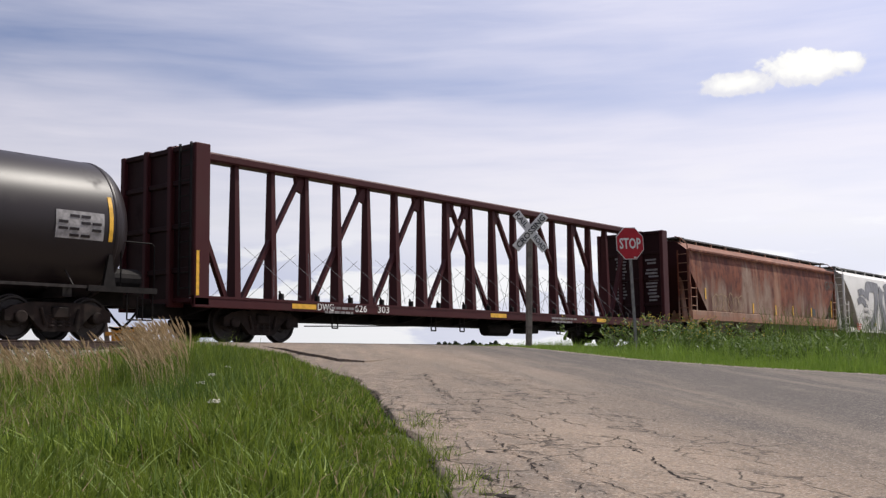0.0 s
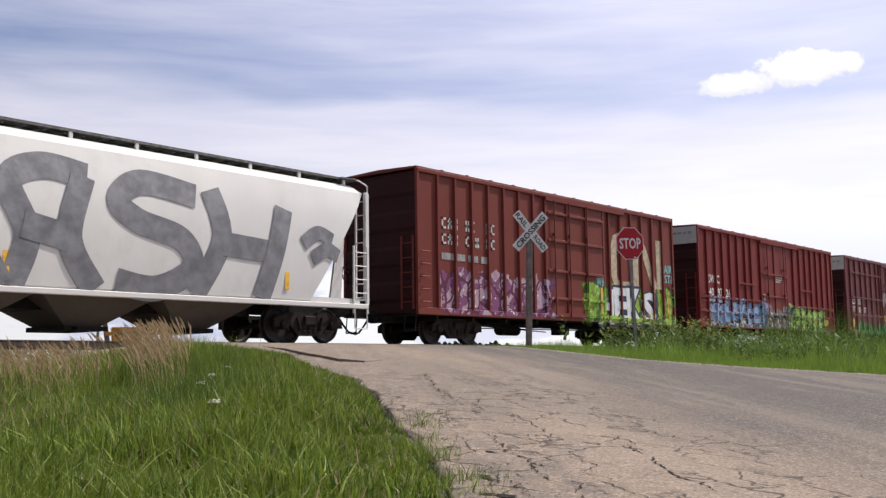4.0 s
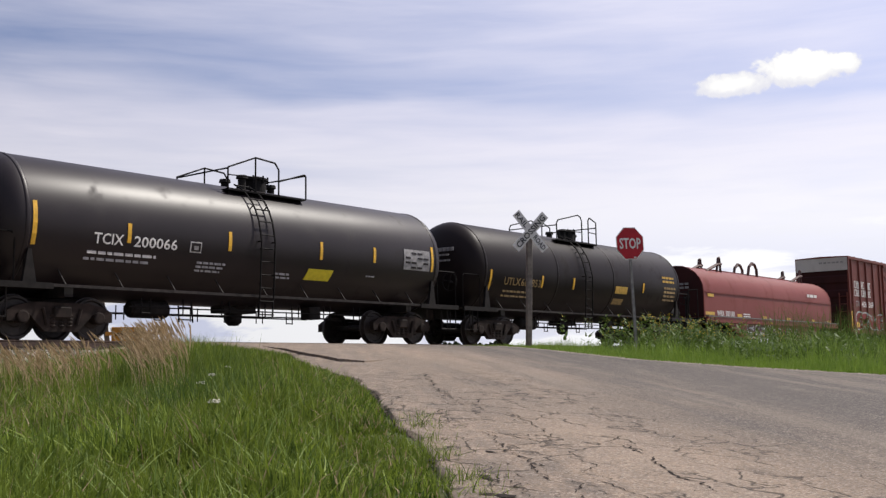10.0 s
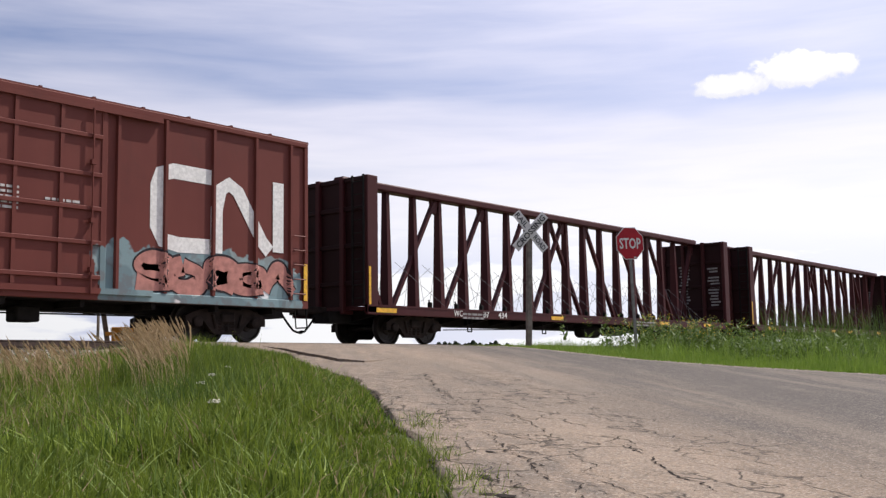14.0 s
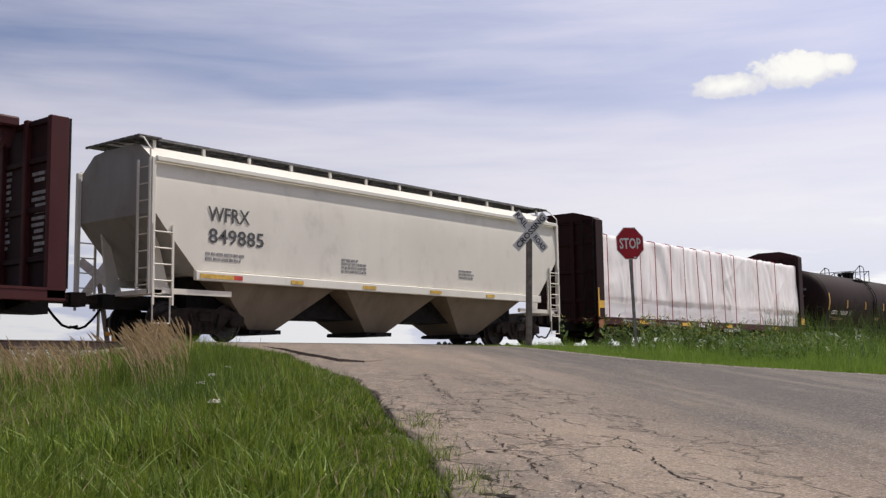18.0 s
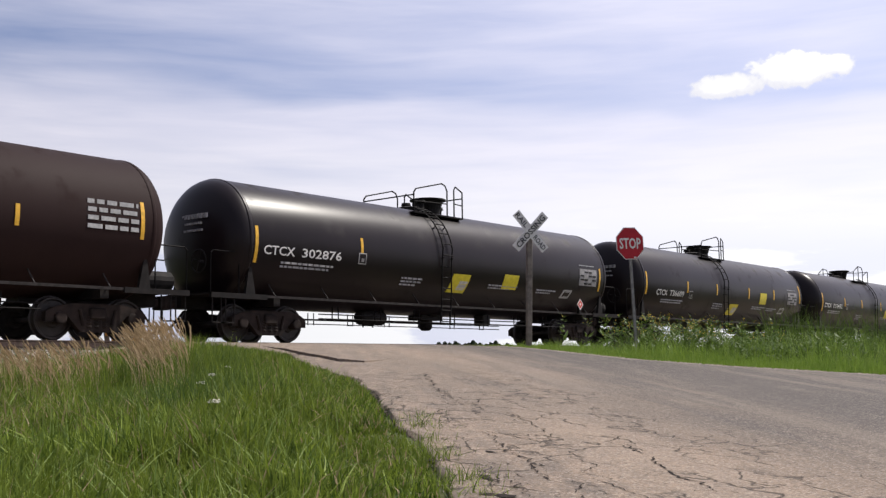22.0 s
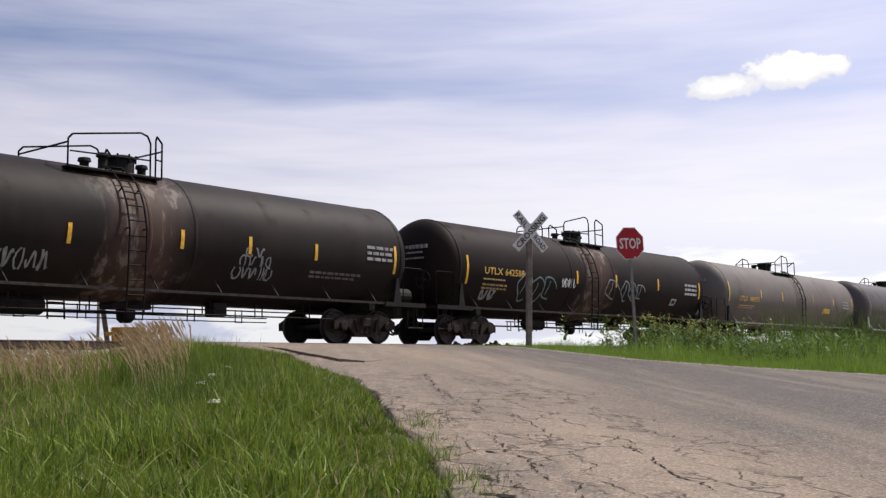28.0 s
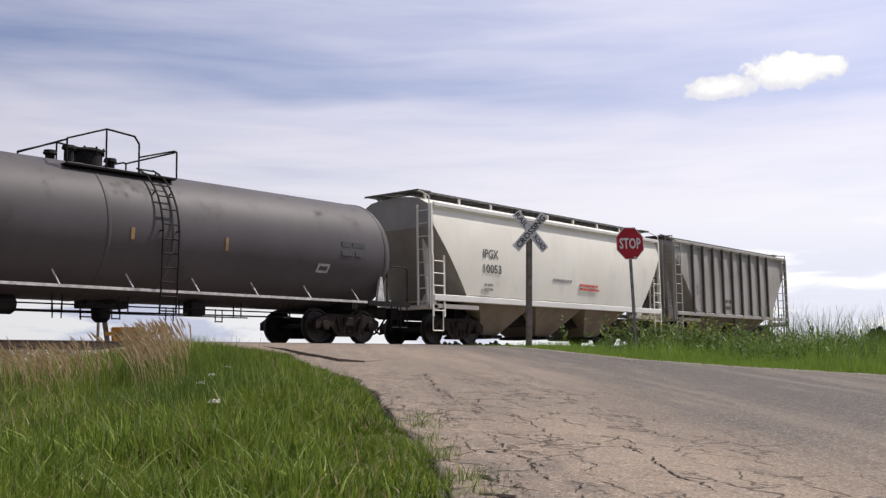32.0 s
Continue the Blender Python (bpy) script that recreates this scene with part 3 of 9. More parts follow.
def boxcar(name, s0, s1, label, body, spec):
    """A ribbed steel boxcar from s0 to s1. spec: door (x from, x to), ribs left and right of it, rails, end panel colour, lettering."""
    mid, hl = (s0 + s1) / 2, (s1 - s0) / 2
    c = car(name, mid, label, "boxcar")
    zb, zt, hw = spec.get("zb", 0.80), 4.93, 1.36
    dx0, dx1 = spec["door"][0] - mid, spec["door"][1] - mid
    mat = body
    # shell: side walls, ends, roof, floor are parts of their own
    for sy in (-1, 1):
        bm = B()
        box(bm, -hl + 0.06, hl - 0.06, sy * hw - 0.03, sy * hw + 0.03, zb + 0.1, zt - 0.05)
        part("side_wall", bm, mat, c)
        bm = B()
        box(bm, -hl, hl, sy * 1.40 - 0.05, sy * 1.40 + 0.05, zb, zb + 0.2, 0.012)
        part("side_sill", bm, mat, c)
        bm = B()
        box(bm, -hl, hl, sy * 1.395 - 0.06, sy * 1.395 + 0.06, zt - 0.13, zt, 0.02)
        part("top_plate", bm, mat, c)
        # ribs
        bm = B()
        prism(bm, [(-0.05, 0), (-0.035, -0.075), (0.035, -0.075), (0.05, 0)], "z", zb + 0.2, zt - 0.13)
        rib = mesh_of("rib", bm, mat)
        xs = [x - mid for x in spec["ribs"]]
        for x in xs:
            ob = link_mesh("rib", rib, c, "", pose(x, sy * (hw + 0.03) * 1.0, 0, 0, 0, 0 if sy < 0 else 180))
        for x in (-hl + 0.05, hl - 0.05):
            bm = B()
            box(bm, x - 0.06, x + 0.06, sy * 1.40 - 0.045, sy * 1.40 + 0.045, zb, zt - 0.02, 0.012)
            part("corner_post", bm, mat, c)
        for a, b, z in spec.get("belts", ()):
            bm = B()
            box(bm, a - mid, b - mid, sy * (hw + 0.055) - 0.035, sy * (hw + 0.055) + 0.035, z - 0.045, z + 0.045, 0.01)
            part("belt_rail", bm, mat, c)
    # corrugated ends
    for sx in (-1, 1):
        prof, n = [], spec.get("corr", 5)
        z = zb + 0.05
        hh = (zt - 0.1 - z) / n
        pts = [(sx * (hl - 0.18), z)]
        for i in range(n):
            a = z + i * hh
            pts += [(sx * (hl - 0.06), a + 0.02), (sx * (hl - 0.06), a + hh * 0.32), (sx * (hl - 0.0), a + hh * 0.42), (sx * (hl - 0.0), a + hh * 0.82), (sx * (hl - 0.06), a + hh * 0.92)]
        pts += [(sx * (hl - 0.06), zt - 0.08), (sx * (hl - 0.18), zt - 0.08)]
        bm = B()
        prism(bm, pts, "y", -1.36, 1.36)
        # darker than the side walls: grime, plus the end's shade in the colour
        part("end_wall", bm, M["end_grime_shade"], c, "ribbed dark end wall")
        # painted top panel of the end
        if spec.get("end_panel"):
            bm = B()
            prism(bm, [(-1.40, zt - 0.72), (1.40, zt - 0.72), (1.40, zt - 0.02), (0, zt + 0.05), (-1.40, zt - 0.02)], "x", sx * (hl + 0.004), sx * (hl + 0.012))
            part("end_panel", bm, M["end_white"], c, "off-white painted panel at the top of the end")
            if sx < 0:
                bars_end(c, -hl - 0.016, -1.2, zt - 0.28, (1.4,), 0.09, M["greytext"])
        end_ladder(c, sx * (hl + 0.07), -1.32, -0.9, 0.95, 3.0, 0.38, mat)
        for y, w in ((-1.36, 0.4), (0.9, 0.4)):
            bm = B()
            rods(bm, [(sx * hl, y, 0.85), (sx * (hl + 0.05), y, 0.35), (sx * (hl + 0.05), y + w, 0.35), (sx * hl, y + w, 0.85)], 0.018, 5)
            part("stirrup_step", bm, M["steel_dark"], c)
    link_mesh("brake_wheel", GEAR["brake_wheel"], c, "", pose(hl + 0.22, -0.5, 2.4, 0, 0, 180))
    # roof with seams
    bm = B()
    prism(bm, [(-1.44, zt - 0.02), (-1.44, zt + 0.03), (0, zt + 0.08), (1.44, zt + 0.03), (1.44, zt - 0.02)], "x", -hl - 0.02, hl + 0.02)
    for i in range(1, 13):
        x = -hl + i * 2 * hl / 13
        prism(bm, [(-1.42, zt + 0.03), (-1.42, zt + 0.065), (0, zt + 0.11), (1.42, zt + 0.065), (1.42, zt + 0.03), (0, zt + 0.08)], "x", x - 0.03, x + 0.03)
    part("roof", bm, mat, c)
    bm = B()
    box(bm, -hl + 0.1, hl - 0.1, -1.3, 1.3, zb, zb + 0.12)
    box(bm, -hl - 0.2, hl + 0.2, -0.3, 0.3, 0.62, zb)
    for i in range(9):
        x = -hl + 1.0 + i * (2 * hl - 2) / 8
        box(bm, x - 0.05, x + 0.05, -1.3, 1.3, zb - 0.14, zb)
    part("underframe", bm, M["steel_dark"], c, "black grimy underframe")
    bm = B()
    turned(bm, [(-0.55, 0.15), (-0.5, 0.2), (0.5, 0.2), (0.55, 0.15)], "x", 14, (-0.8, 0.5, 0.55))
    box(bm, 0.6, 1.1, -0.75, -0.3, 0.36, 0.68, 0.03)
    rod(bm, (-hl + 2.5, -0.62, 0.5), (hl - 2.5, -0.62, 0.56), 0.018, 5)
    rod(bm, (-hl + 3, -0.5, 0.62), (0, -0.5, 0.45), 0.018, 5)
    part("brake_rigging", bm, M["steel_dark"], c)
    # sliding or plug door on either side
    for sy in (-1, 1):
        d = B()
        yo = hw + 0.06
        box(d, dx0 + 0.06, dx1 - 0.06, sy * yo - 0.03, sy * yo + 0.03, zb + 0.22, zt - 0.22, 0.01)
        door = part("door", d, mat, c, spec.get("door_label", "ribbed sliding door, closed"))
        for z in spec["door_rails"]:
            bm = B()
            box(bm, dx0 + 0.06, dx1 - 0.06, sy * (yo + 0.055) - 0.03, sy * (yo + 0.055) + 0.03, z - 0.045, z + 0.045, 0.01)
            part("door_rail", bm, mat, door)
        for i in range(1, spec.get("door_stiles", 3)):
            x = dx0 + (dx1 - dx0) * i / spec.get("door_stiles", 3)
            bm = B()
            box(bm, x - 0.04, x + 0.04, sy * (yo + 0.05) - 0.025, sy * (yo + 0.05) + 0.025, zb + 0.25, zt - 0.25)
            part("door_stile", bm, mat, door)
        for x in spec.get("rods", ()):
            bm = B()
            rod(bm, (x - mid, sy * (yo + 0.11), zb + 0.1), (x - mid, sy * (yo + 0.11), zt - 0.2), 0.022, 6)
            for z in (1.4, 2.4, 3.6):
                box(bm, x - mid - 0.05, x - mid + 0.05, sy * (yo + 0.1) - 0.05, sy * (yo + 0.1) + 0.05, z - 0.05, z + 0.05)
            part("lock_rod", bm, mat, door)
        bm = B()
        box(bm, dx0 - (dx1 - dx0) * 0.02, dx1 + 1.4, sy * (yo + 0.06) - 0.04, sy * (yo + 0.06) + 0.04, zt - 0.24, zt - 0.13)
        part("door_track", bm, mat, c)
        bm = B()
        box(bm, dx0 - 0.1, dx1 + 1.2, sy * (yo + 0.03) - 0.06, sy * (yo + 0.03) + 0.06, zb + 0.12, zb + 0.24)
        part("door_sill", bm, mat, c)
        for x in (dx0, dx1):
            bm = B()
            box(bm, x - 0.07, x + 0.07, sy * (hw + 0.06) - 0.05, sy * (hw + 0.06) + 0.05, zb + 0.2, zt - 0.13, 0.012)
            part("door_post", bm, mat, c)
    # grab rungs by the corner
    for x0 in (-hl + 0.12, hl - 0.5):
        ladder(c, x0, x0 + 0.38, -1.47, 0.98, 2.75, 0.38, mat, rails=False, name="grab_rung")
    running_gear(c, hl - 2.2, hl + 1.0)
    return c, mid, hl


def bars_end(c, x, y, z, widths, h, material):
    """Small unreadable writing on an end wall that faces -x."""
    bm = B()
    for i, w in enumerate(widths):
        zz, py = z - i * h * 1.7, y
        while py < y + w - 0.05:
            box(bm, x - 0.006, x + 0.006, py, min(py + 0.17, y + w), zz - h / 2, zz + h / 2)
            py += 0.23
    return tagged(part("stencil_line", bm, material, c), "small stencilled writing", "", "", "stuff")


# ---- tank cars ----


def tank_car(s0, s1, label, shell_mat, spec):
    """A tank car whose shell's straight part lies from s0 to s1."""
    mid, hl = (s0 + s1) / 2, (s1 - s0) / 2
    c = CARS_BY_START[s0] = car("tank_car", mid, label, "tank car")
    R, zc = spec.get("R", 1.50), spec.get("zc", 2.36)
    tank = (zc, R)
    head = [(hl + 0.72 * math.sin(i / 10 * math.pi / 2), R * math.cos(i / 10 * math.pi / 2)) for i in range(11)]
    prof = [(-a, r) for a, r in head[::-1]] + [(-hl * 0.5, R), (0, R), (hl * 0.5, R)] + head
    bm = turned(B(), prof, "x", 72, (0, 0, zc))
    me = mesh_of("shell", bm, shell_mat)
    soft_edges(me, 40)
    link_mesh("shell", me, c, spec.get("shell_label", ""))
    # weld and jacket bands
    for x in (-hl, hl) + tuple(spec.get("bands", ())):
        bm = turned(B(), [(x - 0.05, R), (x - 0.03, R + 0.012), (x + 0.03, R + 0.012), (x + 0.05, R)], "x", 48, (0, 0, zc))
        me = mesh_of("band", bm, shell_mat)
        soft_edges(me, 60)
        link_mesh("band", me, c)
    ends = hl + 1.35
    for sx in (-1, 1):
        bm = B()
        box(bm, min(sx * (hl - 2.3), sx * (ends - 0.35)), max(sx * (hl - 2.3), sx * (ends - 0.35)), -0.24, 0.24, 0.78, 1.06)
        prism(bm, [(-1.0, 1.45), (-0.75, 1.05), (0.75, 1.05), (1.0, 1.45)], "x", min(sx * (hl - 0.65), sx * (hl - 1.35)), max(sx * (hl - 0.65), sx * (hl - 1.35)))
        box(bm, min(sx * (hl - 0.9), sx * (hl - 1.1)), max(sx * (hl - 0.9), sx * (hl - 1.1)), -1.3, 1.3, 0.85, 1.05)
        part("bolster_cradle", bm, M["steel_dark"], c)
        bm = B()
        box(bm, min(sx * (hl + 0.25), sx * (ends - 0.3)), max(sx * (hl + 0.25), sx * (ends - 0.3)), -1.4, 1.4, 1.06, 1.10)
        for y in (-1.38, 1.38):
            box(bm, min(sx * (hl - 0.6), sx * (ends - 0.3)), max(sx * (hl - 0.6), sx * (ends - 0.3)), y - 0.04, y + 0.04, 0.98, 1.10)
        part("end_platform", bm, M["steel_dark"], c)
        for y in (-1.34, 1.34):
            bm = B()
            rods(bm, [(sx * (hl + 0.2), y, 1.1), (sx * (hl + 0.2), y, 2.0), (sx * (hl + 0.28), y, 2.06), (sx * (ends - 0.4), y, 2.06), (sx * (ends - 0.33), y, 2.0), (sx * (ends - 0.33), y, 1.1)], 0.017, 5)
            part("end_handrail", bm, spec.get("rail_mat", M["black_rail"]), c)
        for y in (-1.36, 1.36):
            for a in (hl + 0.35, ends - 0.75):
                bm = B()
                rods(bm, [(sx * a, y, 1.06), (sx * a, y, 0.42), (sx * (a + 0.38), y, 0.42), (sx * (a + 0.38), y, 1.06)], 0.018, 5)
                part("stirrup_step", bm, M["steel_dark"], c)
        # end sheet brackets that brace the shell
        for ya, yb in ((-1.4, -1.32), (1.32, 1.4)):
            bm = B()
            prism(bm, [(sx * (hl - 0.25), 1.06), (sx * (hl + 0.05), 1.06), (sx * (hl - 0.05), 1.75), (sx * (hl - 0.12), 1.75)], "y", ya, yb)
            part("corner_bracket", bm, spec.get("bracket_mat", M["steel_dark"]), c)
    link_mesh("brake_wheel", GEAR["brake_wheel"], c, "", pose(-ends + 0.45, -0.75, 1.85))
    if spec.get("fittings", True):
        bm = B()
        turned(bm, [(-0.42, 0.18), (-0.38, 0.22), (0.38, 0.22), (0.42, 0.18)], "x", 14, (hl + 0.55, -0.8, 1.32))
        part("air_reservoir", bm, M["steel_dark"], c)
    # side sill rail along the bottom, with hangers and the grab rail below
    for y in (-1.37, 1.37):
        bm = B()
        box(bm, -hl + 0.2, hl - 0.2, y - 0.02, y + 0.02, 1.03, 1.09)
        for i in range(9):
            x = -hl + 0.9 + i * (2 * hl - 1.8) / 8
            rod(bm, (x, y, 1.06), (x - 0.06, y * 0.82, 1.42), 0.018, 5)
        part("side_rail", bm, spec.get("sill_mat", M["side_rail"]), c, "thin worn side rail along the tank")
    for y in (-1.28, 1.28):
        bm = B()
        z1, z2 = 0.70, 0.58
        a, b = -hl + 2.4, hl - 2.4
        rod(bm, (a, y, z1), (b, y, z1), 0.016, 5)
        if spec.get("double_rail"):
            rod(bm, (a, y, z2 + 0.01), (b, y, z2 + 0.01), 0.014, 5)
        n = 7
        for i in range(n):
            x = a + (b - a) * (i + 0.3) / n
            rod(bm, (x, y, 0.9), (x, y, z2 - 0.02), 0.016, 5)
            rod(bm, (x + 0.22, y, 0.9), (x + 0.22, y, z2 - 0.02), 0.016, 5)
            if i % 2 == 0:
                rod(bm, (x, y, z2), (x + 0.22, y, z2), 0.016, 5)
        part("lower_handrail", bm, M["black_rail"], c)
    # bottom outlet and brake gear
    bm = B()
    turned(bm, [(0.42, 0.12), (0.5, 0.2), (0.78, 0.22), (0.95, 0.45)], "z", 16, (0.1, 0, 0))
    box(bm, -0.4, 0.6, -0.25, 0.25, 0.72, 0.9)
    part("bottom_outlet", bm, M["steel_dark"], c)
    bm = B()
    turned(bm, [(-0.5, 0.16), (-0.45, 0.2), (0.45, 0.2), (0.5, 0.16)], "x", 12, (-2.6, -0.3, 0.72))
    box(bm, 2.0, 2.4, -0.7, -0.35, 0.6, 0.92, 0.02)
    rod(bm, (-hl + 2.2, -0.2, 0.62), (hl - 2.2, -0.2, 0.66), 0.02, 5)
    part("brake_rigging", bm, M["steel_dark"], c)
    # ladder at mid length
    xl = spec.get("ladder", 0.45)
    for sy in (-1, 1):
        bm = B()
        n = 13
        for dx in (-0.21, 0.21):
            pts = [(xl + dx, sy * 1.5, 0.55), (xl + dx, sy * 1.56, 1.2), (xl + dx, sy * 1.6, zc)]
            for i in range(1, 8):
                w = i / 7 * radians(68)
                pts.append((xl + dx, sy * (R + 0.1) * math.cos(w), zc + (R + 0.1) * math.sin(w)))
            rods(bm, pts, 0.022, 5)
        lad = part("ladder", bm, spec.get("rail_mat", M["black_rail"]), c)
        bm = B()
        rod(bm, (-0.21, 0, 0), (0.21, 0, 0), 0.017, 5)
        rung = mesh_of("rung", bm, spec.get("rail_mat", M["black_rail"]))
        for i in range(n):
            z = 0.62 + i * 0.31
            if z < zc:
                y = 1.55
            else:
                w = min((z - zc) / R, 1.15)
                y, z = (R + 0.1) * math.cos(w), zc + (R + 0.1) * math.sin(w)
            link_mesh("rung", rung, lad, "", pose(xl, sy * y, z))
        for w in (0.0, 0.6, 1.1):
            for dx in (-0.21, 0.21):
                bm = B()
                rod(bm, (xl + dx, sy * (R + 0.1) * math.cos(w), zc + (R + 0.1) * math.sin(w)), (xl + dx, sy * R * math.cos(w), zc + R * math.sin(w)), 0.018, 5)
                part("standoff", bm, spec.get("rail_mat", M["black_rail"]), lad)
    # platform on top with handrails, manway and valves
    zt = zc + R
    p0, p1 = spec.get("platform", (-1.0, 1.0))
    bm = B()
    for sy in (-1, 1):
        box(bm, p0, p1, min(sy * 0.45, sy * 1.0), max(sy * 0.45, sy * 1.0), zt - 0.24, zt - 0.2)
        for x in (p0 + 0.1, p1 - 0.1):
            rod(bm, (x, sy * 0.9, zt - 0.22), (x, sy * 0.9, zc + math.sqrt(R * R - 0.81)), 0.025, 5)
    part("platform", bm, M["black_rail"], c)
    style, hr = spec.get("rails", 0), 0.84
    rm = spec.get("rail_mat", M["black_rail"])
    zf = zt - 0.2

    def handrail(pts, r):
        bm = B()
        rods(bm, pts, r, 6)
        part("handrail", bm, rm, c)
    for sy in (-1, 1):
        y = sy * 0.98
        if style == 0:     # gabled left part, U-shaped right part
            pa, pb = p0 + 0.34 * (p1 - p0), p0 + 0.64 * (p1 - p0)
            handrail([(p0, y, zf), (p0, y, zf + 0.5), (pa, y, zf + hr), (pb - 0.12, y, zf + hr - 0.05), (pb, y, zf + hr - 0.2), (pb, y, zf)], 0.022)
            handrail([(p0, y, zf + 0.32), (pa, y, zf + 0.36)], 0.016)
            handrail([(pa, y, zf), (pa, y, zf + hr)], 0.022)
            handrail([(pb + 0.02, y, zf + 0.35), (p1 - 0.05, y, zf + 0.62), (p1 + 0.02, y, zf + 0.6), (p1 + 0.02, y, zf)], 0.022)
        elif style == 1:   # two separate bowed rails
            h1 = hr + 0.1
            handrail([(p0, y, zf), (p0, y, zf + 0.55), (p0 + 0.1, y, zf + 0.66), (-0.25, y, zf + h1), (-0.08, y, zf + h1 - 0.05), (0.0, y, zf + h1 - 0.2), (0.0, y, zf)], 0.022)
            handrail([(p0 + 0.05, y, zf + 0.3), (0.0, y, zf + 0.36)], 0.018)
            handrail([(p1 * 0.45, y, zf), (p1 * 0.45, y, zf + h1 - 0.12), (p1 * 0.55, y, zf + h1 - 0.02), (p1, y, zf + h1 - 0.16), (p1, y, zf)], 0.022)
            handrail([(p1 * 0.45, y, zf + 0.4), (p1, y, zf + 0.38)], 0.018)
        else:
            handrail([(p0, y, zf), (p0, y, zf + hr * 0.75), (p0 + 0.12, y, zf + hr * 0.85), (p1 - 0.12, y, zf + hr), (p1, y, zf + hr - 0.1), (p1, y, zf)], 0.022)
            handrail([((p0 + p1) / 2, y, zf), ((p0 + p1) / 2, y, zf + hr * 0.92)], 0.02)
            handrail([(p0, y, zf + 0.4), (p1, y, zf + 0.42)], 0.016)
    for x, h in ((p1, 0.6), (p0, 0.48)):
        handrail([(x, -0.98, zf + h), (x, 0.98, zf + h)], 0.02)
    mx = spec.get("manway", -0.2)
    bm = B()
    if spec.get("pot"):
        turned(bm, [(zt - 0.1, 0.36), (zt + 0.1, 0.38), (zt + 0.36, 0.46), (zt + 0.38, 0.55), (zt + 0.42, 0.55), (zt + 0.44, 0.4)], "z", 24, (mx, 0, 0))
        turned(bm, [(zt - 0.1, 0.42), (zt + 0.06, 0.44), (zt + 0.1, 0.3)], "z", 20, (mx - 0.85, 0, 0))
    else:
        turned(bm, [(zt - 0.15, 0.30), (zt + 0.27, 0.30), (zt + 0.28, 0.34), (zt + 0.33, 0.34), (zt + 0.37, 0.25)], "z", 24, (mx, 0, 0))
    man = part("manway", bm, spec.get("manway_mat", M["steel_dark"]), c)
    for i in range(0 if spec.get("pot") else 8):
        w = math.pi / 4 * i
        bm = B()
        rod(bm, (mx + math.cos(w) * 0.33, math.sin(w) * 0.33, zt + 0.2), (mx + math.cos(w) * 0.33, math.sin(w) * 0.33, zt + 0.38), 0.025, 5)
        part("bolt", bm, M["steel_dark"], man)
    for x, y, h in ((mx - 0.80, 0.18, 0.25), (mx - 0.62, -0.25, 0.32), (mx + 0.62, 0.1, 0.26)):
        bm = B()
        turned(bm, [(zt - 0.1, 0.1), (zt + h - 0.1, 0.1), (zt + h - 0.08, 0.15), (zt + h, 0.13)], "z", 12, (x, y, 0))
        part("valve", bm, M["steel_dark"], c)
    # markings
    for x, z0, z1 in spec.get("tape", ()):
        plate(x - mid - 0.045, x - mid + 0.045, z0, z1, c, spec.get("tape_mat", M["yellow"]), 0, tank, "reflector_strip")
    for txt, sz, x, z, mk, w in spec.get("text", ()):
        lettering(txt, sz, x - mid, z, c, M[mk], 0, w, tank)
    for x0, x1, z0, z1, mk, sl in spec.get("plates", ()):
        plate(x0 - mid, x1 - mid, z0, z1, c, M[mk], 0, tank, "placard", "", sl)
    # small square stencils: a pale outline round a letter
    for x0, x1, z0, z1 in spec.get("boxes", ()):
        st = plate(x0 - mid, x1 - mid, z0, z1, c, M["offwhite"], 0, tank, "inspection_stencil", "pale square outline stencil")
        plate(x0 - mid + 0.025, x1 - mid - 0.025, z0 + 0.025, z1 - 0.025, st, shell_mat, 0, (zc, R + 0.008), "stencil_ground")
        plate(x0 - mid + 0.09, x1 - mid - 0.09, z0 + 0.06, z0 + 0.15, st, M["greytext"], 0, (zc, R + 0.014), "stencil_mark")
    for x, z, ws, h, mk in spec.get("bars", ()):
        bars(x - mid, z, ws, h, h * 0.9, c, M[mk], 0, tank)
    # stencilled data tables: a pale panel ruled into dark cells
    for x in spec.get("tables", ()):
        t = plate(x - mid, x - mid + 1.08, 2.0, 2.56, c, M["greytext"], 0, tank, "data_table", "worn grey stencilled data table")
        for j in range(4):
            for i in range(4):
                x0 = x - mid + 0.06 + i * 0.25
                z0 = 2.04 + j * 0.13
                if (i + j) % 3:
                    plate(x0, x0 + 0.2, z0, z0 + 0.055, t, shell_mat, 0, (zc, R + 0.01), "table_cell")
    # writing on the head
    bm = B()
    for i, (w, h) in enumerate(spec.get("head_text", ((0.9, 0.11), (0.6, 0.05), (0.7, 0.05)))):
        z = zc + 0.55 - i * 0.17
        y = -w / 2
        while y < w / 2:
            yy = min(y + 0.1, w / 2)
            rr = math.hypot((y + yy) / 2, z - zc)
            x = -hl - 0.72 * math.sqrt(max(0, 1 - (rr / R) ** 2))
            box(bm, x - 0.02, x + 0.03, y - 0.25, yy - 0.25, z - h / 2, z + h / 2)
            y += 0.14
    tagged(part("stencil_line", bm, M["greytext"], c), "small stencilled writing", "", "", "stuff")
    running_gear(c, hl - 1.0, ends)
    return c, mid, hl


# ---- covered hoppers ----


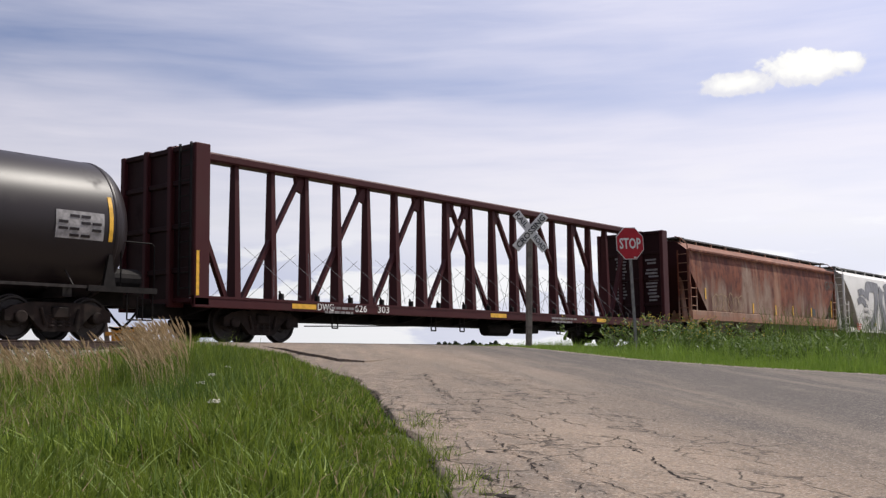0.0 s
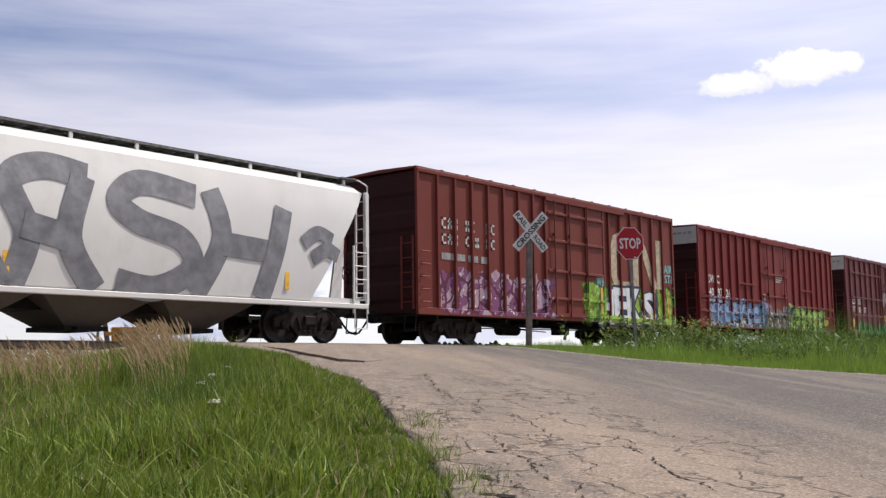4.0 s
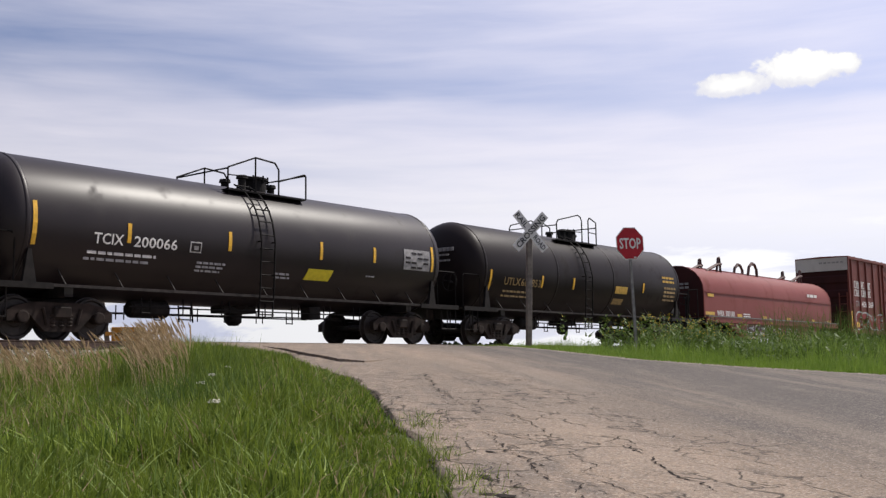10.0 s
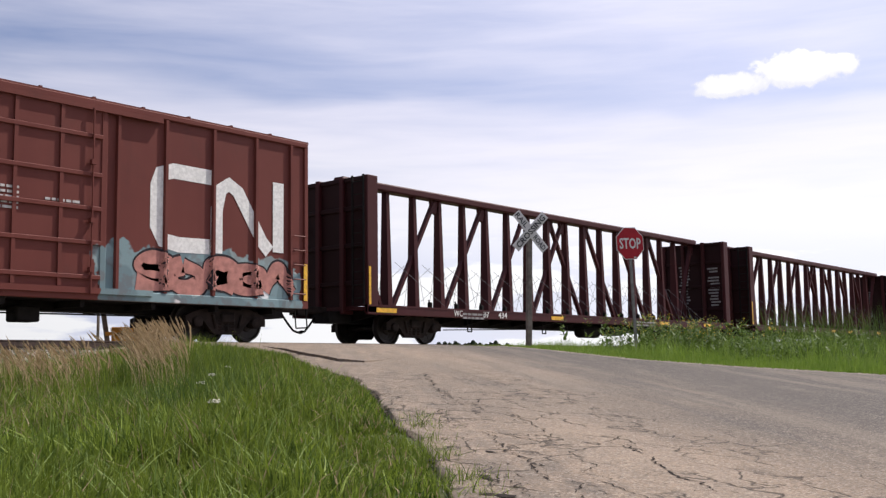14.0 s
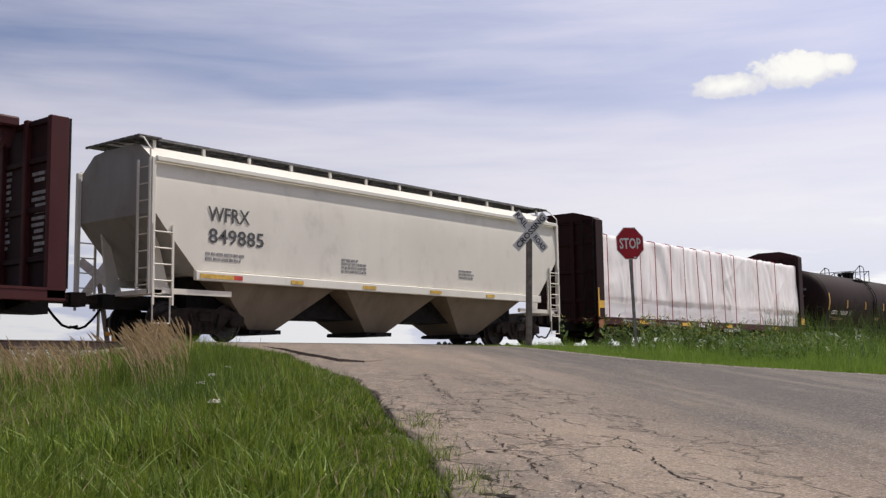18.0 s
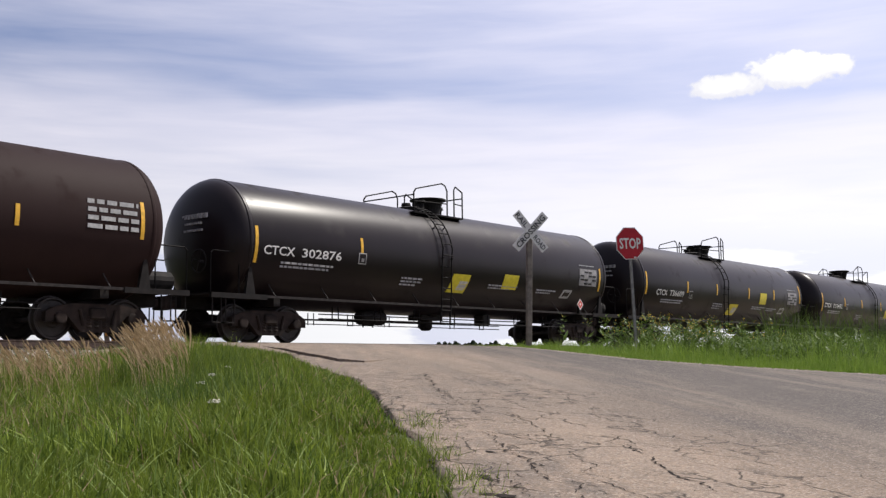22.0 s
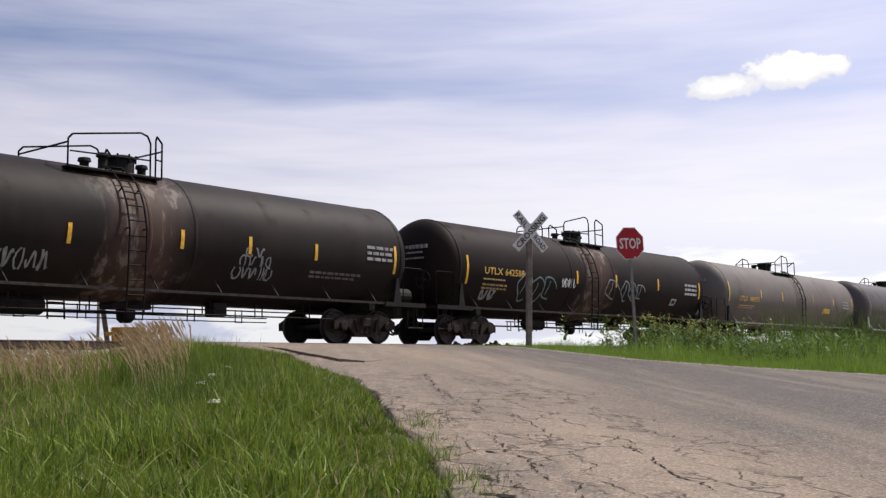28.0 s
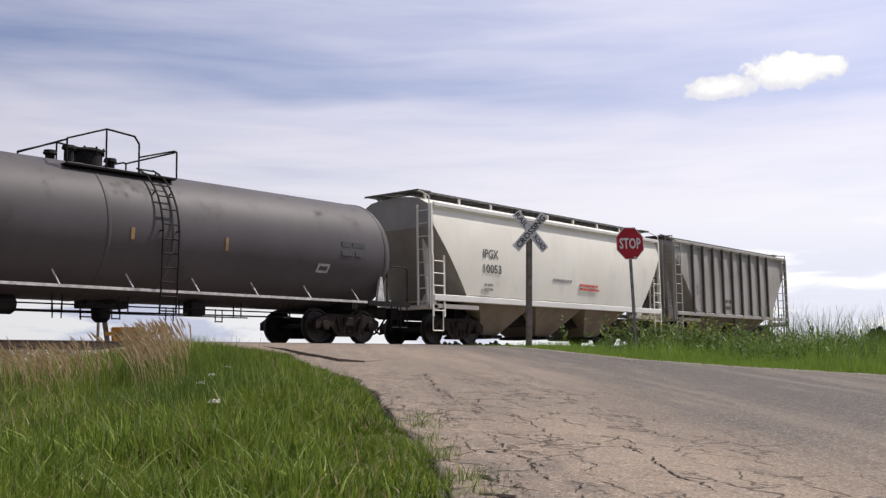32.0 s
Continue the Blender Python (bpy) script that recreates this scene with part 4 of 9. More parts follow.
def hopper(s0, s1, label, mat, spec):
    """A covered hopper car from end post to end post."""
    mid, hl = (s0 + s1) / 2, (s1 - s0) / 2
    c = CARS_BY_START[s0] = car("hopper_car", mid, label, "hopper car")
    ze, zsill, zr = spec.get("eave", 4.08), spec.get("sill", 1.42), spec.get("ridge", 4.42)
    w, bow = spec.get("w", 1.46), spec.get("bow", 0.0)
    slope = spec.get("slope", 2.2)          # how far the end sheets run in
    wl, wh = spec.get("top_in", 0.1), hl
    zs0 = spec.get("slope_top", 3.3)
    # body section: sides, hipped roof
    sec = [(-w + 0.05, zsill)]
    n = 8
    for i in range(n + 1):
        t = i / n
        sec.append((-(w - 0.0) - bow * math.sin(math.pi * (0.15 + 0.85 * t)) + (0.10 * t ** 6), zsill + 0.08 + (ze - zsill - 0.08) * t))
    sec += [(-w * 0.62, zr - 0.06), (-0.45, zr)]
    sec = sec + [(-y, z) for y, z in sec[::-1]]

    def inset(z):
        """The end sheets slope in below zs0."""
        if z >= zs0:
            return 0.0
        return slope * (zs0 - z) / (zs0 - zsill)
    bm = B()
    rings = []
    top_x = hl - wl
    for side in (-1, 1):
        ring = [bm.verts.new((side * (top_x - inset(z)), y, z)) for y, z in sec]
        rings.append(ring)
    m = len(sec)
    for i in range(m):
        j = (i + 1) % m
        bm.faces.new((rings[0][i], rings[0][j], rings[1][j], rings[1][i]))
    # ends: strips across from side to side
    h = m // 2
    for ring in rings:
        for i in range(h - 1):
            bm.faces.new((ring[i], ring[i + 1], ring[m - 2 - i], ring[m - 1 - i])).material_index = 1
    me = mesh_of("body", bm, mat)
    # a darker end material paints the shade of the ends into their colour
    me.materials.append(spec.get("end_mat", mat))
    soft_edges(me, 30)
    link_mesh("body", me, c, spec.get("body_label", ""))
    # vertical side ribs
    for x in spec.get("ribs", ()):
        for sy in (-1, 1):
            bm = B()
            box(bm, x - mid - 0.045, x - mid + 0.045, sy * (w + 0.04) - 0.05, sy * (w + 0.04) + 0.05, zsill, ze - 0.02, 0.01)
            part("rib", bm, spec.get("rib_mat", mat), c)
    # eave rail and side sill
    for sy in (-1, 1):
        if spec.get("eave_rail", True):
            bm = B()
            box(bm, -hl + wl, hl - wl, sy * (w + 0.0) - 0.06, sy * (w + 0.0) + 0.06, ze - 0.06, ze + 0.06, 0.02)
            part("eave_rail", bm, spec.get("eave_mat", mat), c)
        bm = B()
        box(bm, -hl + spec.get("sill_in", 0.05), hl - spec.get("sill_in", 0.05), sy * (w + 0.02) - 0.06, sy * (w + 0.02) + 0.06, zsill - spec.get("sill_h", 0.16), zsill + 0.04, 0.015)
        part("side_sill", bm, spec.get("sill_mat", mat), c)
    # hoppers below
    nb = spec.get("bays", 3)
    b0, b1 = -hl + spec.get("bay_in", 2.3), hl - spec.get("bay_in", 2.3)
    for i in range(nb):
        x0, x1 = b0 + (b1 - b0) * i / nb, b0 + (b1 - b0) * (i + 1) / nb
        xm = (x0 + x1) / 2
        bm = B()
        zt, zb = zsill + 0.0, spec.get("bay_z", 0.30)
        A = [bm.verts.new(p) for p in ((x0, -w + 0.06, zt), (x1, -w + 0.06, zt), (x1, w - 0.06, zt), (x0, w - 0.06, zt))]
        C = [bm.verts.new(p) for p in ((xm - 0.42, -0.62, zb), (xm + 0.42, -0.62, zb), (xm + 0.42, 0.62, zb), (xm - 0.42, 0.62, zb))]
        for j in range(4):
            bm.faces.new((A[j], A[(j + 1) % 4], C[(j + 1) % 4], C[j]))
        bm.faces.new(C), bm.faces.new(A[::-1])
        hop = part("hopper_bay", bm, spec.get("bay_mat", mat), c)
        bm = B()
        box(bm, xm - 0.5, xm + 0.5, -0.75, 0.75, zb - 0.1, zb)
        rod(bm, (xm - 0.3, -0.95, zb - 0.05), (xm - 0.3, 0.95, zb - 0.05), 0.03, 6)
        part("outlet_gate", bm, M["steel_dark"], hop)
    # centre sill, end frames
    # added dark block that stands in for the shade between the bays
    bm = B()
    box(bm, b0 - 0.2, b1 + 0.2, -0.6, 0.6, spec.get("belly", 0.62), zsill - 0.02)
    part("underbody", bm, M["steel_dark"], c, "dark block that fills the shaded gaps between the bays")
    bm = B()
    box(bm, -hl - 0.35, hl + 0.35, -0.26, 0.26, 0.72, 1.02)
    part("centre_sill", bm, M["steel_dark"], c)
    for sx in (-1, 1):
        bm = B()
        box(bm, min(sx * (hl - 0.3), sx * (hl + 0.05)), max(sx * (hl - 0.3), sx * (hl + 0.05)), -w, w, 0.98, 1.08)
        box(bm, min(sx * (hl - 2.2), sx * hl), max(sx * (hl - 2.2), sx * hl), -w, -w + 0.1, 1.0, 1.12)
        box(bm, min(sx * (hl - 2.2), sx * hl), max(sx * (hl - 2.2), sx * hl), w - 0.1, w, 1.0, 1.12)
        for y in (-0.9, 0.9):
            prism(bm, [(sx * (hl - 0.9), 1.05), (sx * (hl - 0.5), 1.05), (sx * (hl - 0.3), zs0 - 0.1), (sx * (hl - 0.45), zs0 - 0.1)], "y", y - 0.03, y + 0.03)
        prism(bm, [(sx * (hl - 2.6), 1.06), (sx * (hl - 1.2), 1.06), (sx * (hl - 1.7), 1.9)], "y", -0.04, 0.04)
        part("end_frame", bm, spec.get("frame_mat", mat), c)
        # corner posts carry the ladders up to the roof
        for sy in (-1, 1):
            bm = B()
            x, y = sx * (hl - 0.05), sy * (w - 0.02)
            box(bm, x - 0.05, x + 0.05, y - 0.05, y + 0.05, 0.98, ze + 0.02, 0.01)
            part("corner_post", bm, spec.get("post_mat", mat), c)
        xa = sx * (hl - 0.05)
        ladder(c, min(xa, xa - sx * 0.5), max(xa, xa - sx * 0.5), -w - 0.03, 0.75, spec.get("ladder_top", 2.5), 0.36, spec.get("post_mat", mat))
        ladder(c, min(xa, xa - sx * 0.5), max(xa, xa - sx * 0.5), w + 0.03, 0.75, spec.get("ladder_top", 2.5), 0.36, spec.get("post_mat", mat))
        end_ladder(c, sx * (hl + 0.03), -w + 0.02, -w + 0.45, 1.0, ze, 0.36, spec.get("post_mat", mat))
        stirrup(c, min(xa, xa - sx * 0.45), -w - 0.02, 0.36, 0.95, spec.get("post_mat", mat), 0.45)
        bm = B()
        rods(bm, [(sx * (hl + 0.02), -w + 0.02, ze), (sx * (hl + 0.02), -w + 0.02, ze + 0.2), (sx * (hl + 0.0), -w + 0.3, zr + 0.06), (sx * (hl + 0.0), -0.9, zr + 0.14)], 0.02, 5)
        part("roof_grab", bm, spec.get("post_mat", mat), c)
    link_mesh("brake_wheel", GEAR["brake_wheel"], c, "", pose(hl + 0.2, -0.55, 1.9, 0, 0, 180))
    # running boards: grating on brackets along both roof edges and across the ends
    wy0, wy1 = spec.get("walk", (0.28, 0.92))
    zw = zr + spec.get("walk_up", 0.12)
    for sy in (-1, 1):
        bm = B()
        n = 40
        for i in range(n):
            x = -hl + 0.05 + i * (2 * hl - 0.1) / n
            box(bm, x, x + (2 * hl - 0.1) / n - 0.05, min(sy * wy0, sy * wy1), max(sy * wy0, sy * wy1), zw, zw + 0.03)
        for y in (wy0, (wy0 + wy1) / 2, wy1):
            box(bm, -hl, hl, sy * y - 0.015, sy * y + 0.015, zw - 0.02, zw + 0.04)
        part("running_board", bm, spec.get("walk_mat", M["walk"]), c, "steel grating running board")
        nbk = spec.get("brackets", 12)
        bm = B()
        prism(bm, [(0, 0), (0.05, 0), (0.05, 0.24), (0, 0.24)], "x", 0, 0.08)
        bk = spec["bk_cache"] if "bk_cache" in spec else mesh_of("walk_bracket", bm, spec.get("bracket_mat", mat))
        spec["bk_cache"] = bk
        for i in range(nbk):
            x = -hl + 0.4 + i * (2 * hl - 0.8) / (nbk - 1)
            link_mesh("walk_bracket", bk, c, "", pose(x, sy * (wy1 - 0.02) - 0.025, zw - 0.22))
    for sx in (-1, 1):
        bm = B()
        for i in range(8):
            y = -1.05 + i * 0.265
            box(bm, sx * (hl - 0.25) - 0.3, sx * (hl - 0.25) + 0.3, y, y + 0.23, zw + 0.01, zw + 0.035)
        for x in (-0.27, 0.27):
            box(bm, sx * (hl - 0.25) + x - 0.02, sx * (hl - 0.25) + x + 0.02, -1.05, 1.05, zw - 0.015, zw + 0.014)
        part("end_walk", bm, spec.get("walk_mat", M["walk"]), c)
    bm = B()
    nh = spec.get("hatches", 1)
    if nh == 1:
        prism(bm, [(-0.26, zr - 0.02), (-0.26, zr + 0.06), (-0.1, zr + 0.1), (0.1, zr + 0.1), (0.26, zr + 0.06), (0.26, zr - 0.02)], "x", -hl + 0.8, hl - 0.8)
    part("hatch_cover", bm, mat, c)
    for txt, sz, x, z, mk, wd in spec.get("text", ()):
        lettering(txt, sz, x - mid, z, c, M[mk], -(w + bow + 0.012) if not spec.get("ybow") else spec["ybow"], wd)
    for x0, x1, z0, z1, mk in spec.get("plates", ()):
        plate(x0 - mid, x1 - mid, z0, z1, c, M[mk], spec.get("yplate", -(w + 0.085)))
    for x, z, ws, h, mk in spec.get("bars", ()):
        bars(x - mid, z, ws, h, h * 0.9, c, M[mk], -(w + bow + 0.006))
    running_gear(c, hl - 1.75, hl + 0.85)
    return c, mid, hl


# ---- centre-beam flat cars ----


def centre_beam(s0, s1, label, mat, spec):
    mid, hl = (s0 + s1) / 2, (s1 - s0) / 2
    c = car("centre_beam_car", mid, label, "flat car")
    zd, top = 0.98, spec.get("top", 4.45)
    for sy in (-1, 1):
        bm = B()
        box(bm, -hl, hl, sy * 1.40 - 0.05, sy * 1.40 + 0.05, 0.74, zd, 0.015)
        box(bm, -hl, hl, sy * 1.36 - 0.1, sy * 1.36 + 0.1, zd - 0.03, zd + 0.02)
        part("side_sill", bm, mat, c)
    bm = B()
    prism(bm, [(-0.7, zd), (0.7, zd), (1.42, zd - 0.04), (1.42, zd - 0.1), (-1.42, zd - 0.1), (-1.42, zd - 0.04)], "x", -hl + 0.1, hl - 0.1)
    part("deck", bm, mat, c, "bare worn steel deck")
    bm = B()
    box(bm, -hl - 0.3, hl + 0.3, -0.3, 0.3, 0.55, 0.86)
    for i in range(18):
        x = -hl + 0.6 + i * (2 * hl - 1.2) / 17
        prism(bm, [(-1.36, 0.86), (-1.36, 0.76), (-0.3, 0.6), (0.3, 0.6), (1.36, 0.76), (1.36, 0.86)], "x", x - 0.04, x + 0.04)
    part("underframe", bm, M["steel_dark"], c, "black grimy underframe")
    bm = B()
    turned(bm, [(-0.6, 0.16), (-0.55, 0.22), (0.55, 0.22), (0.6, 0.16)], "x", 14, (1.2, -0.5, 0.5))
    box(bm, 2.4, 3.2, -0.8, -0.3, 0.38, 0.66, 0.03)
    rod(bm, (-hl + 4, -0.7, 0.42), (-0.5, -0.7, 0.56), 0.015, 5), rod(bm, (0.5, -0.7, 0.56), (hl - 4, -0.7, 0.42), 0.015, 5)
    part("brake_rigging", bm, M["steel_dark"], c)
    for x in (-hl + 4.4, -hl + 8.3, -1.6, 3.5, hl - 6.5, hl - 4.2):
        bm = B()
        rods(bm, [(x, -1.3, 0.8), (x, -1.3, 0.36), (x + 0.2, -1.3, 0.36), (x + 0.2, -1.3, 0.8)], 0.02, 5)
        part("stirrup_step", bm, M["steel_dark"], c)
    # bulkheads: ribbed end walls a little above the chord
    for sx in (-1, 1):
        x0, x1 = sx * hl, sx * (hl - spec.get("bulk_t", 0.42))
        a, b = min(x0, x1), max(x0, x1)
        bm = B()
        box(bm, a + 0.12, b - 0.12, -1.36, 1.36, zd, top - 0.05)
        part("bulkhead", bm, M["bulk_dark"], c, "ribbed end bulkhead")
        for y in (-1.38, -0.46, 0.46, 1.38):
            bm = B()
            box(bm, a, b, y - 0.07, y + 0.07, zd - 0.2, top + (0.0 if abs(y) > 1 else 0.03), 0.02)
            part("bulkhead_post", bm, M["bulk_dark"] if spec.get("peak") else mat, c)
        for z in (1.6, 2.6, 3.6, top - 0.06):
            bm = B()
            box(bm, a + 0.06, b - 0.06, -1.4, 1.4, z - 0.06, z + 0.06, 0.015)
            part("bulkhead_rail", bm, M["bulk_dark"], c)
        if spec.get("peak"):
            bm = B()
            prism(bm, [(-1.42, top - 0.02), (-1.30, top + 0.08), (-0.55, top + 0.30), (0.55, top + 0.30), (1.30, top + 0.08), (1.42, top - 0.02)], "x", a + 0.02, b - 0.02)
            part("bulkhead_cap", bm, M["bulk_dark"], c)
        end_ladder(c, sx * (hl + 0.06), -1.36, -0.96, 1.0, top, 0.36, M["steel_dark"])
        # plate of small lettering on the inner face
        if sx > 0 and spec.get("notice", True):
            rnd = random.Random(5)
            for y0, y1 in ((-1.2, -0.62), (0.2, 0.75)):
                bm = B()
                for i in range(15):
                    z = 3.6 - i * 0.13
                    if rnd.random() < 0.82:
                        box(bm, a + 0.10, a + 0.13, y0 + rnd.uniform(0, 0.12), y1 - rnd.uniform(0, 0.15), z - 0.035, z + 0.035)
                part("notice_lettering", bm, M["greytext"], c, "rows of small worn white lettering")
    # centre partition
    if spec.get("beam", True):
        bm = B()
        prism(bm, [(-0.17, top - 0.07), (-0.2, top - 0.03), (-0.2, top + 0.11), (-0.17, top + 0.15), (0.17, top + 0.15), (0.2, top + 0.11), (0.2, top - 0.03), (0.17, top - 0.07)], "x", -hl + 0.4, hl - 0.4)
        part("top_chord", bm, mat, c, "rounded steel top chord")
        # tapered posts
        bm = B()
        for sy in (1,):
            A = [bm.verts.new(p) for p in ((-0.095, -0.17, zd), (0.095, -0.17, zd), (0.095, 0.17, zd), (-0.095, 0.17, zd))]
            C = [bm.verts.new(p) for p in ((-0.062, -0.09, top - 0.03), (0.062, -0.09, top - 0.03), (0.062, 0.09, top - 0.03), (-0.062, 0.09, top - 0.03))]
            bm.faces.new(A[::-1]), bm.faces.new(C)
            for i in range(4):
                bm.faces.new((A[i], A[(i + 1) % 4], C[(i + 1) % 4], C[i]))
        pm = mesh_of("post", bm, mat)
        xs = [x - mid for x in spec["posts"]]
        for x in xs:
            link_mesh("post", pm, c, "", pose(x, 0, 0))
        for xa, xb in spec["diagonals"]:
            bm = B()
            xa, xb = xa - mid, xb - mid
            d = Vector((xb - xa, 0, top - 0.2 - zd)).normalized()
            nrm = Vector((-d.z, 0, d.x)) * 0.056
            A = [Vector((xa, 0, zd + 0.05)) + nrm, Vector((xa, 0, zd + 0.05)) - nrm, Vector((xb, 0, top - 0.1)) - nrm * 0.85, Vector((xb, 0, top - 0.1)) + nrm * 0.85]
            prism(bm, [(p.x, p.z) for p in A], "y", -0.07, 0.07)
            part("diagonal", bm, mat, c)
            bm = B()
            prism(bm, [(xb - 0.18, top - 0.05), (xb + 0.18, top - 0.05), (xb + 0.05, top - 0.49), (xb - 0.12, top - 0.42)], "y", -0.05, 0.05)
            part("gusset", bm, mat, c)
        # lading cables crossing between the posts, with winches on the sill
        for i, (xa, xb) in enumerate(zip(xs, xs[1:])):
            bm = B()
            for sy in (-1, 1):
                rod(bm, (xa + 0.1, sy * 0.25, 2.35), (xb - 0.15, sy * 1.3, zd + 0.1), 0.0055, 4)
                rod(bm, (xb - 0.1, sy * 0.25, 2.35), (xa + 0.15, sy * 1.3, zd + 0.1), 0.0055, 4)
            part("tie_down_cable", bm, M["cable"], c)
        bm = B()
        box(bm, -0.05, 0.05, -0.06, 0.06, 0, 0.16, 0.015)
        rod(bm, (0, 0, 0.1), (-0.06, 0, 0.22), 0.025, 5)
        wm = mesh_of("winch", bm, M["steel_dark"])
        for x in xs[::1]:
            link_mesh("winch", wm, c, "", pose(x + 0.35, -1.34, zd + 0.01))
    for x0, x1 in spec.get("tape", ()):
        plate(x0 - mid, x1 - mid, 0.80, 0.92, c, M["yellow"], -1.452, None, "reflector_strip")
    for txt, sz, x, z, mk, wd in spec.get("text", ()):
        lettering(txt, sz, x - mid, z, c, M[mk], -1.458, wd)
    for x, z, ws, h, mk in spec.get("bars", ()):
        bars(x - mid, z, ws, h, h * 0.8, c, M[mk], -1.452)
    plate(-hl + 0.04, -hl + 0.12, 1.0, 2.0, c, M["yellow"], -1.455, None, "reflector_strip")
    running_gear(c, hl - 2.3, hl + 1.05)
    return c, mid, hl

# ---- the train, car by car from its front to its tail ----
# car ends: grime, with the shade of the ends mixed into the colour
M["end_grime_shade"] = paint("grimy_shaded_end_wall_paint", (0.042, 0.0105, 0.0105), (0.026, 0.008, 0.008), 0.7, 0.5, (0.022, 0.017, 0.016), 0.6, seed=21)
# bulkheads: about half as bright as the frame's oxide brown
M["bulk_dark"] = paint("dark_maroon_bulkhead_tone", (0.026, 0.0065, 0.0075), (0.019, 0.0060, 0.0065), 0.6, 0.4, (0.012, 0.008, 0.008), 0.4, seed=22)
M["end_white"] = paint("end_panel_white", (0.55, 0.53, 0.51), (0.42, 0.40, 0.38), 0.6, 0.4)
M["walk"] = simple("galvanised_grating", (0.13, 0.125, 0.12), 0.6, 0.3, 0.4, 10)
M["cable"] = simple("steel_cable", (0.11, 0.11, 0.125), 0.6, 0.0, 0.2, 10, 0.2)
M["sill_grey"] = simple("worn_edge_steel", (0.16, 0.155, 0.15), 0.5, 0.2, 0.3, 8)
M["centre_beam"] = paint("dark_oxide_brown", (0.050, 0.0112, 0.0135), (0.066, 0.0185, 0.0190), 0.55, seed=2)
M["black_tank"] = paint("black_tank_paint", (0.0082, 0.0052, 0.0056), (0.0150, 0.0100, 0.0100), 0.46, 0.3, (0.024, 0.0175, 0.0165), 0.3, 0.14, seed=3)
M["black_gloss"] = paint("glossy_black_tank_paint", (0.0075, 0.0044, 0.0056), (0.0125, 0.0078, 0.0092), 0.36, 0.2, (0.016, 0.0115, 0.0115), 0.2, 0.2, seed=4)
M["black_sheen"] = paint("satin_black_tank_paint", (0.0125, 0.0085, 0.0098), (0.019, 0.0135, 0.0150), 0.42, 0.2, (0.022, 0.017, 0.017), 0.2, 0.3, seed=24)
M["brown_black"] = paint("brownish_black_tank_paint", (0.0200, 0.0105, 0.0100), (0.0255, 0.0145, 0.0140), 0.66, 0.25, (0.028, 0.020, 0.018), 0.3, 0.08, seed=5)
M["grey_tank"] = paint("weathered_grey_tank_paint", (0.150, 0.132, 0.122), (0.108, 0.092, 0.084), 0.62, 0.45, (0.07, 0.050, 0.040), 0.45, 0.18, seed=6)
M["grey_tank_b"] = paint("blue_grey_tank_paint", (0.086, 0.077, 0.082), (0.064, 0.057, 0.060), 0.55, 0.35, (0.042, 0.033, 0.031), 0.4, 0.18, seed=7)
M["hopper_grey"] = paint("light_grey_hopper_paint", (0.712, 0.672, 0.596), (0.632, 0.592, 0.525), 0.5, 0.4, (0.25, 0.22, 0.19), 0.3, seed=8)
M["hopper_cream"] = paint("cream_grey_hopper_paint", (0.76, 0.73, 0.66), (0.66, 0.625, 0.555), 0.5, 0.4, (0.30, 0.27, 0.23), 0.25, seed=9)
M["hopper_white"] = paint("pale_hopper_paint", (0.74, 0.725, 0.70), (0.62, 0.605, 0.58), 0.5, 0.3, (0.30, 0.28, 0.26), 0.2, seed=10)
# dust on the last hopper; painted-in shade on the other hoppers' ends
M["hopper_dust_shade"] = paint("dusty_hopper_and_end_shade_paint", (0.37, 0.352, 0.33), (0.272, 0.25, 0.23), 0.6, 0.6, (0.16, 0.125, 0.10), 0.45, seed=11)
M["hopper_bay"] = paint("dusty_tan_bay_paint", (0.246, 0.205, 0.16), (0.156, 0.123, 0.0943), 0.6, 0.6, (0.10, 0.08, 0.06), 0.5, seed=16)
M["hopper_dark"] = paint("grimy_hopper_steel", (0.12, 0.105, 0.09), (0.075, 0.062, 0.055), 0.65, 0.5, seed=12)
M["coil_red"] = paint("coil_car_red_brown", (0.175, 0.040, 0.034), (0.205, 0.055, 0.047), 0.5, 0.3, (0.08, 0.045, 0.04), 0.25, seed=13)
M["ghost_yellow"] = simple("nearly_gone_yellow_stencil", (0.105, 0.088, 0.062), 0.7, 0, 0.3, 10)
M["grey_spray"] = simple("grey_spray_paint", (0.17, 0.17, 0.185), 0.6, 0, 0.3, 3)
M["white_spray"] = simple("white_spray_paint", (0.6, 0.6, 0.6), 0.6, 0, 0.2, 5)


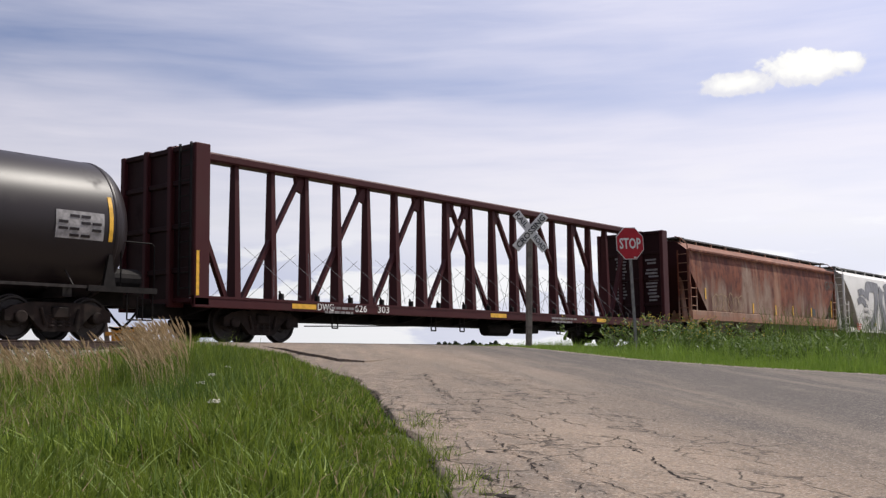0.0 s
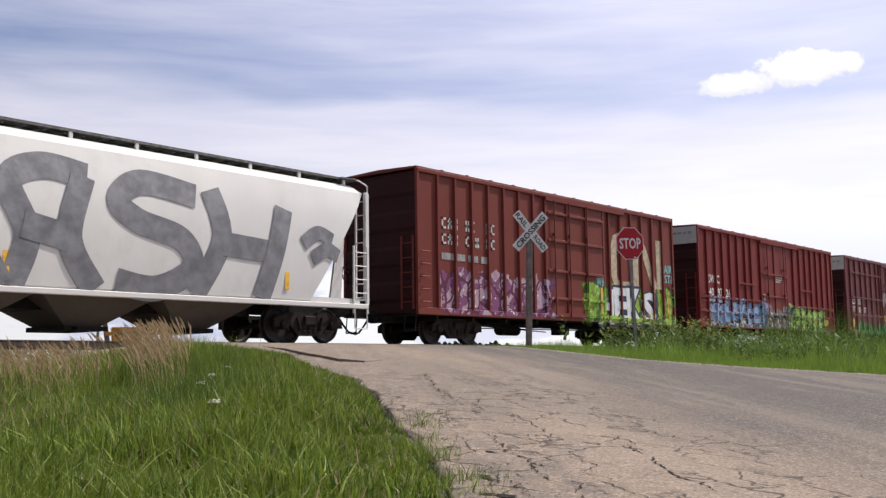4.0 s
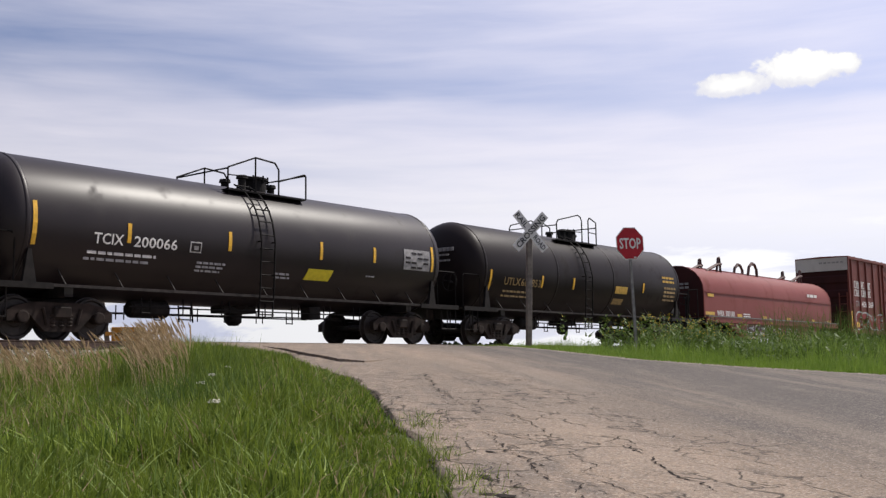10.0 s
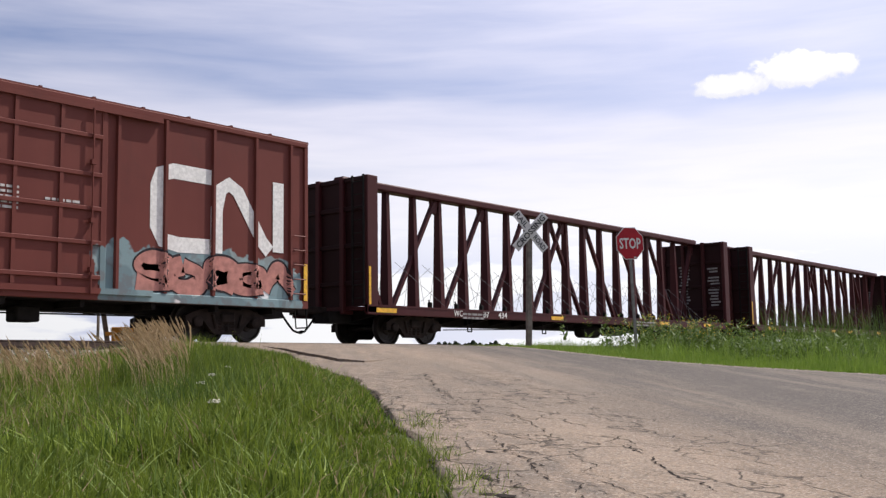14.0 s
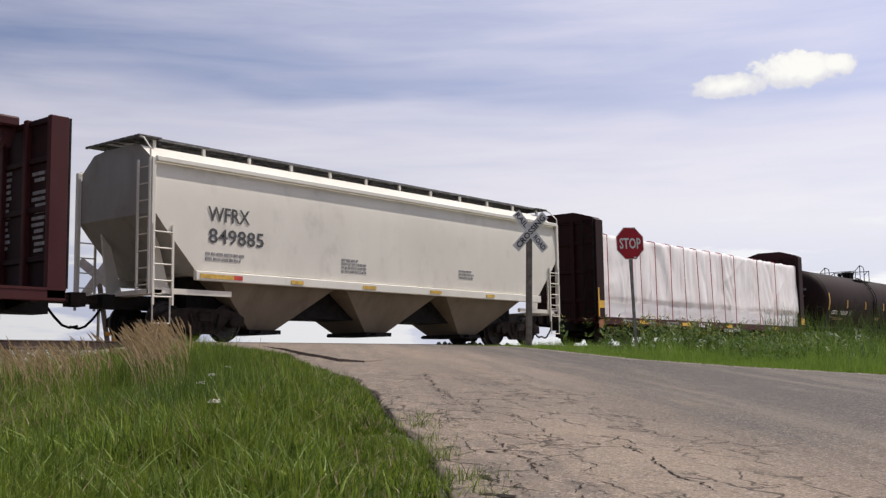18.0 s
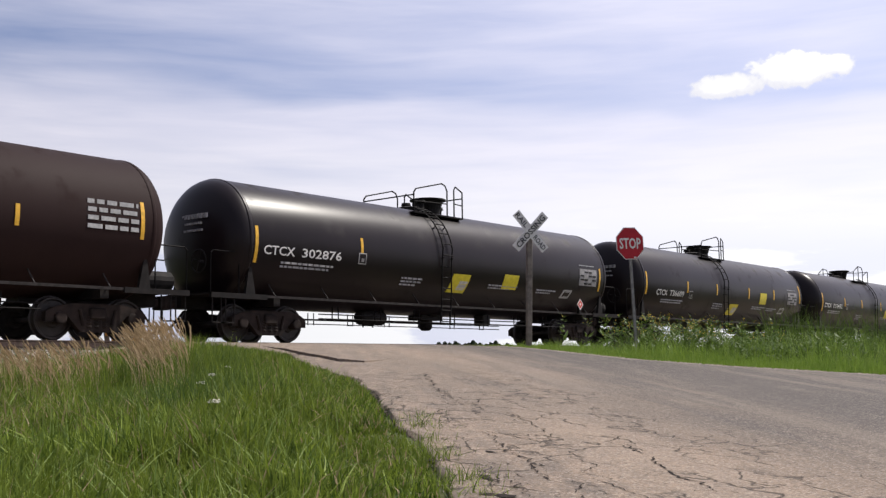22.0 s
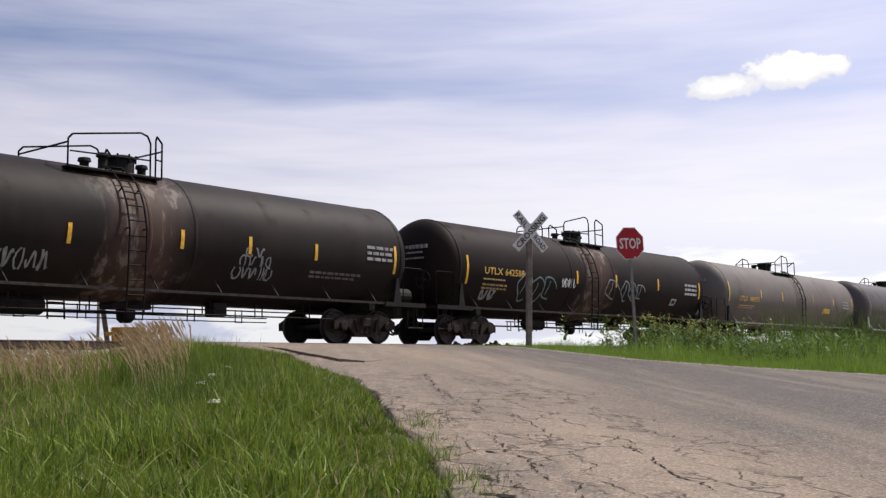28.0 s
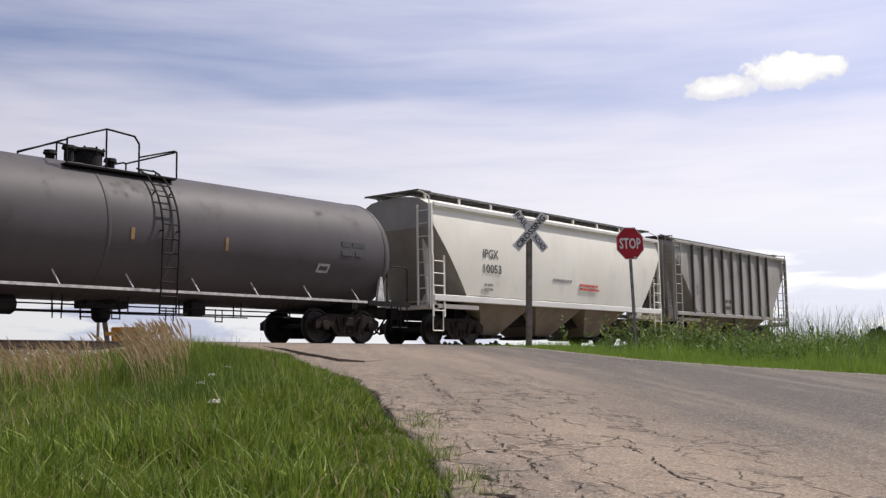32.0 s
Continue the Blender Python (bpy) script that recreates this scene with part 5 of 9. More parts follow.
def rusty_paint():
    k = Nodes("rusted_hopper_paint")
    x, y, z = k.xyz()
    big = k.noise(0.42, (1, 1, 0.7), 5, 0.6)
    st = k.noise(1.1, (1, 1, 0.16), 6, 0.65)
    blot = k.noise(2.4, (1, 1, 0.7), 6, 0.7)
    grey = k.mix(k.ramp(blot, 0.35, 0.7), (0.29, 0.205, 0.155), (0.19, 0.108, 0.078))
    rust = k.mix(k.ramp(blot, 0.38, 0.62), (0.080, 0.018, 0.012), (0.205, 0.062, 0.030))
    # rust runs down from the roof seam and thins out below
    f = k.math("ADD", k.math("ADD", k.math("MULTIPLY", big, 0.50), k.math("MULTIPLY", st, 0.70)), k.math("MULTIPLY", k.math("SUBTRACT", z, 2.6), 0.10))
    c = k.mix(k.ramp(f, 0.50, 0.66), grey, rust)
    # broad dark red-brown columns and a few pale washed runs
    col = k.noise(0.75, (1, 1, 0.10), 5, 0.6, off=(9, 0, 2))
    c = k.mix(k.math("MULTIPLY", k.ramp(col, 0.52, 0.62), k.ramp(z, 1.6, 2.6, 0.75, 0.45)), c, (0.072, 0.014, 0.009))
    c = k.mix(k.math("MULTIPLY", k.ramp(col, 0.44, 0.34), 0.55), c, (0.34, 0.175, 0.105))
    # the hood of the roof and the sill have faded to a paler orange
    c = k.mix(k.ramp(z, 3.84, 3.88, 0, 0.5), c, (0.22, 0.088, 0.052))
    c = k.mix(k.math("MULTIPLY", k.ramp(z, 1.46, 1.42, 0, 0.7), k.ramp(st, 0.35, 0.6)), c, (0.36, 0.190, 0.120))
    c = k.mix(k.ramp(k.noise(5, (1, 1, 0.25), 6, 0.7), 0.58, 0.72, 0, 0.6), c, (0.050, 0.022, 0.016))
    c = k.mix(k.ramp(z, 1.30, 1.22, 0, 0.45), c, (0.26, 0.11, 0.065))
    k.bump(k.noise(22, detail=5), 0.12, 0.006)
    return k.done(c, 0.72, 0.0, 0.3)


M["rusty"] = rusty_paint()

G_DWC = graffiti_paint("boxcar_red_sprayed", (0.148, 0.0165, 0.0145), (0.172, 0.027, 0.023), [
    (-6.8, -0.9, 0.86, 2.0, (0.12, 0.26, 0.45), (0.32, 0.30, 0.42), (0.03, 0.03, 0.06), 0.55),
    (-0.9, 1.5, 0.86, 1.8, (0.20, 0.18, 0.20), (0.34, 0.30, 0.32), (0.02, 0.02, 0.03), 0.5),
    (1.6, 6.2, 0.80, 2.0, (0.28, 0.50, 0.10), (0.40, 0.58, 0.16), (0.03, 0.05, 0.09), 0.6)], 1.3)
G_CN1 = graffiti_paint("boxcar_brown_sprayed", (0.150, 0.032, 0.024), (0.180, 0.045, 0.034), [
    (-6.7, -0.9, 0.86, 2.1, (0.42, 0.30, 0.38), (0.20, 0.07, 0.16), (0.10, 0.03, 0.06), 0.6),
    (0.9, 7.6, 0.70, 2.15, (0.20, 0.38, 0.04), (0.30, 0.47, 0.07), (0.05, 0.11, 0.03), 0.8),
    ], 2.1)
G_GTW = graffiti_paint("boxcar_brown_faded_sprayed", (0.125, 0.035, 0.029), (0.155, 0.047, 0.038), [
    (1.9, 7.5, 0.80, 2.02, (0.20, 0.29, 0.31), (0.26, 0.34, 0.35), (0.15, 0.22, 0.24), 2.2)], 3.7)
G_COER = graffiti_paint("boxcar_maroon_sprayed", (0.112, 0.028, 0.032), (0.138, 0.040, 0.042), [
    (-6.05, -1.6, 1.3, 1.95, (0.26, 0.035, 0.12), (0.22, 0.03, 0.10), (0.17, 0.03, 0.08), 2.5),
    (-6.1, -1.5, 0.8, 1.36, (0.04, 0.33, 0.12), (0.035, 0.28, 0.10), (0.03, 0.22, 0.08), 2.5),
    (2.15, 5.3, 0.80, 1.95, (0.55, 0.55, 0.55), (0.30, 0.31, 0.33), (0.06, 0.07, 0.09), 0.9)], 4.4)

# first car, leaving the view
tank_car(-209.4, -193.9, "black tank car with a yellow reflector strip", M["black_sheen"], {
    "tape": ((-194.05, 2.0, 2.95),), "plates": (), "tables": (-195.3,)})


def beam_spec(s0, marks, tape):
    """Posts every four feet; diagonals lean to the middle from either end."""
    posts = [s0 + 2.3 + i * 1.187 for i in range(16)]
    dg = []
    for i in (0, 2, 4, 6):
        dg.append((posts[i] + 0.22, posts[i + 2] - 0.2))
        dg.append((posts[15 - i] - 0.22, posts[13 - i] + 0.2))
    dg += [(posts[0] - 0.25, s0 + 0.62), (posts[15] + 0.25, s0 + 21.75)]
    return {"posts": posts, "diagonals": dg, "text": marks, "tape": tape,
            "bars": [(s0 + 4.0, 0.86, (1.2, 1.0), 0.06, "greytext"), (s0 + 14.2, 0.86, (1.5, 1.2), 0.06, "greytext")]}


centre_beam(-191.9, -169.5, "empty dark brown centre-beam lumber car", M["centre_beam"], beam_spec(
    -191.9, [("DWC", 0.19, -188.15, 0.78, "white", 0.55), ("626", 0.19, -186.83, 0.78, "white", 0.45), ("303", 0.19, -185.97, 0.78, "white", 0.45)], ((-189.0, -188.2), (-181.0, -180.2), (-174.9, -174.3))))

rust_bars = [(-164.6, 1.1, (1.2,), 0.1, "dark_text")]
hopper(-167.8, -151.2, "rust-streaked grey covered hopper with four bays", M["rusty"], {
    "eave": 3.86, "ridge": 4.28, "walk_up": 0.08, "sill": 1.40, "sill_h": 0.34, "bays": 4, "slope": 1.5, "slope_top": 3.05, "bay_mat": M["hopper_dark"], "walk_mat": M["walk"], "bay_in": 2.0, "end_mat": M["end_grime_shade"], "text": [("GATX", 0.43, -152.57, 2.96, "hopper_dark", 1.40)],
    "plates": [(x - 0.06, x + 0.06, z, z + 0.45, "yellow") for x, z in ((-166.4, 1.93), (-161.68, 1.47), (-159.14, 1.47), (-157.07, 1.5), (-154.7, 1.5), (-151.87, 1.55), (-151.87, 1.95))] + [(-154.58, -154.16, 1.58, 1.92, "dark_text")], "bars": rust_bars, "yplate": -1.475})

M["spray_hopper"] = paint("pale_curved_hopper_paint", (0.68, 0.667, 0.64), (0.58, 0.567, 0.545), 0.5, 0.3, (0.30, 0.28, 0.26), 0.2, seed=14)
gp, gp_mid, gp_hl = hopper(-149.7, -131.3, "pale grey curved hopper car with big grey sprayed letters", M["spray_hopper"], {
    "eave": 3.92, "ridge": 4.24, "walk_up": 0.08, "sill": 0.95, "sill_h": 0.08, "bow": 0.1, "w": 1.42, "bays": 4, "slope": 2.05, "slope_top": 3.88, "bay_mat": M["hopper_dark"], "eave_rail": False, "bay_in": 3.6, "end_mat": M["hopper_dust_shade"],
    "text": [("GPFX", 0.21, -146.96, 2.23, "dark_text", 0.80), ("10652", 0.21, -146.98, 1.92, "dark_text", 0.93)],
    "bars": [(-147.0, 1.72, (1.2, 1.1), 0.05, "greytext"), (-144.0, 1.75, (0.9,), 0.06, "greytext"), (-148.2, 1.3, (0.8, 0.7, 0.6), 0.07, "red_tape")],
    "plates": [(x - 0.07, x + 0.07, 1.25, 1.7, "yellow") for x in (-145.0, -141.3, -134.2)], "yplate": -1.5})

b1, b1m, b1h = boxcar("boxcar", -129.3, -114.0, "red-brown boxcar with bright sprayed letters", G_CN1, {
    "door": (-122.9, -119.3), "ribs": [-128.4, -127.6, -126.8, -126.0, -125.2, -124.4, -123.6, -118.9, -118.11, -117.33, -116.54, -115.73, -114.92], "belts": [], "door_rails": (1.5, 2.4, 3.4, 4.3), "door_stiles": 3,
    "rods": (-122.5, -121.6, -120.5), "end_panel": False, "corr": 4})
dw, dwm, dwh = boxcar("boxcar", -111.85, -96.4, "bright red boxcar with blue and green sprayed letters", G_DWC, {
    "door": (-105.6, -102.6), "ribs": [-111.05, -110.25, -109.55, -108.8, -108.05, -107.25, -106.6, -101.7, -100.9, -100.13, -99.38, -98.64, -97.89, -97.11], "belts": [(-108.0, -106.2, 2.75), (-111.8, -105.7, 2.05), (-111.8, -105.7, 1.45), (-102.5, -96.5, 1.95), (-100.9, -99.2, 2.75), (-102.5, -96.5, 1.5)],
    "door_rails": (1.5, 2.3, 3.3), "door_stiles": 2, "rods": (-105.0, -103.1), "end_panel": True})
co, com, coh = boxcar("boxcar", -94.35, -78.85, "maroon boxcar with pink and green sprayed bands", G_COER, {
    "door": (-88.3, -84.7), "ribs": [-93.59, -92.75, -91.85, -91.02, -90.12, -89.24, -88.65, -83.94, -83.1, -82.22, -81.34, -80.45, -79.61], "belts": [(-93.4, -88.4, 4.1), (-93.4, -88.4, 2.75), (-93.4, -88.4, 1.8), (-84.6, -79.5, 4.1), (-84.6, -79.5, 2.75)],
    "door_rails": (1.5, 2.1, 3.3), "door_stiles": 4, "rods": (-87.9, -85.0), "end_panel": True})

tank_car(-76.55, -60.7, "black tank car with a bold white company mark", M["black_tank"], {
    "R": 1.48, "zc": 2.34, "ladder": 0.41, "platform": (-1.85, 1.37), "manway": -0.92, "rails": 0,
    "tape": [(-76.35, 1.61, 2.47), (-73.04, 1.93, 2.37), (-70.13, 1.93, 2.40), (-67.32, 1.93, 2.40), (-64.38, 1.98, 2.39), (-60.9, 1.95, 2.45)],
    "text": [("PROX", 0.22, -75.4, 2.0, "offwhite", 0.62), ("75938", 0.22, -74.59, 2.0, "offwhite", 0.80)],
    "bars": [(-75.45, 1.80, (1.6,), 0.05, "greytext"), (-75.5, 1.68, (1.5,), 0.05, "greytext")], "boxes": [(-72.43, -72.14, 1.97, 2.27)],
    "plates": [(-63.36, -62.94, 1.57, 1.86, "sticker", 0.05), (-63.28, -63.02, 1.62, 1.81, "black_tank", 0.03)], "tables": (-62.35,)})
tank_car(-58.44, -46.13, "short black tank car with white lettering", M["black_sheen"], {
    "R": 1.475, "zc": 2.335, "ladder": -0.18, "platform": (-0.9, 1.58), "manway": 0.75, "rails": 0, "fittings": False,
    "tape": [(-58.3, 1.82, 2.69), (-56.17, 2.02, 2.43), (-53.5, 2.05, 2.49), (-50.61, 2.05, 2.49), (-48.67, 2.1, 2.5), (-46.3, 2.0, 2.7)],
    "text": [("TCIX", 0.23, -57.0, 1.95, "white", 0.70), ("200066", 0.23, -56.05, 1.95, "white", 1.10)],
    "bars": [(-57.1, 1.76, (1.65,), 0.06, "offwhite"), (-57.15, 1.62, (1.6,), 0.06, "greytext"), (-54.35, 1.72, (0.8, 0.75, 0.7), 0.05, "greytext"), (-52.0, 1.6, (0.5, 0.5), 0.05, "greytext"), (-48.9, 1.72, (0.35,), 0.04, "greytext")],
    "boxes": [(-54.6, -54.3, 1.94, 2.18)], "tables": (-47.5,),
    "plates": [(-51.0, -50.15, 1.5, 1.8, "placard_yellow", 0.08)]})
tank_car(-43.75, -31.32, "black tank car with faded yellow stencils", M["black_tank"], {
    "R": 1.46, "zc": 2.32, "ladder": -0.6, "platform": (-1.6, 0.95), "manway": 0.5, "rails": 1, "bands": (1.3, -2.3),
    "tape": [(-43.5, 1.5, 2.24), (-40.73, 1.82, 2.21), (-38.86, 1.85, 2.24), (-34.1, 1.95, 2.3)],
    "text": [("UTLX", 0.24, -42.8, 1.82, "faint_yellow", 0.86), ("660853", 0.24, -41.9, 1.82, "faint_yellow", 1.08)],
    "bars": [(-42.75, 1.62, (1.4,), 0.07, "faint_yellow"), (-42.75, 1.46, (1.5,), 0.07, "faint_yellow"), (-32.6, 2.6, (0.9, 0.9), 0.08, "yellow_text"), (-32.5, 2.2, (0.9, 0.9, 0.9, 0.9), 0.08, "faint_yellow")],
    "plates": [(-36.1, -35.27, 1.84, 2.10, "yellow_text", 0), (-36.1, -35.4, 1.42, 1.65, "faint_yellow", 0)]})


def coil_car(s0, s1):
    mid, hl = (s0 + s1) / 2, (s1 - s0) / 2
    c = car("coil_car", mid, "red-brown coil car with a rounded hood", "coil car")
    mat = M["coil_red"]
    # hood: rounded top on upright sides, domed ends
    sec = [(-1.22, 1.22), (-1.22, 2.3)]
    for i in range(1, 12):
        a = math.pi * i / 12
        sec.append((-1.22 * math.cos(a), 2.3 + 1.10 * math.sin(a)))
    sec += [(1.22, 2.3), (1.22, 1.22)]
    bm = B()
    prism(bm, sec, "x", -hl, hl)
    me = mesh_of("hood", bm, mat)
    soft_edges(me, 30)
    link_mesh("hood", me, c, "rounded steel hood")
    for x in (-hl + 0.03, hl - 0.03):
        bm = B()
        prism(bm, [(y * 1.012, 1.22 + (z - 1.22) * 1.008) for y, z in sec], "x", x - 0.042, x + 0.042)
        part("end_rim", bm, mat, c)
        bm = B()
        o = -0.05 if x < 0 else 0.05
        prism(bm, [(y * 0.985, 1.24 + (z - 1.22) * 0.985) for y, z in sec], "x", min(x, x + o), max(x, x + o))
        part("end_wall", bm, M["end_grime_shade"], c, "end wall dark with grime and painted-in shade")
    for sy in (-1, 1):
        bm = B()
        box(bm, -hl - 0.2, hl + 0.2, sy * 1.42 - 0.06, sy * 1.42 + 0.06, 1.0, 1.24, 0.015)
        part("side_sill", bm, mat, c)
        bm = B()
        box(bm, -hl - 0.2, hl + 0.2, sy * 1.43 - 0.08, sy * 1.43 + 0.08, 1.23, 1.27)
        part("sill_edge", bm, M["sill_grey"], c, "pale worn edge along the sill")
        bm = B()
        prism(bm, [(-hl + 2.0, 1.0), (-hl + 3.5, 0.36), (hl - 3.6, 0.36), (hl - 1.8, 1.0)], "y", sy * 1.3 - 0.05, sy * 1.3 + 0.05)
        part("fish_belly_side", bm, mat, c)
    bm = B()
    box(bm, -hl - 0.7, hl + 0.7, -0.3, 0.3, 0.6, 1.0)
    box(bm, -hl - 0.2, hl + 0.2, -1.36, 1.36, 0.98, 1.2)
    part("underframe", bm, M["steel_dark"], c, "black grimy underframe")
    # lifting brackets on the hood
    bars_end(c, -hl - 0.085, -0.6, 2.62, (1.1, 0.6), 0.09, M["greytext"])
    for x, w in ((-hl + 3.1, 0.75), (-0.35, 0.0), (hl - 2.15, 0.75)):
        if w:
            for y in (-0.45, 0.45):
                bm = B()
                rods(bm, [(x - 1.2, y, 3.28), (x - 0.1, y, 3.62), (x + 0.35, y, 3.68)], 0.07, 5)
                rods(bm, [(x - 0.15, y, 3.15), (x + 0.08, y, 3.92), (x + 0.2, y, 3.95), (x + 0.32, y, 3.1)], 0.055, 5)
                part("lifting_bracket", bm, M["coil_dark"], c)
        else:
            for y in (-0.35, 0.35):
                bm = B()
                rods(bm, [(x - 0.55, y, 3.2), (x - 0.35, y, 3.75), (x, y, 3.95), (x + 0.3, y, 3.9), (x + 0.5, y, 3.7), (x + 0.55, y, 3.2)], 0.07, 6)
                part("lifting_bracket", bm, M["coil_dark"], c)
    bm = B()
    box(bm, -hl + 2.0, hl - 1.2, -0.16, 0.16, 3.34, 3.44)
    part("hood_ridge", bm, mat, c)
    # crease along the hood side
    bm = B()
    box(bm, -hl + 0.1, hl - 0.1, -1.25, -1.20, 2.24, 2.29)
    part("hood_seam", bm, mat, c)
    for x in (-hl + 0.9, hl - 1.1):
        ladder(c, x - 0.9, x - 0.5, -1.47, 0.55, 1.2, 0.3, M["steel_dark"], name="side_step")
    link_mesh("brake_wheel", GEAR["brake_wheel"], c, "", pose(-hl - 0.55, -0.6, 2.0))
    bm = B()
    rods(bm, [(-hl - 0.35, -0.6, 1.0), (-hl - 0.35, -0.6, 2.1)], 0.05, 6)
    rods(bm, [(-hl - 0.75, -1.3, 1.1), (-hl - 0.75, -1.3, 2.3), (-hl - 0.75, -0.9, 2.3), (-hl - 0.75, -0.9, 1.1)], 0.02, 5)
    part("brake_stand", bm, M["steel_dark"], c)
    lettering("WFRX", 0.23, -hl + 1.2, 1.30, c, M["white"], -1.232, 0.68)
    lettering("383181", 0.23, -hl + 2.02, 1.30, c, M["white"], -1.232, 0.90)
    bars(-hl + 3.85, 1.44, (0.7, 0.7), 0.05, 0.05, c, M["white"], -1.232)
    bars(hl - 3.2, 2.58, (1.3,), 0.14, 0.06, c, M["white"], -1.205, None, "company_mark", "white company mark as plain bars")
    bars(hl - 0.9, 1.34, (0.6, 0.6), 0.05, 0.05, c, M["greytext"], -1.232)
    for x, z, w in ((-hl + 0.35, 2.08, 0.56), (-hl + 0.1, 1.32, 0.85), (-hl + 3.2, 1.3, 0.48), (-1.4, 1.28, 0.4), (1.4, 1.28, 0.4), (hl - 2.8, 1.28, 0.4), (hl - 0.6, 1.28, 0.4)):
        plate(x, x + w, z, z + 0.13, c, M["yellow_text"], -1.232, None, "reflector_strip")
    yb = -1.358
    # fat outlined letter forms: pale outline, dark body
    rnd = random.Random(21)
    for q, (a, b) in enumerate(((-24.75, -23.95), (-24.1, -23.3), (-23.45, -22.6), (-22.75, -22.1), (-22.2, -21.5))):
        a, b = a - mid, b - mid
        form = curve_pts([(a + 0.12, 0.95), (a + 0.1, 0.6), (a + 0.18, 0.48), (b - 0.3, 0.52), (b - 0.15, 0.7), (a + 0.3, 0.78), (b - 0.2, 0.94)] if q % 2 else [(b - 0.15, 0.96), (a + 0.12, 0.92), (a + 0.15, 0.75), (b - 0.25, 0.70), (b - 0.2, 0.52), (a + 0.08, 0.48)], 5)
        for w, mt, o in ((0.26, "white_spray", 0.002), (0.14, "coil_dark", 0.006)):
            bm = B()
            ribbon(bm, form, w, yb - o - q * 0.0006)
            part("sprayed_letter", bm, M[mt], c, "white outlined sprayed letter form")
    lettering("TK", 0.34, -21.35 - mid, 0.56, c, M["white_spray"], yb, 0.55, name="sprayed_letter", bold=-0.01)
    scrawl(c, -20.4 - mid, -18.9 - mid, 0.5, 0.9, 4, 0.03, M["white_spray"], yb, 22, "spray_paint", "thin white sprayed strokes")
    running_gear(c, hl - 1.2, hl + 1.3)


M["coil_dark"] = simple("dark_bracket_steel", (0.07, 0.024, 0.02), 0.6, 0, 0.4, 6)
coil_car(-28.62, -13.82)
gt, gtm, gth = boxcar("boxcar", -11.4, 4.15, "red-brown boxcar with white lettering and faded spray paint", G_GTW, {
    "door": (-5.5, -1.6), "ribs": [-10.9, -9.67, -8.5, -7.3, -6.15, -1.25, -0.05, 1.25, 2.5, 3.6], "belts": [], "door_rails": (1.25, 1.95, 2.65, 3.35, 4.15), "door_stiles": 4, "rods": (-1.9,), "end_panel": True})
for s0, marks, tape in ((6.28, [("WC", 0.19, 9.86, 0.78, "white", 0.4), ("37", 0.19, 11.25, 0.78, "white", 0.3), ("434", 0.19, 12.0, 0.78, "white", 0.45)], ((6.6, 7.4), (14.9, 15.6), (22.3, 23.0), (26.0, 26.6))),
                        (30.8, [("CN", 0.19, 36.7, 0.78, "white", 0.34), ("626", 0.19, 37.85, 0.78, "white", 0.42), ("437", 0.19, 38.5, 0.78, "white", 0.42)], ((32.6, 33.4), (40.6, 41.3), (43.3, 44.0), (48.0, 48.6)))):
    centre_beam(s0, s0 + 22.3, "empty dark brown centre-beam lumber car", M["centre_beam"], beam_spec(s0, marks, tape))

hopper(55.05, 70.85, "light grey covered hopper car with dark lettering", M["hopper_grey"], {
    "eave": 3.92, "ridge": 4.34, "sill": 1.5, "sill_h": 0.17, "bays": 3, "slope": 1.12, "slope_top": 2.72, "bay_in": 1.8, "end_mat": M["hopper_dust_shade"], "bay_mat": M["hopper_bay"], "sill_in": 1.15, "sill_mat": M["hopper_cream"], "eave_mat": M["hopper_cream"],
    "text": [("WFRX", 0.34, 56.56, 2.69, "dark_text", 1.21), ("849885", 0.34, 56.58, 2.19, "dark_text", 1.62)],
    "bars": [(56.5, 1.95, (1.1, 1.0), 0.06, "greytext"), (60.8, 2.1, (0.6, 0.9, 0.9, 0.9), 0.05, "greytext"), (65.6, 2.1, (0.6, 0.7, 0.7), 0.05, "greytext")],
    "plates": [(56.3, 57.25, 1.38, 1.48, "yellow_text"), (57.25, 57.5, 1.38, 1.48, "red_tape"), (59.0, 59.4, 1.38, 1.47, "yellow_text"), (61.5, 62.0, 1.38, 1.47, "yellow_text"), (64.2, 64.7, 1.38, 1.47, "yellow_text"), (66.8, 67.2, 1.38, 1.47, "yellow_text")]})

up, upm, uph = centre_beam(73.3, 92.55, "dark brown bulkhead flat car carrying wrapped lumber", M["centre_beam"], {
    "beam": False, "top": 4.4, "peak": True, "bulk_t": 0.5, "notice": False, "tape": ((76.2, 76.9), (79.6, 80.3), (83.6, 84.2), (88.6, 89.2)),
    "text": [("UP", 0.2, 80.4, 0.78, "white", 0.38), ("262133", 0.2, 81.0, 0.78, "white", 1.15), ("C", 0.14, 82.6, 0.8, "greytext", None)],
    "bars": [(78.3, 0.9, (1.0, 0.8), 0.06, "greytext"), (75.0, 0.9, (0.7,), 0.06, "greytext"), (83.42, 0.69, (0.84,), 0.12, "offwhite"), (84.34, 0.71, (0.86,), 0.12, "offwhite"), (76.6, 0.95, (0.9, 0.7), 0.05, "greytext"), (88.0, 0.86, (0.6, 0.6), 0.06, "greytext")]})


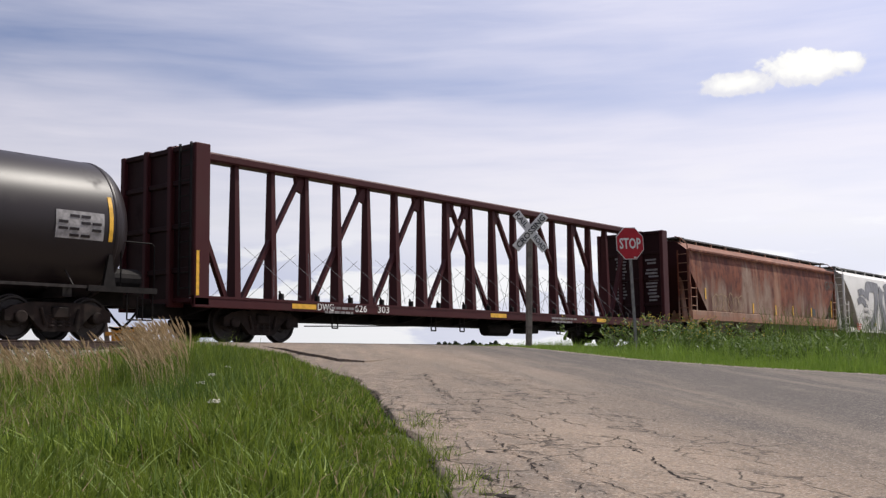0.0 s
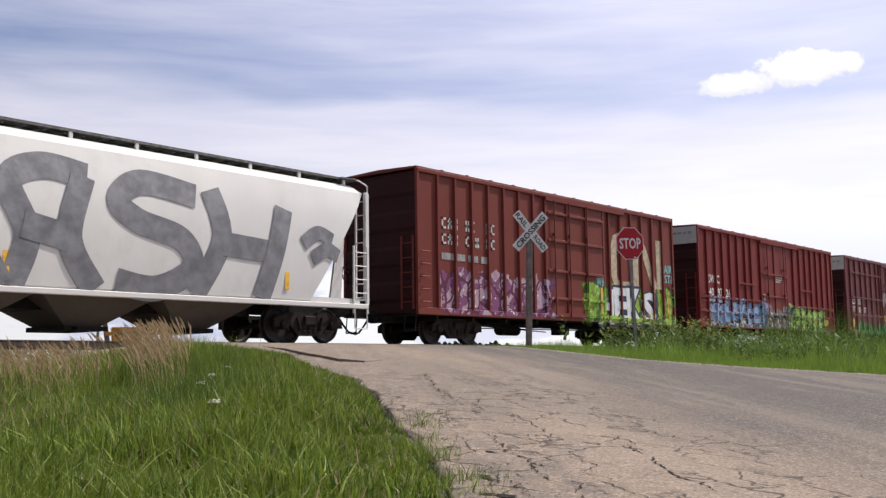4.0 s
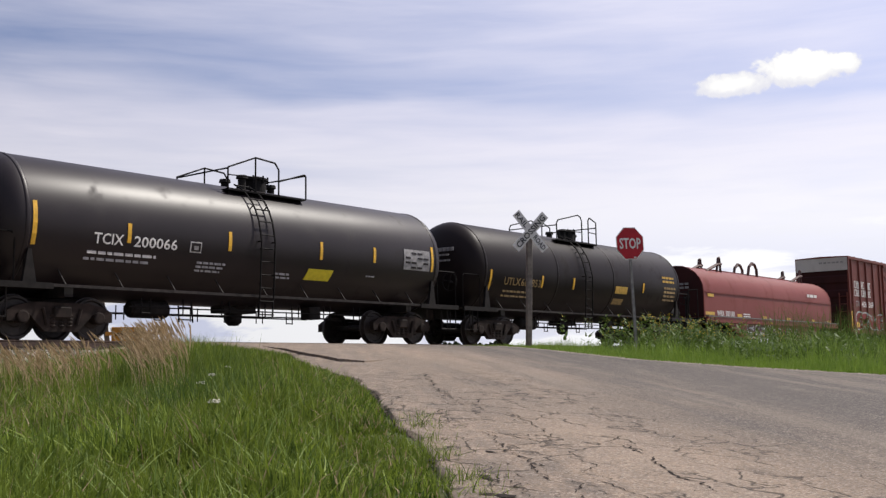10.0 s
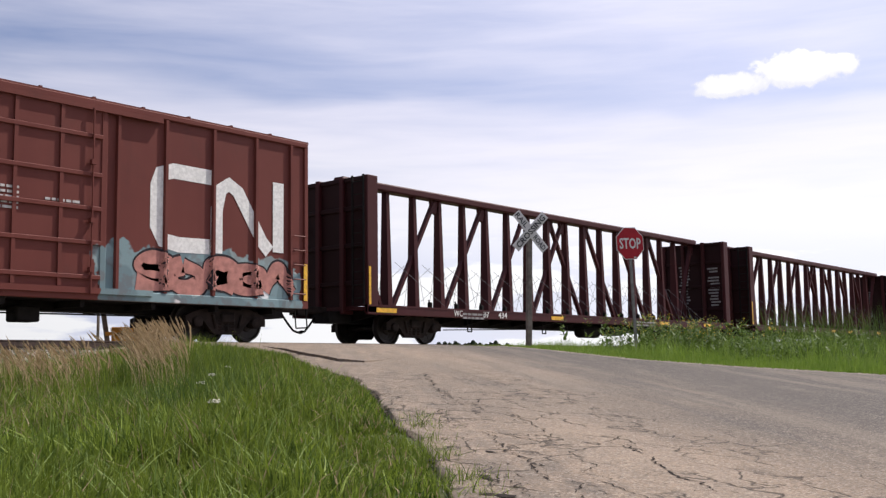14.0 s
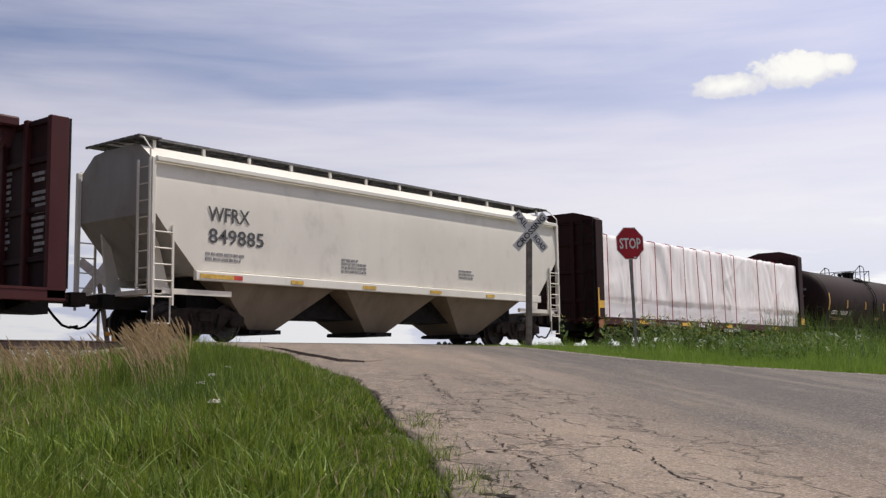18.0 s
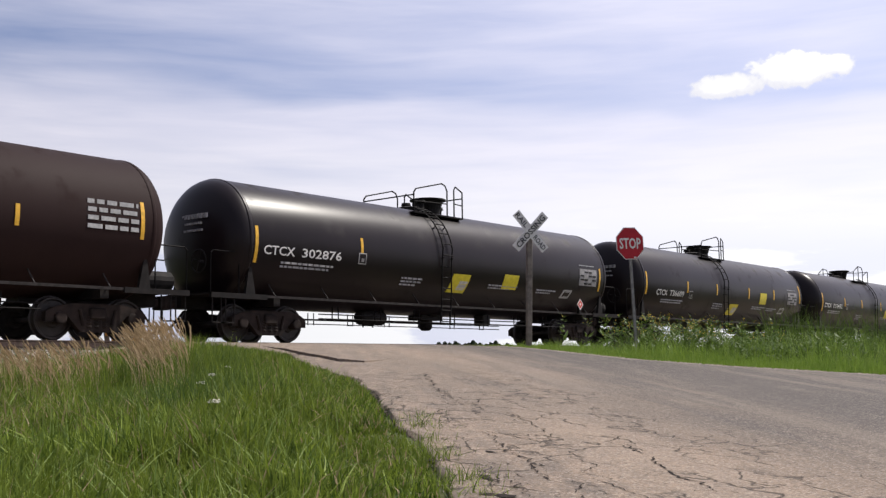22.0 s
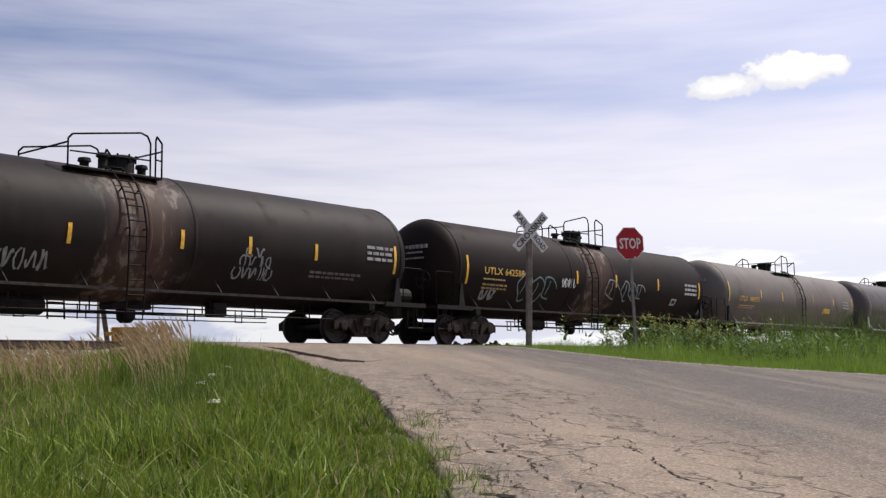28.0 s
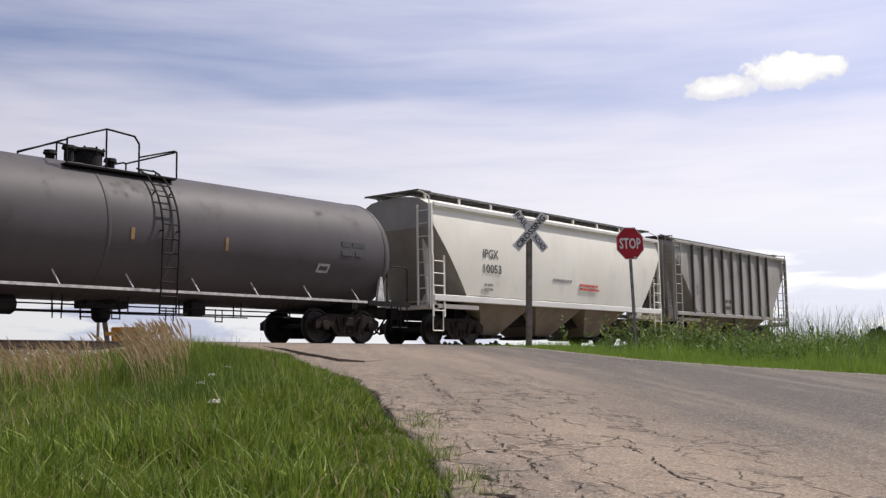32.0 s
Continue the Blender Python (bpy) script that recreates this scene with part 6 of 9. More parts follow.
def wrapped_lumber(parent_s, x0, x1, z0, z1):
    """A long stack in white plastic wrap: creased sheets over lumber, held by straps."""
    mid = parent_s
    c = car("wrapped_lumber_stack", mid, "lumber stack in creased white plastic wrap with red straps", "lumber")
    nx, nz = 260, 34
    rnd = random.Random(4)
    top = [z1 + 0.015 * math.sin(i * 0.35) + 0.012 * math.sin(i * 0.9 + 1) for i in range(nx + 1)]

    straps = (74.12, 75.89, 76.47, 77.65, 78.9, 80.02, 81.15, 82.39, 83.5, 84.72, 87.17, 89.2)

    def depth(x, z):
        # the sheet bellies out between the straps and is drawn in under each
        near = min(abs(x - s) for s in straps)
        h = z1 - z
        lean = 0.55 * math.sin(x * 0.62) + 0.35 * math.sin(x * 1.27 + 1.0)
        a = noise.noise((x * 0.55, z * 0.5, 3.1)) * 0.05 + 0.028 * smooth(near / 0.45)
        b = abs(noise.noise((x * 0.85 + h * lean, h * 0.30, 7.0))) * 0.075
        d = abs(noise.noise((x * 2.1 - h * lean * 1.5, h * 0.55 + x * 0.2, 1.0))) * 0.038 + abs(noise.noise((x * 4.2 + h * lean * 3.0, h * 1.3, 4.0))) * 0.012
        # slack diagonals that start at the straps
        g = (1 - abs(math.sin(x * 1.1 + h * 1.5 + 1.3 * noise.noise((x * 0.4, z * 0.4, 6))))) ** 4 * 0.035 * smooth(noise.noise((x * 0.35, z * 0.3, 11)) * 2 + 0.3)
        # the lower sheet is pulled tight and wrinkles lengthwise
        low = smooth((1.72 - z) / 0.12)
        e = abs(noise.noise((x * 0.5, z * 7.0, 5.0))) * 0.03
        return (a + b + d + g) * (1 - 0.75 * low) + e * low - 0.05
    verts, faces = [], []
    for i in range(nx + 1):
        x = x0 + (x1 - x0) * i / nx
        for j in range(nz + 1):
            z = z0 + (top[i] - z0) * j / nz
            verts.append((x - mid, -1.34 - depth(x, z) + 0.03 * (j == nz), z))
        for j in range(9):
            y = -1.26 + 2.52 * j / 8
            verts.append((x - mid, y, top[i] + 0.02 + 0.03 * noise.noise((x * 1.3, y, 2))))
        for j in range(nz + 1):
            z = top[i] + (z0 - top[i]) * j / nz
            verts.append((x - mid, 1.34 + depth(x, z + 9), z))
    k = 2 * (nz + 1) + 9
    for i in range(nx):
        for j in range(k - 1):
            a = i * k + j
            faces.append((a, a + k, a + k + 1, a + 1))
    faces.append(tuple(range(k)))
    faces.append(tuple(range(nx * k, nx * k + k))[::-1])
    me = bpy.data.meshes.new("plastic_wrap")
    me.from_pydata(verts, [], faces)
    for p in me.polygons:
        p.use_smooth = True
    me.materials.append(M["plastic"])
    link_mesh("plastic_wrap", me, c)
    for x in straps:
        bm = B()
        lean = rnd.uniform(-0.12, 0.12)
        pts = [(x - mid + lean, -1.47, z0 - 0.06), (x - mid + lean * 0.5, -1.445, z0 + 1.2), (x - mid, -1.41, z1 - 0.02), (x - mid, -1.2, z1 + 0.05), (x - mid, 1.2, z1 + 0.05), (x - mid, 1.43, z1), (x - mid, 1.45, z0)]
        for a, b in zip(pts, pts[1:]):
            rod(bm, a, b, 0.016, 4)
        part("strap", bm, M["strap"], c)


def plastic():
    k = Nodes("white_plastic_wrap")
    c = k.mix(k.ramp(k.noise(0.7, detail=4), 0.35, 0.7), (0.87, 0.805, 0.785), (0.92, 0.86, 0.84))
    x, y, z = k.xyz()
    low = k.ramp(k.math("ADD", z, k.math("MULTIPLY", k.noise(1.0, detail=2), 0.4)), 1.70, 1.77, 1.0, 0.0)
    c = k.mix(k.math("MULTIPLY", low, 0.55), c, (0.62, 0.59, 0.60))
    k.bump(k.noise(4, (1, 1, 0.6), 5, 0.55, distort=0.9), 0.16, 0.03)
    return k.done(c, 0.34, 0.0, 0.5)


M["plastic"] = plastic()
M["strap"] = simple("red_strap_webbing", (0.42, 0.06, 0.06), 0.7, 0, 0.3, 10)
bm = B()
box(bm, 76.0 - upm, 88.5 - upm, -0.55, 0.55, 0.40, 0.72, 0.02)
part("deep_sill", bm, M["steel_dark"], up, "black deep centre sill")
wrapped_lumber(upm, 73.75, 92.0, 1.0, 3.92)

tank_car(95.6, 110.8, "brownish-black tank car with white lettering", M["brown_black"], {
    "R": 1.585, "zc": 2.445, "ladder": -0.33, "platform": (-1.4, 0.92), "manway": 0.3, "rails": 0, "double_rail": True,
    "tape": [(95.78, 1.95, 2.80), (98.46, 2.1, 2.52), (101.38, 2.12, 2.54), (104.51, 2.14, 2.56), (107.7, 2.14, 2.56), (110.5, 2.1, 2.9)],
    "text": [("CBTX", 0.22, 96.27, 1.72, "white", 0.88), ("742628", 0.22, 97.46, 1.72, "white", 1.18)],
    "bars": [(96.3, 1.55, (0.4, 0.0), 0.05, "greytext"), (96.8, 1.52, (1.5, 1.4), 0.045, "faint_yellow"), (109.2, 2.8, (1.2, 1.2, 1.2, 1.2), 0.09, "sticker")],
    "boxes": [(98.97, 99.25, 1.74, 1.98)], "plates": [(103.21, 104.06, 1.52, 1.70, "faint_yellow", 0)]})
CT = (
    # start, end, number, ladder, manway, platform, rails, number at, tapes, slanted placard, second placard, table
    (113.5, 129.37, "302876", -0.8, 0.28, (-1.5, 0.72), 1, 113.87, ((113.65, 1.83, 2.7), (117.2, 2.25, 2.7), (129.05, 1.84, 2.63)), (121.0, 121.8, 1.42, 2.0), (123.5, 124.25, 1.66, 2.12), 127.75),
    (132.24, 147.71, "736609", -0.8, 0.11, (-1.7, 0.42), 1, 133.2, ((132.4, 1.9, 2.75), (135.74, 2.1, 2.54), (138.4, 2.12, 2.57), (141.6, 2.1, 2.57), (144.36, 2.15, 2.6), (147.5, 2.1, 2.95)), (139.8, 140.6, 1.27, 1.8), (142.8, 143.5, 1.9, 2.4), 146.0),
    (150.45, 166.17, "732432", 0.56, -0.54, (-1.1, 1.27), 0, 150.86, ((150.6, 1.85, 2.75), (153.87, 2.18, 2.62), (156.57, 2.18, 2.62), (159.85, 2.15, 2.6), (162.6, 2.18, 2.62), (165.95, 1.85, 2.72)), None, (160.6, 161.35, 1.7, 2.15), 164.7),
    (168.76, 184.1, "302729", 0.46, -0.19, (-1.1, 1.13), 2, 169.8, ((168.95, 2.1, 2.95), (172.1, 2.18, 2.58), (174.84, 2.16, 2.6), (178.0, 2.14, 2.6), (180.8, 2.16, 2.6), (183.8, 2.15, 2.9)), None, (179.2, 179.95, 1.92, 2.42), 182.4),
)
for a, b, num, lad, man, plat, rails_kind, tx, tapes, p1, p2, tab in CT:
    tw, tz = (0.84, 1.92) if num == "736609" else (0.99, 2.05)
    plates_ = [(p2[0], p2[1], p2[2], p2[3], "placard_yellow", 0.05), (b - 2.5, b - 2.0, 1.5, 1.8, "sticker", 0.12), (b - 2.43, b - 2.07, 1.55, 1.75, "black_gloss", 0.08)]
    if p1:
        plates_ += [(p1[0], p1[1], p1[2], p1[3], "placard_yellow", 0.12), (p1[0] + 0.36, p1[1] - 0.06, p1[2] + 0.1, p1[2] + 0.38, "offwhite", 0.1)]
    tank_car(a, b, "glossy black tank car with yellow placards and white lettering", M["black_gloss"], {
        "R": 1.555, "zc": 2.405, "ladder": lad, "platform": plat, "manway": man, "rails": rails_kind, "double_rail": True, "pot": True, "tape": tapes,
        "text": [("CTCX", 0.22, tx, tz, "white", tw), (num, 0.22, tx + tw + 0.24, tz, "white", tw * 1.37)], "boxes": [(tx + tw * 3.35 - 0.1, tx + tw * 3.35 + 0.18, tz - 0.03, tz + 0.26)],
        "bars": [(tx + tw * 0.6, tz - 0.17, (1.75, 1.65), 0.05, "greytext"), (tx + 5.0, 1.75, (0.9, 0.9, 0.7), 0.05, "greytext"), (b - 4.0, 1.72, (1.1, 0.8), 0.045, "greytext"), (p2[0] - 0.7, 1.75, (1.5, 1.1), 0.045, "greytext"), (tab, 2.68, (0.95, 0.0), 0.03, "sticker")],
        "plates": plates_, "tables": (tab,)})
M["tilx"] = paint("dusty_black_tank_paint", (0.0105, 0.0078, 0.0074), (0.026, 0.0200, 0.0185), 0.58, 0.4, (0.034, 0.025, 0.022), 0.5, 0.10, seed=15, spill=-0.4)
M["utlx_brown"] = paint("brown_black_spilt_tank_paint", (0.0125, 0.0082, 0.0078), (0.0205, 0.0138, 0.0128), 0.62, 0.3, (0.032, 0.022, 0.019), 0.4, 0.08, seed=17, spill=-0.2)
til, tim, tih = tank_car(186.95, 202.45, "dusty black tank car with rust spills and spray paint", M["tilx"], {
    "R": 1.465, "zc": 2.325, "ladder": -0.7, "platform": (-2.0, 0.3), "manway": -0.1, "rails": 1, "double_rail": True, "bands": (-0.3, 0.9),
    "tape": [(187.1, 1.8, 2.6), (190.2, 1.9, 2.3), (192.5, 1.9, 2.32), (195.23, 2.0, 2.42), (197.15, 2.02, 2.43), (199.27, 2.02, 2.43), (202.2, 1.85, 2.6)],
    "text": [("TILX", 0.24, 187.95, 2.05, "offwhite", 0.7), ("250500", 0.24, 188.75, 2.05, "offwhite", 1.1)],
    "bars": [(188.0, 1.86, (1.7,), 0.05, "greytext"), (201.1, 2.5, (1.0, 1.0, 1.0), 0.08, "greytext"), (199.15, 1.72, (1.8, 1.6), 0.06, "hopper_dark")],
    "boxes": [(190.45, 190.72, 2.0, 2.25)], "plates": []})
utb, utm, uth = tank_car(205.07, 220.85, "dark brown-black tank car with yellow lettering and spray paint", M["utlx_brown"], {
    "R": 1.45, "zc": 2.31, "ladder": -0.65, "platform": (-1.6, 0.95), "manway": 0.4, "rails": 1, "bands": (-1.9, 0.9), "bracket_mat": M["steel_dark"],
    "tape": [(205.4, 1.75, 2.6), (208.57, 2.06, 2.48), (211.4, 2.06, 2.49), (213.98, 2.06, 2.50), (217.1, 2.09, 2.52), (220.55, 1.9, 2.55)],
    "text": [("UTLX", 0.21, 206.22, 2.10, "yellow_text", 0.92), ("642588", 0.21, 207.26, 2.10, "yellow_text", 1.01)],
    "bars": [(206.2, 1.95, (1.1, 0.0), 0.05, "faint_yellow"), (206.2, 1.78, (1.25, 1.25), 0.06, "faint_yellow"), (219.3, 2.4, (1.0, 1.0, 1.0), 0.09, "sticker")],
    "plates": [(218.26, 218.66, 1.55, 1.82, "sticker", 0.08), (218.33, 218.6, 1.6, 1.77, "utlx_brown", 0.05)]})
tank_car(223.37, 239.05, "weathered grey tank car with faded yellow lettering", M["grey_tank"], {
    "R": 1.45, "zc": 2.31, "ladder": 0.36, "platform": (-1.5, 0.87), "manway": -0.4, "rails": 0, "rail_mat": M["steel_dark"], "bands": (-0.2, 0.9), "sill_mat": M["sill_grey"],
    "tape": [(223.45, 1.94, 2.78), (226.77, 2.19, 2.56), (229.25, 2.15, 2.58), (233.12, 2.22, 2.6), (236.0, 2.15, 2.5), (238.85, 1.95, 2.6)], "tape_mat": M["yellow_text"],
    "text": [("UTLX", 0.22, 224.45, 2.0, "yellow_text", 0.87), ("648933", 0.22, 225.55, 2.0, "yellow_text", 1.02)],
    "bars": [(224.5, 1.8, (1.6, 1.5), 0.05, "faint_yellow"), (237.4, 2.4, (0.9, 0.9, 0.9), 0.08, "greytext")], "plates": [(234.6, 235.6, 1.72, 1.98, "yellow_text", 0)]})
tank_car(241.62, 257.05, "blue-grey tank car with faint yellow lettering", M["grey_tank_b"], {
    "R": 1.488, "zc": 2.348, "ladder": 0.75, "platform": (-1.4, 1.3), "manway": -0.3, "rails": 0, "rail_mat": M["steel_dark"], "bands": (-0.7, 0.9), "sill_mat": M["offwhite"], "bracket_mat": M["offwhite"], "fittings": False,
    "tape": [(241.9, 1.9, 2.65), (245.9, 2.1, 2.5), (249.2, 2.1, 2.35), (251.7, 2.05, 2.35)], "tape_mat": M["faint_yellow"],
    "text": [("UTLX", 0.22, 243.0, 2.05, "ghost_yellow", 0.9), ("212151", 0.22, 244.1, 2.05, "ghost_yellow", 1.05)],
    "bars": [(243.0, 1.85, (1.6, 1.4), 0.06, "ghost_yellow"), (255.4, 2.5, (0.9, 0.8), 0.12, "dark_text")], "plates": [(254.6, 255.0, 1.72, 1.95, "sticker", 0.05), (254.66, 254.94, 1.77, 1.9, "grey_tank_b", 0.03)]})
M["ipgx"] = M["hopper_cream"]
hopper(258.95, 272.45, "cream-white covered hopper car with curved sides", M["ipgx"], {
    "eave": 3.95, "ridge": 4.25, "sill": 1.34, "sill_h": 0.14, "bow": 0.11, "bays": 3, "slope": 1.5, "slope_top": 3.3, "end_mat": M["hopper_dust_shade"], "bay_mat": M["hopper_bay"], "sill_mat": M["hopper_white"], "brackets": 9, "eave_mat": M["hopper_white"], "frame_mat": M["hopper_grey"],
    "text": [("IPGX", 0.27, 261.25, 2.55, "dark_text", 0.75), ("10053", 0.27, 261.25, 2.1, "dark_text", 0.9)],
    "bars": [(265.0, 2.1, (1.1,), 0.07, "greytext"), (266.6, 2.0, (1.2, 1.2), 0.07, "red_tape"), (261.3, 1.75, (0.4, 0.4), 0.07, "greytext")],
    "plates": [(262.9, 262.98, 1.45, 1.85, "dark_text"), (265.9, 265.98, 1.45, 1.85, "dark_text"), (268.5, 268.58, 1.45, 1.85, "dark_text")], "yplate": -1.49})
hopper(273.65, 285.0, "dusty grey ribbed covered hopper, last of the train", M["hopper_dust_shade"], {
    "eave": 4.1, "ridge": 4.26, "sill": 1.32, "sill_h": 0.1, "bays": 2, "slope": 1.9, "slope_top": 3.6, "bay_mat": M["hopper_dark"], "brackets": 7, "walk_up": 0.06, "ladder_top": 4.1,
    "ribs": [275.2 + i * 0.93 for i in range(9)], "rib_mat": M["hopper_dark"], "bars": [(275.6, 2.4, (0.5, 0.5), 0.12, "greytext"), (278.2, 1.9, (0.6, 0.5), 0.14, "hopper_dark")]})

# ---- lettering and spray paint on single cars ----
YP = -1.396


def blocks(parent, s_mid, items, z0, z1, material, y=YP, round_tank=None, name="company_mark", label=""):
    """A company's name as plain upright blocks of its letters' size."""
    for x0, x1, n in items:
        w = (x1 - x0) / n
        for i in range(n):
            a, b, t = x0 - s_mid + i * w + 0.02, x0 - s_mid + (i + 0.82) * w, 0.065
            bm = B()
            up_l, up_r, top, half = (a, a + t, z0, z1), (b - t, b, z0, z1), (a, b, z1 - t, z1), (a, b, (z0 + z1) / 2 - t / 2, (z0 + z1) / 2 + t / 2)
            for p, q, r, s in ((up_l, top, (a, b, z0, z0 + t)), (up_l, up_r, top, half), (up_l, up_r, half))[(i + n) % 3]:
                box(bm, p, q, y - 0.004, y + 0.004, r, s)
            part(name, bm, material, parent, label)


for txt, x, z, w in (("DW", -110.9, 2.63, 0.55), ("C", -110.12, 2.63, 0.26), ("40", -110.88, 2.09, 0.46), ("97", -110.05, 2.09, 0.42), ("26", -109.27, 2.09, 0.46)):
    lettering(txt, 0.35, x - dwm, z, dw, M["white"], YP, w)
bars(-103.95 - dwm, 3.32, (0.7, 0.75, 0.7, 0.5), 0.06, 0.04, dw, M["offwhite"], -1.458)
bars(-110.9 - dwm, 1.93, (0.55, 0.0), 0.12, 0.05, dw, M["white_spray"], YP)
bars(-110.0 - dwm, 1.9, (0.6, 0.0), 0.12, 0.05, dw, M["white_spray"], YP)
bars(-108.0 - dwm, 1.08, (1.6,), 0.12, 0.05, dw, M["white_spray"], YP)
scrawl(dw, -105.5 - dwm, -105.0 - dwm, 2.1, 2.4, 3, 0.03, M["white_spray"], -1.462, 71, "spray_paint", "white paint marks by the door")
plate(-97.7 - dwm, -97.1 - dwm, 1.12, 1.42, dw, M["yellow_text"], YP, None, "reflector_strip")
for x0, x1 in ((-105.1, -104.4), (-99.1, -98.4)):
    plate(x0 - dwm, x1 - dwm, 1.25, 1.38, dw, M["yellow_text"], YP, None, "reflector_strip")
for txt, x, z, w in (("CO", -93.3, 2.38, 0.46), ("ER", -92.35, 2.40, 0.42), ("17", -93.25, 1.97, 0.32), ("33", -92.36, 1.96, 0.4), ("57", -91.47, 1.96, 0.4)):
    lettering(txt, 0.29, x - com, z, co, M["white"], YP, w)
bars(-86.1 - com, 4.1, (0.8, 0.85, 0.8, 0.6), 0.07, 0.05, co, M["offwhite"], -1.458)
for x0, x1, z0, z1 in ((-93.35, -93.15, 1.1, 1.6), (-94.1, -93.65, 0.92, 1.1), (-88.15, -87.95, 1.4, 1.9), (-85.1, -84.95, 1.4, 1.9), (-79.9, -79.6, 1.15, 1.6)):
    plate(x0 - com, x1 - com, z0, z1, co, M["yellow_text"], YP if x0 < -89 or x0 > -84 else -1.458, None, "reflector_strip")
scrawl(co, -88.4 - com, -87.6 - com, 2.4, 3.3, 3, 0.04, M["white_spray"], -1.462, 72)
scrawl(co, -86.6 - com, -85.6 - com, 1.9, 2.5, 3, 0.04, M["white_spray"], -1.462, 73)
# faded company name and white letters on the brown boxcar
blocks(gt, gtm, ((-10.5, -9.7, 3), (-9.36, -8.8, 2), (-8.24, -7.75, 2)), 3.26, 3.66, M["white"])
blocks(gt, gtm, ((-10.5, -9.7, 3), (-9.36, -8.6, 3), (-8.24, -7.75, 2)), 2.83, 3.2, M["white"])
for txt, x, w, mk in (("GTW", -10.33, 0.62, "greytext"), ("406", -9.36, 0.78, "white"), ("369", -8.24, 0.82, "white")):
    lettering(txt, 0.33, x - gtm, 2.26, gt, M[mk], YP, w)
for x0, x1, z0, z1 in ((-11.33, -11.17, 1.05, 2.0), (-10.4, -9.95, 1.15, 1.42), (4.0, 4.12, 1.0, 1.9), (-4.0, -3.5, 0.86, 0.96)):
    plate(x0 - gtm, x1 - gtm, z0, z1, gt, M["yellow"], -1.452 if x0 < -11 or x0 > 3.9 else YP, None, "reflector_strip")
for x, z, n in ((-5.2, 2.9, 2), (-4.2, 2.9, 5), (-2.9, 2.75, 2), (-4.6, 2.2, 4)):
    bars(x - gtm, z, tuple(0.75 for _ in range(n)), 0.05, 0.05, gt, M["offwhite"], -1.458)


def band_mark(parent, mid, x0, x1, z0, z1, width, material, label):
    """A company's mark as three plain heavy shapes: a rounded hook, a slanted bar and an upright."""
    w, h = x1 - x0, z1 - z0

    def P(a, b):
        return (x0 - mid + a * w, z0 + b * h)
    hook = [P(0.44, 0.93), P(0.16, 0.94), P(0.07, 0.88), P(0.05, 0.75), P(0.05, 0.25), P(0.09, 0.1), P(0.2, 0.06), P(0.42, 0.07)]
    for k, pts in enumerate((hook, [P(0.47, 0.0), P(0.47, 0.55), P(0.50, 0.80), P(0.56, 0.88), P(0.63, 0.80), P(0.82, 0.2), P(0.88, 0.08)], [P(0.95, 0.08), P(0.95, 0.55), P(0.95, 1.0)])):
        bm = B()
        ribbon(bm, pts, width, YP - 0.004 * k)
        part("company_mark", bm, material, parent, label)


M["cream_mark"] = simple("faded_cream_paint", (0.42, 0.33, 0.23), 0.65, 0, 0.3, 6)
band_mark(gt, gtm, -0.45, 3.4, 1.98, 3.82, 0.34, M["white"], "bold white company mark")
band_mark(b1, b1m, -118.7, -115.0, 1.98, 4.0, 0.40, M["cream_mark"], "faded cream company mark")
blocks(b1, b1m, ((-128.2, -127.4, 3), (-127.1, -126.6, 2), (-126.1, -125.6, 2)), 3.3, 3.62, M["offwhite"])
blocks(b1, b1m, ((-128.2, -127.4, 3), (-127.1, -126.4, 3), (-126.1, -125.6, 2)), 2.85, 3.15, M["offwhite"])
bars(-128.2 - b1m, 2.5, (2.2,), 0.2, 0.05, b1, M["greytext"], YP)
M["cyan_spray"] = simple("pale_cyan_spray_paint", (0.22, 0.45, 0.46), 0.6, 0, 0.2, 6)
for txt, x, z, w in (("AIR", -114.78, 2.78, 0.66), ("ST6", -114.75, 2.40, 0.68), ("WB", -119.86, 2.05, 0.5)):
    lettering(txt, 0.32, x - b1m, z, b1, M["cyan_spray"], -1.402 if x > -119 else -1.462, w, name="sprayed_letter", bold=0.03)
lettering("PAGE 18 PEACE", 0.14, -108.6 - dwm, 0.9, dw, M["white_spray"], YP - 0.004, 1.9, name="sprayed_letter")
# outlined forms on the brown car: red on bare paint, rose on a teal cloud
for nm, col in (("rose_spray", (0.42, 0.19, 0.16)), ("dark_red_spray", (0.20, 0.028, 0.035)), ("pale_teal_spray", (0.42, 0.52, 0.50)), ("black_spray", (0.025, 0.018, 0.022)), ("rust_spray", (0.30, 0.12, 0.05)), ("sky_spray", (0.20, 0.33, 0.50)), ("lilac_spray", (0.38, 0.34, 0.48)), ("lime_spray", (0.34, 0.52, 0.13))):
    M[nm] = simple(nm + "_paint", col, 0.6, 0, 0.25, 5, 0.2)
gt_ribs = (-10.9, -9.67, -8.5, -7.3, -6.15, -1.25, -0.05, 1.25, 2.5, 3.6)
sprayed_piece(gt, gtm, -10.35, -6.0, 0.92, 2.02, (0, 1, 3, 5, 2), (("pale_teal_spray", 1.0), ("dark_red_spray", 0.72)), -1.39, gt_ribs, 0.46, 5)
sprayed_piece(gt, gtm, -0.75, 3.7, 0.90, 1.92, (0, 4, 1, 2, 3), (("black_spray", 1.0), ("rose_spray", 0.8)), -1.39, gt_ribs, 0.44, 6)
dw_ribs = (-111.05, -110.25, -109.55, -108.8, -108.05, -107.25, -106.6, -101.7, -100.9, -100.13, -99.38, -98.64, -97.89, -97.11)
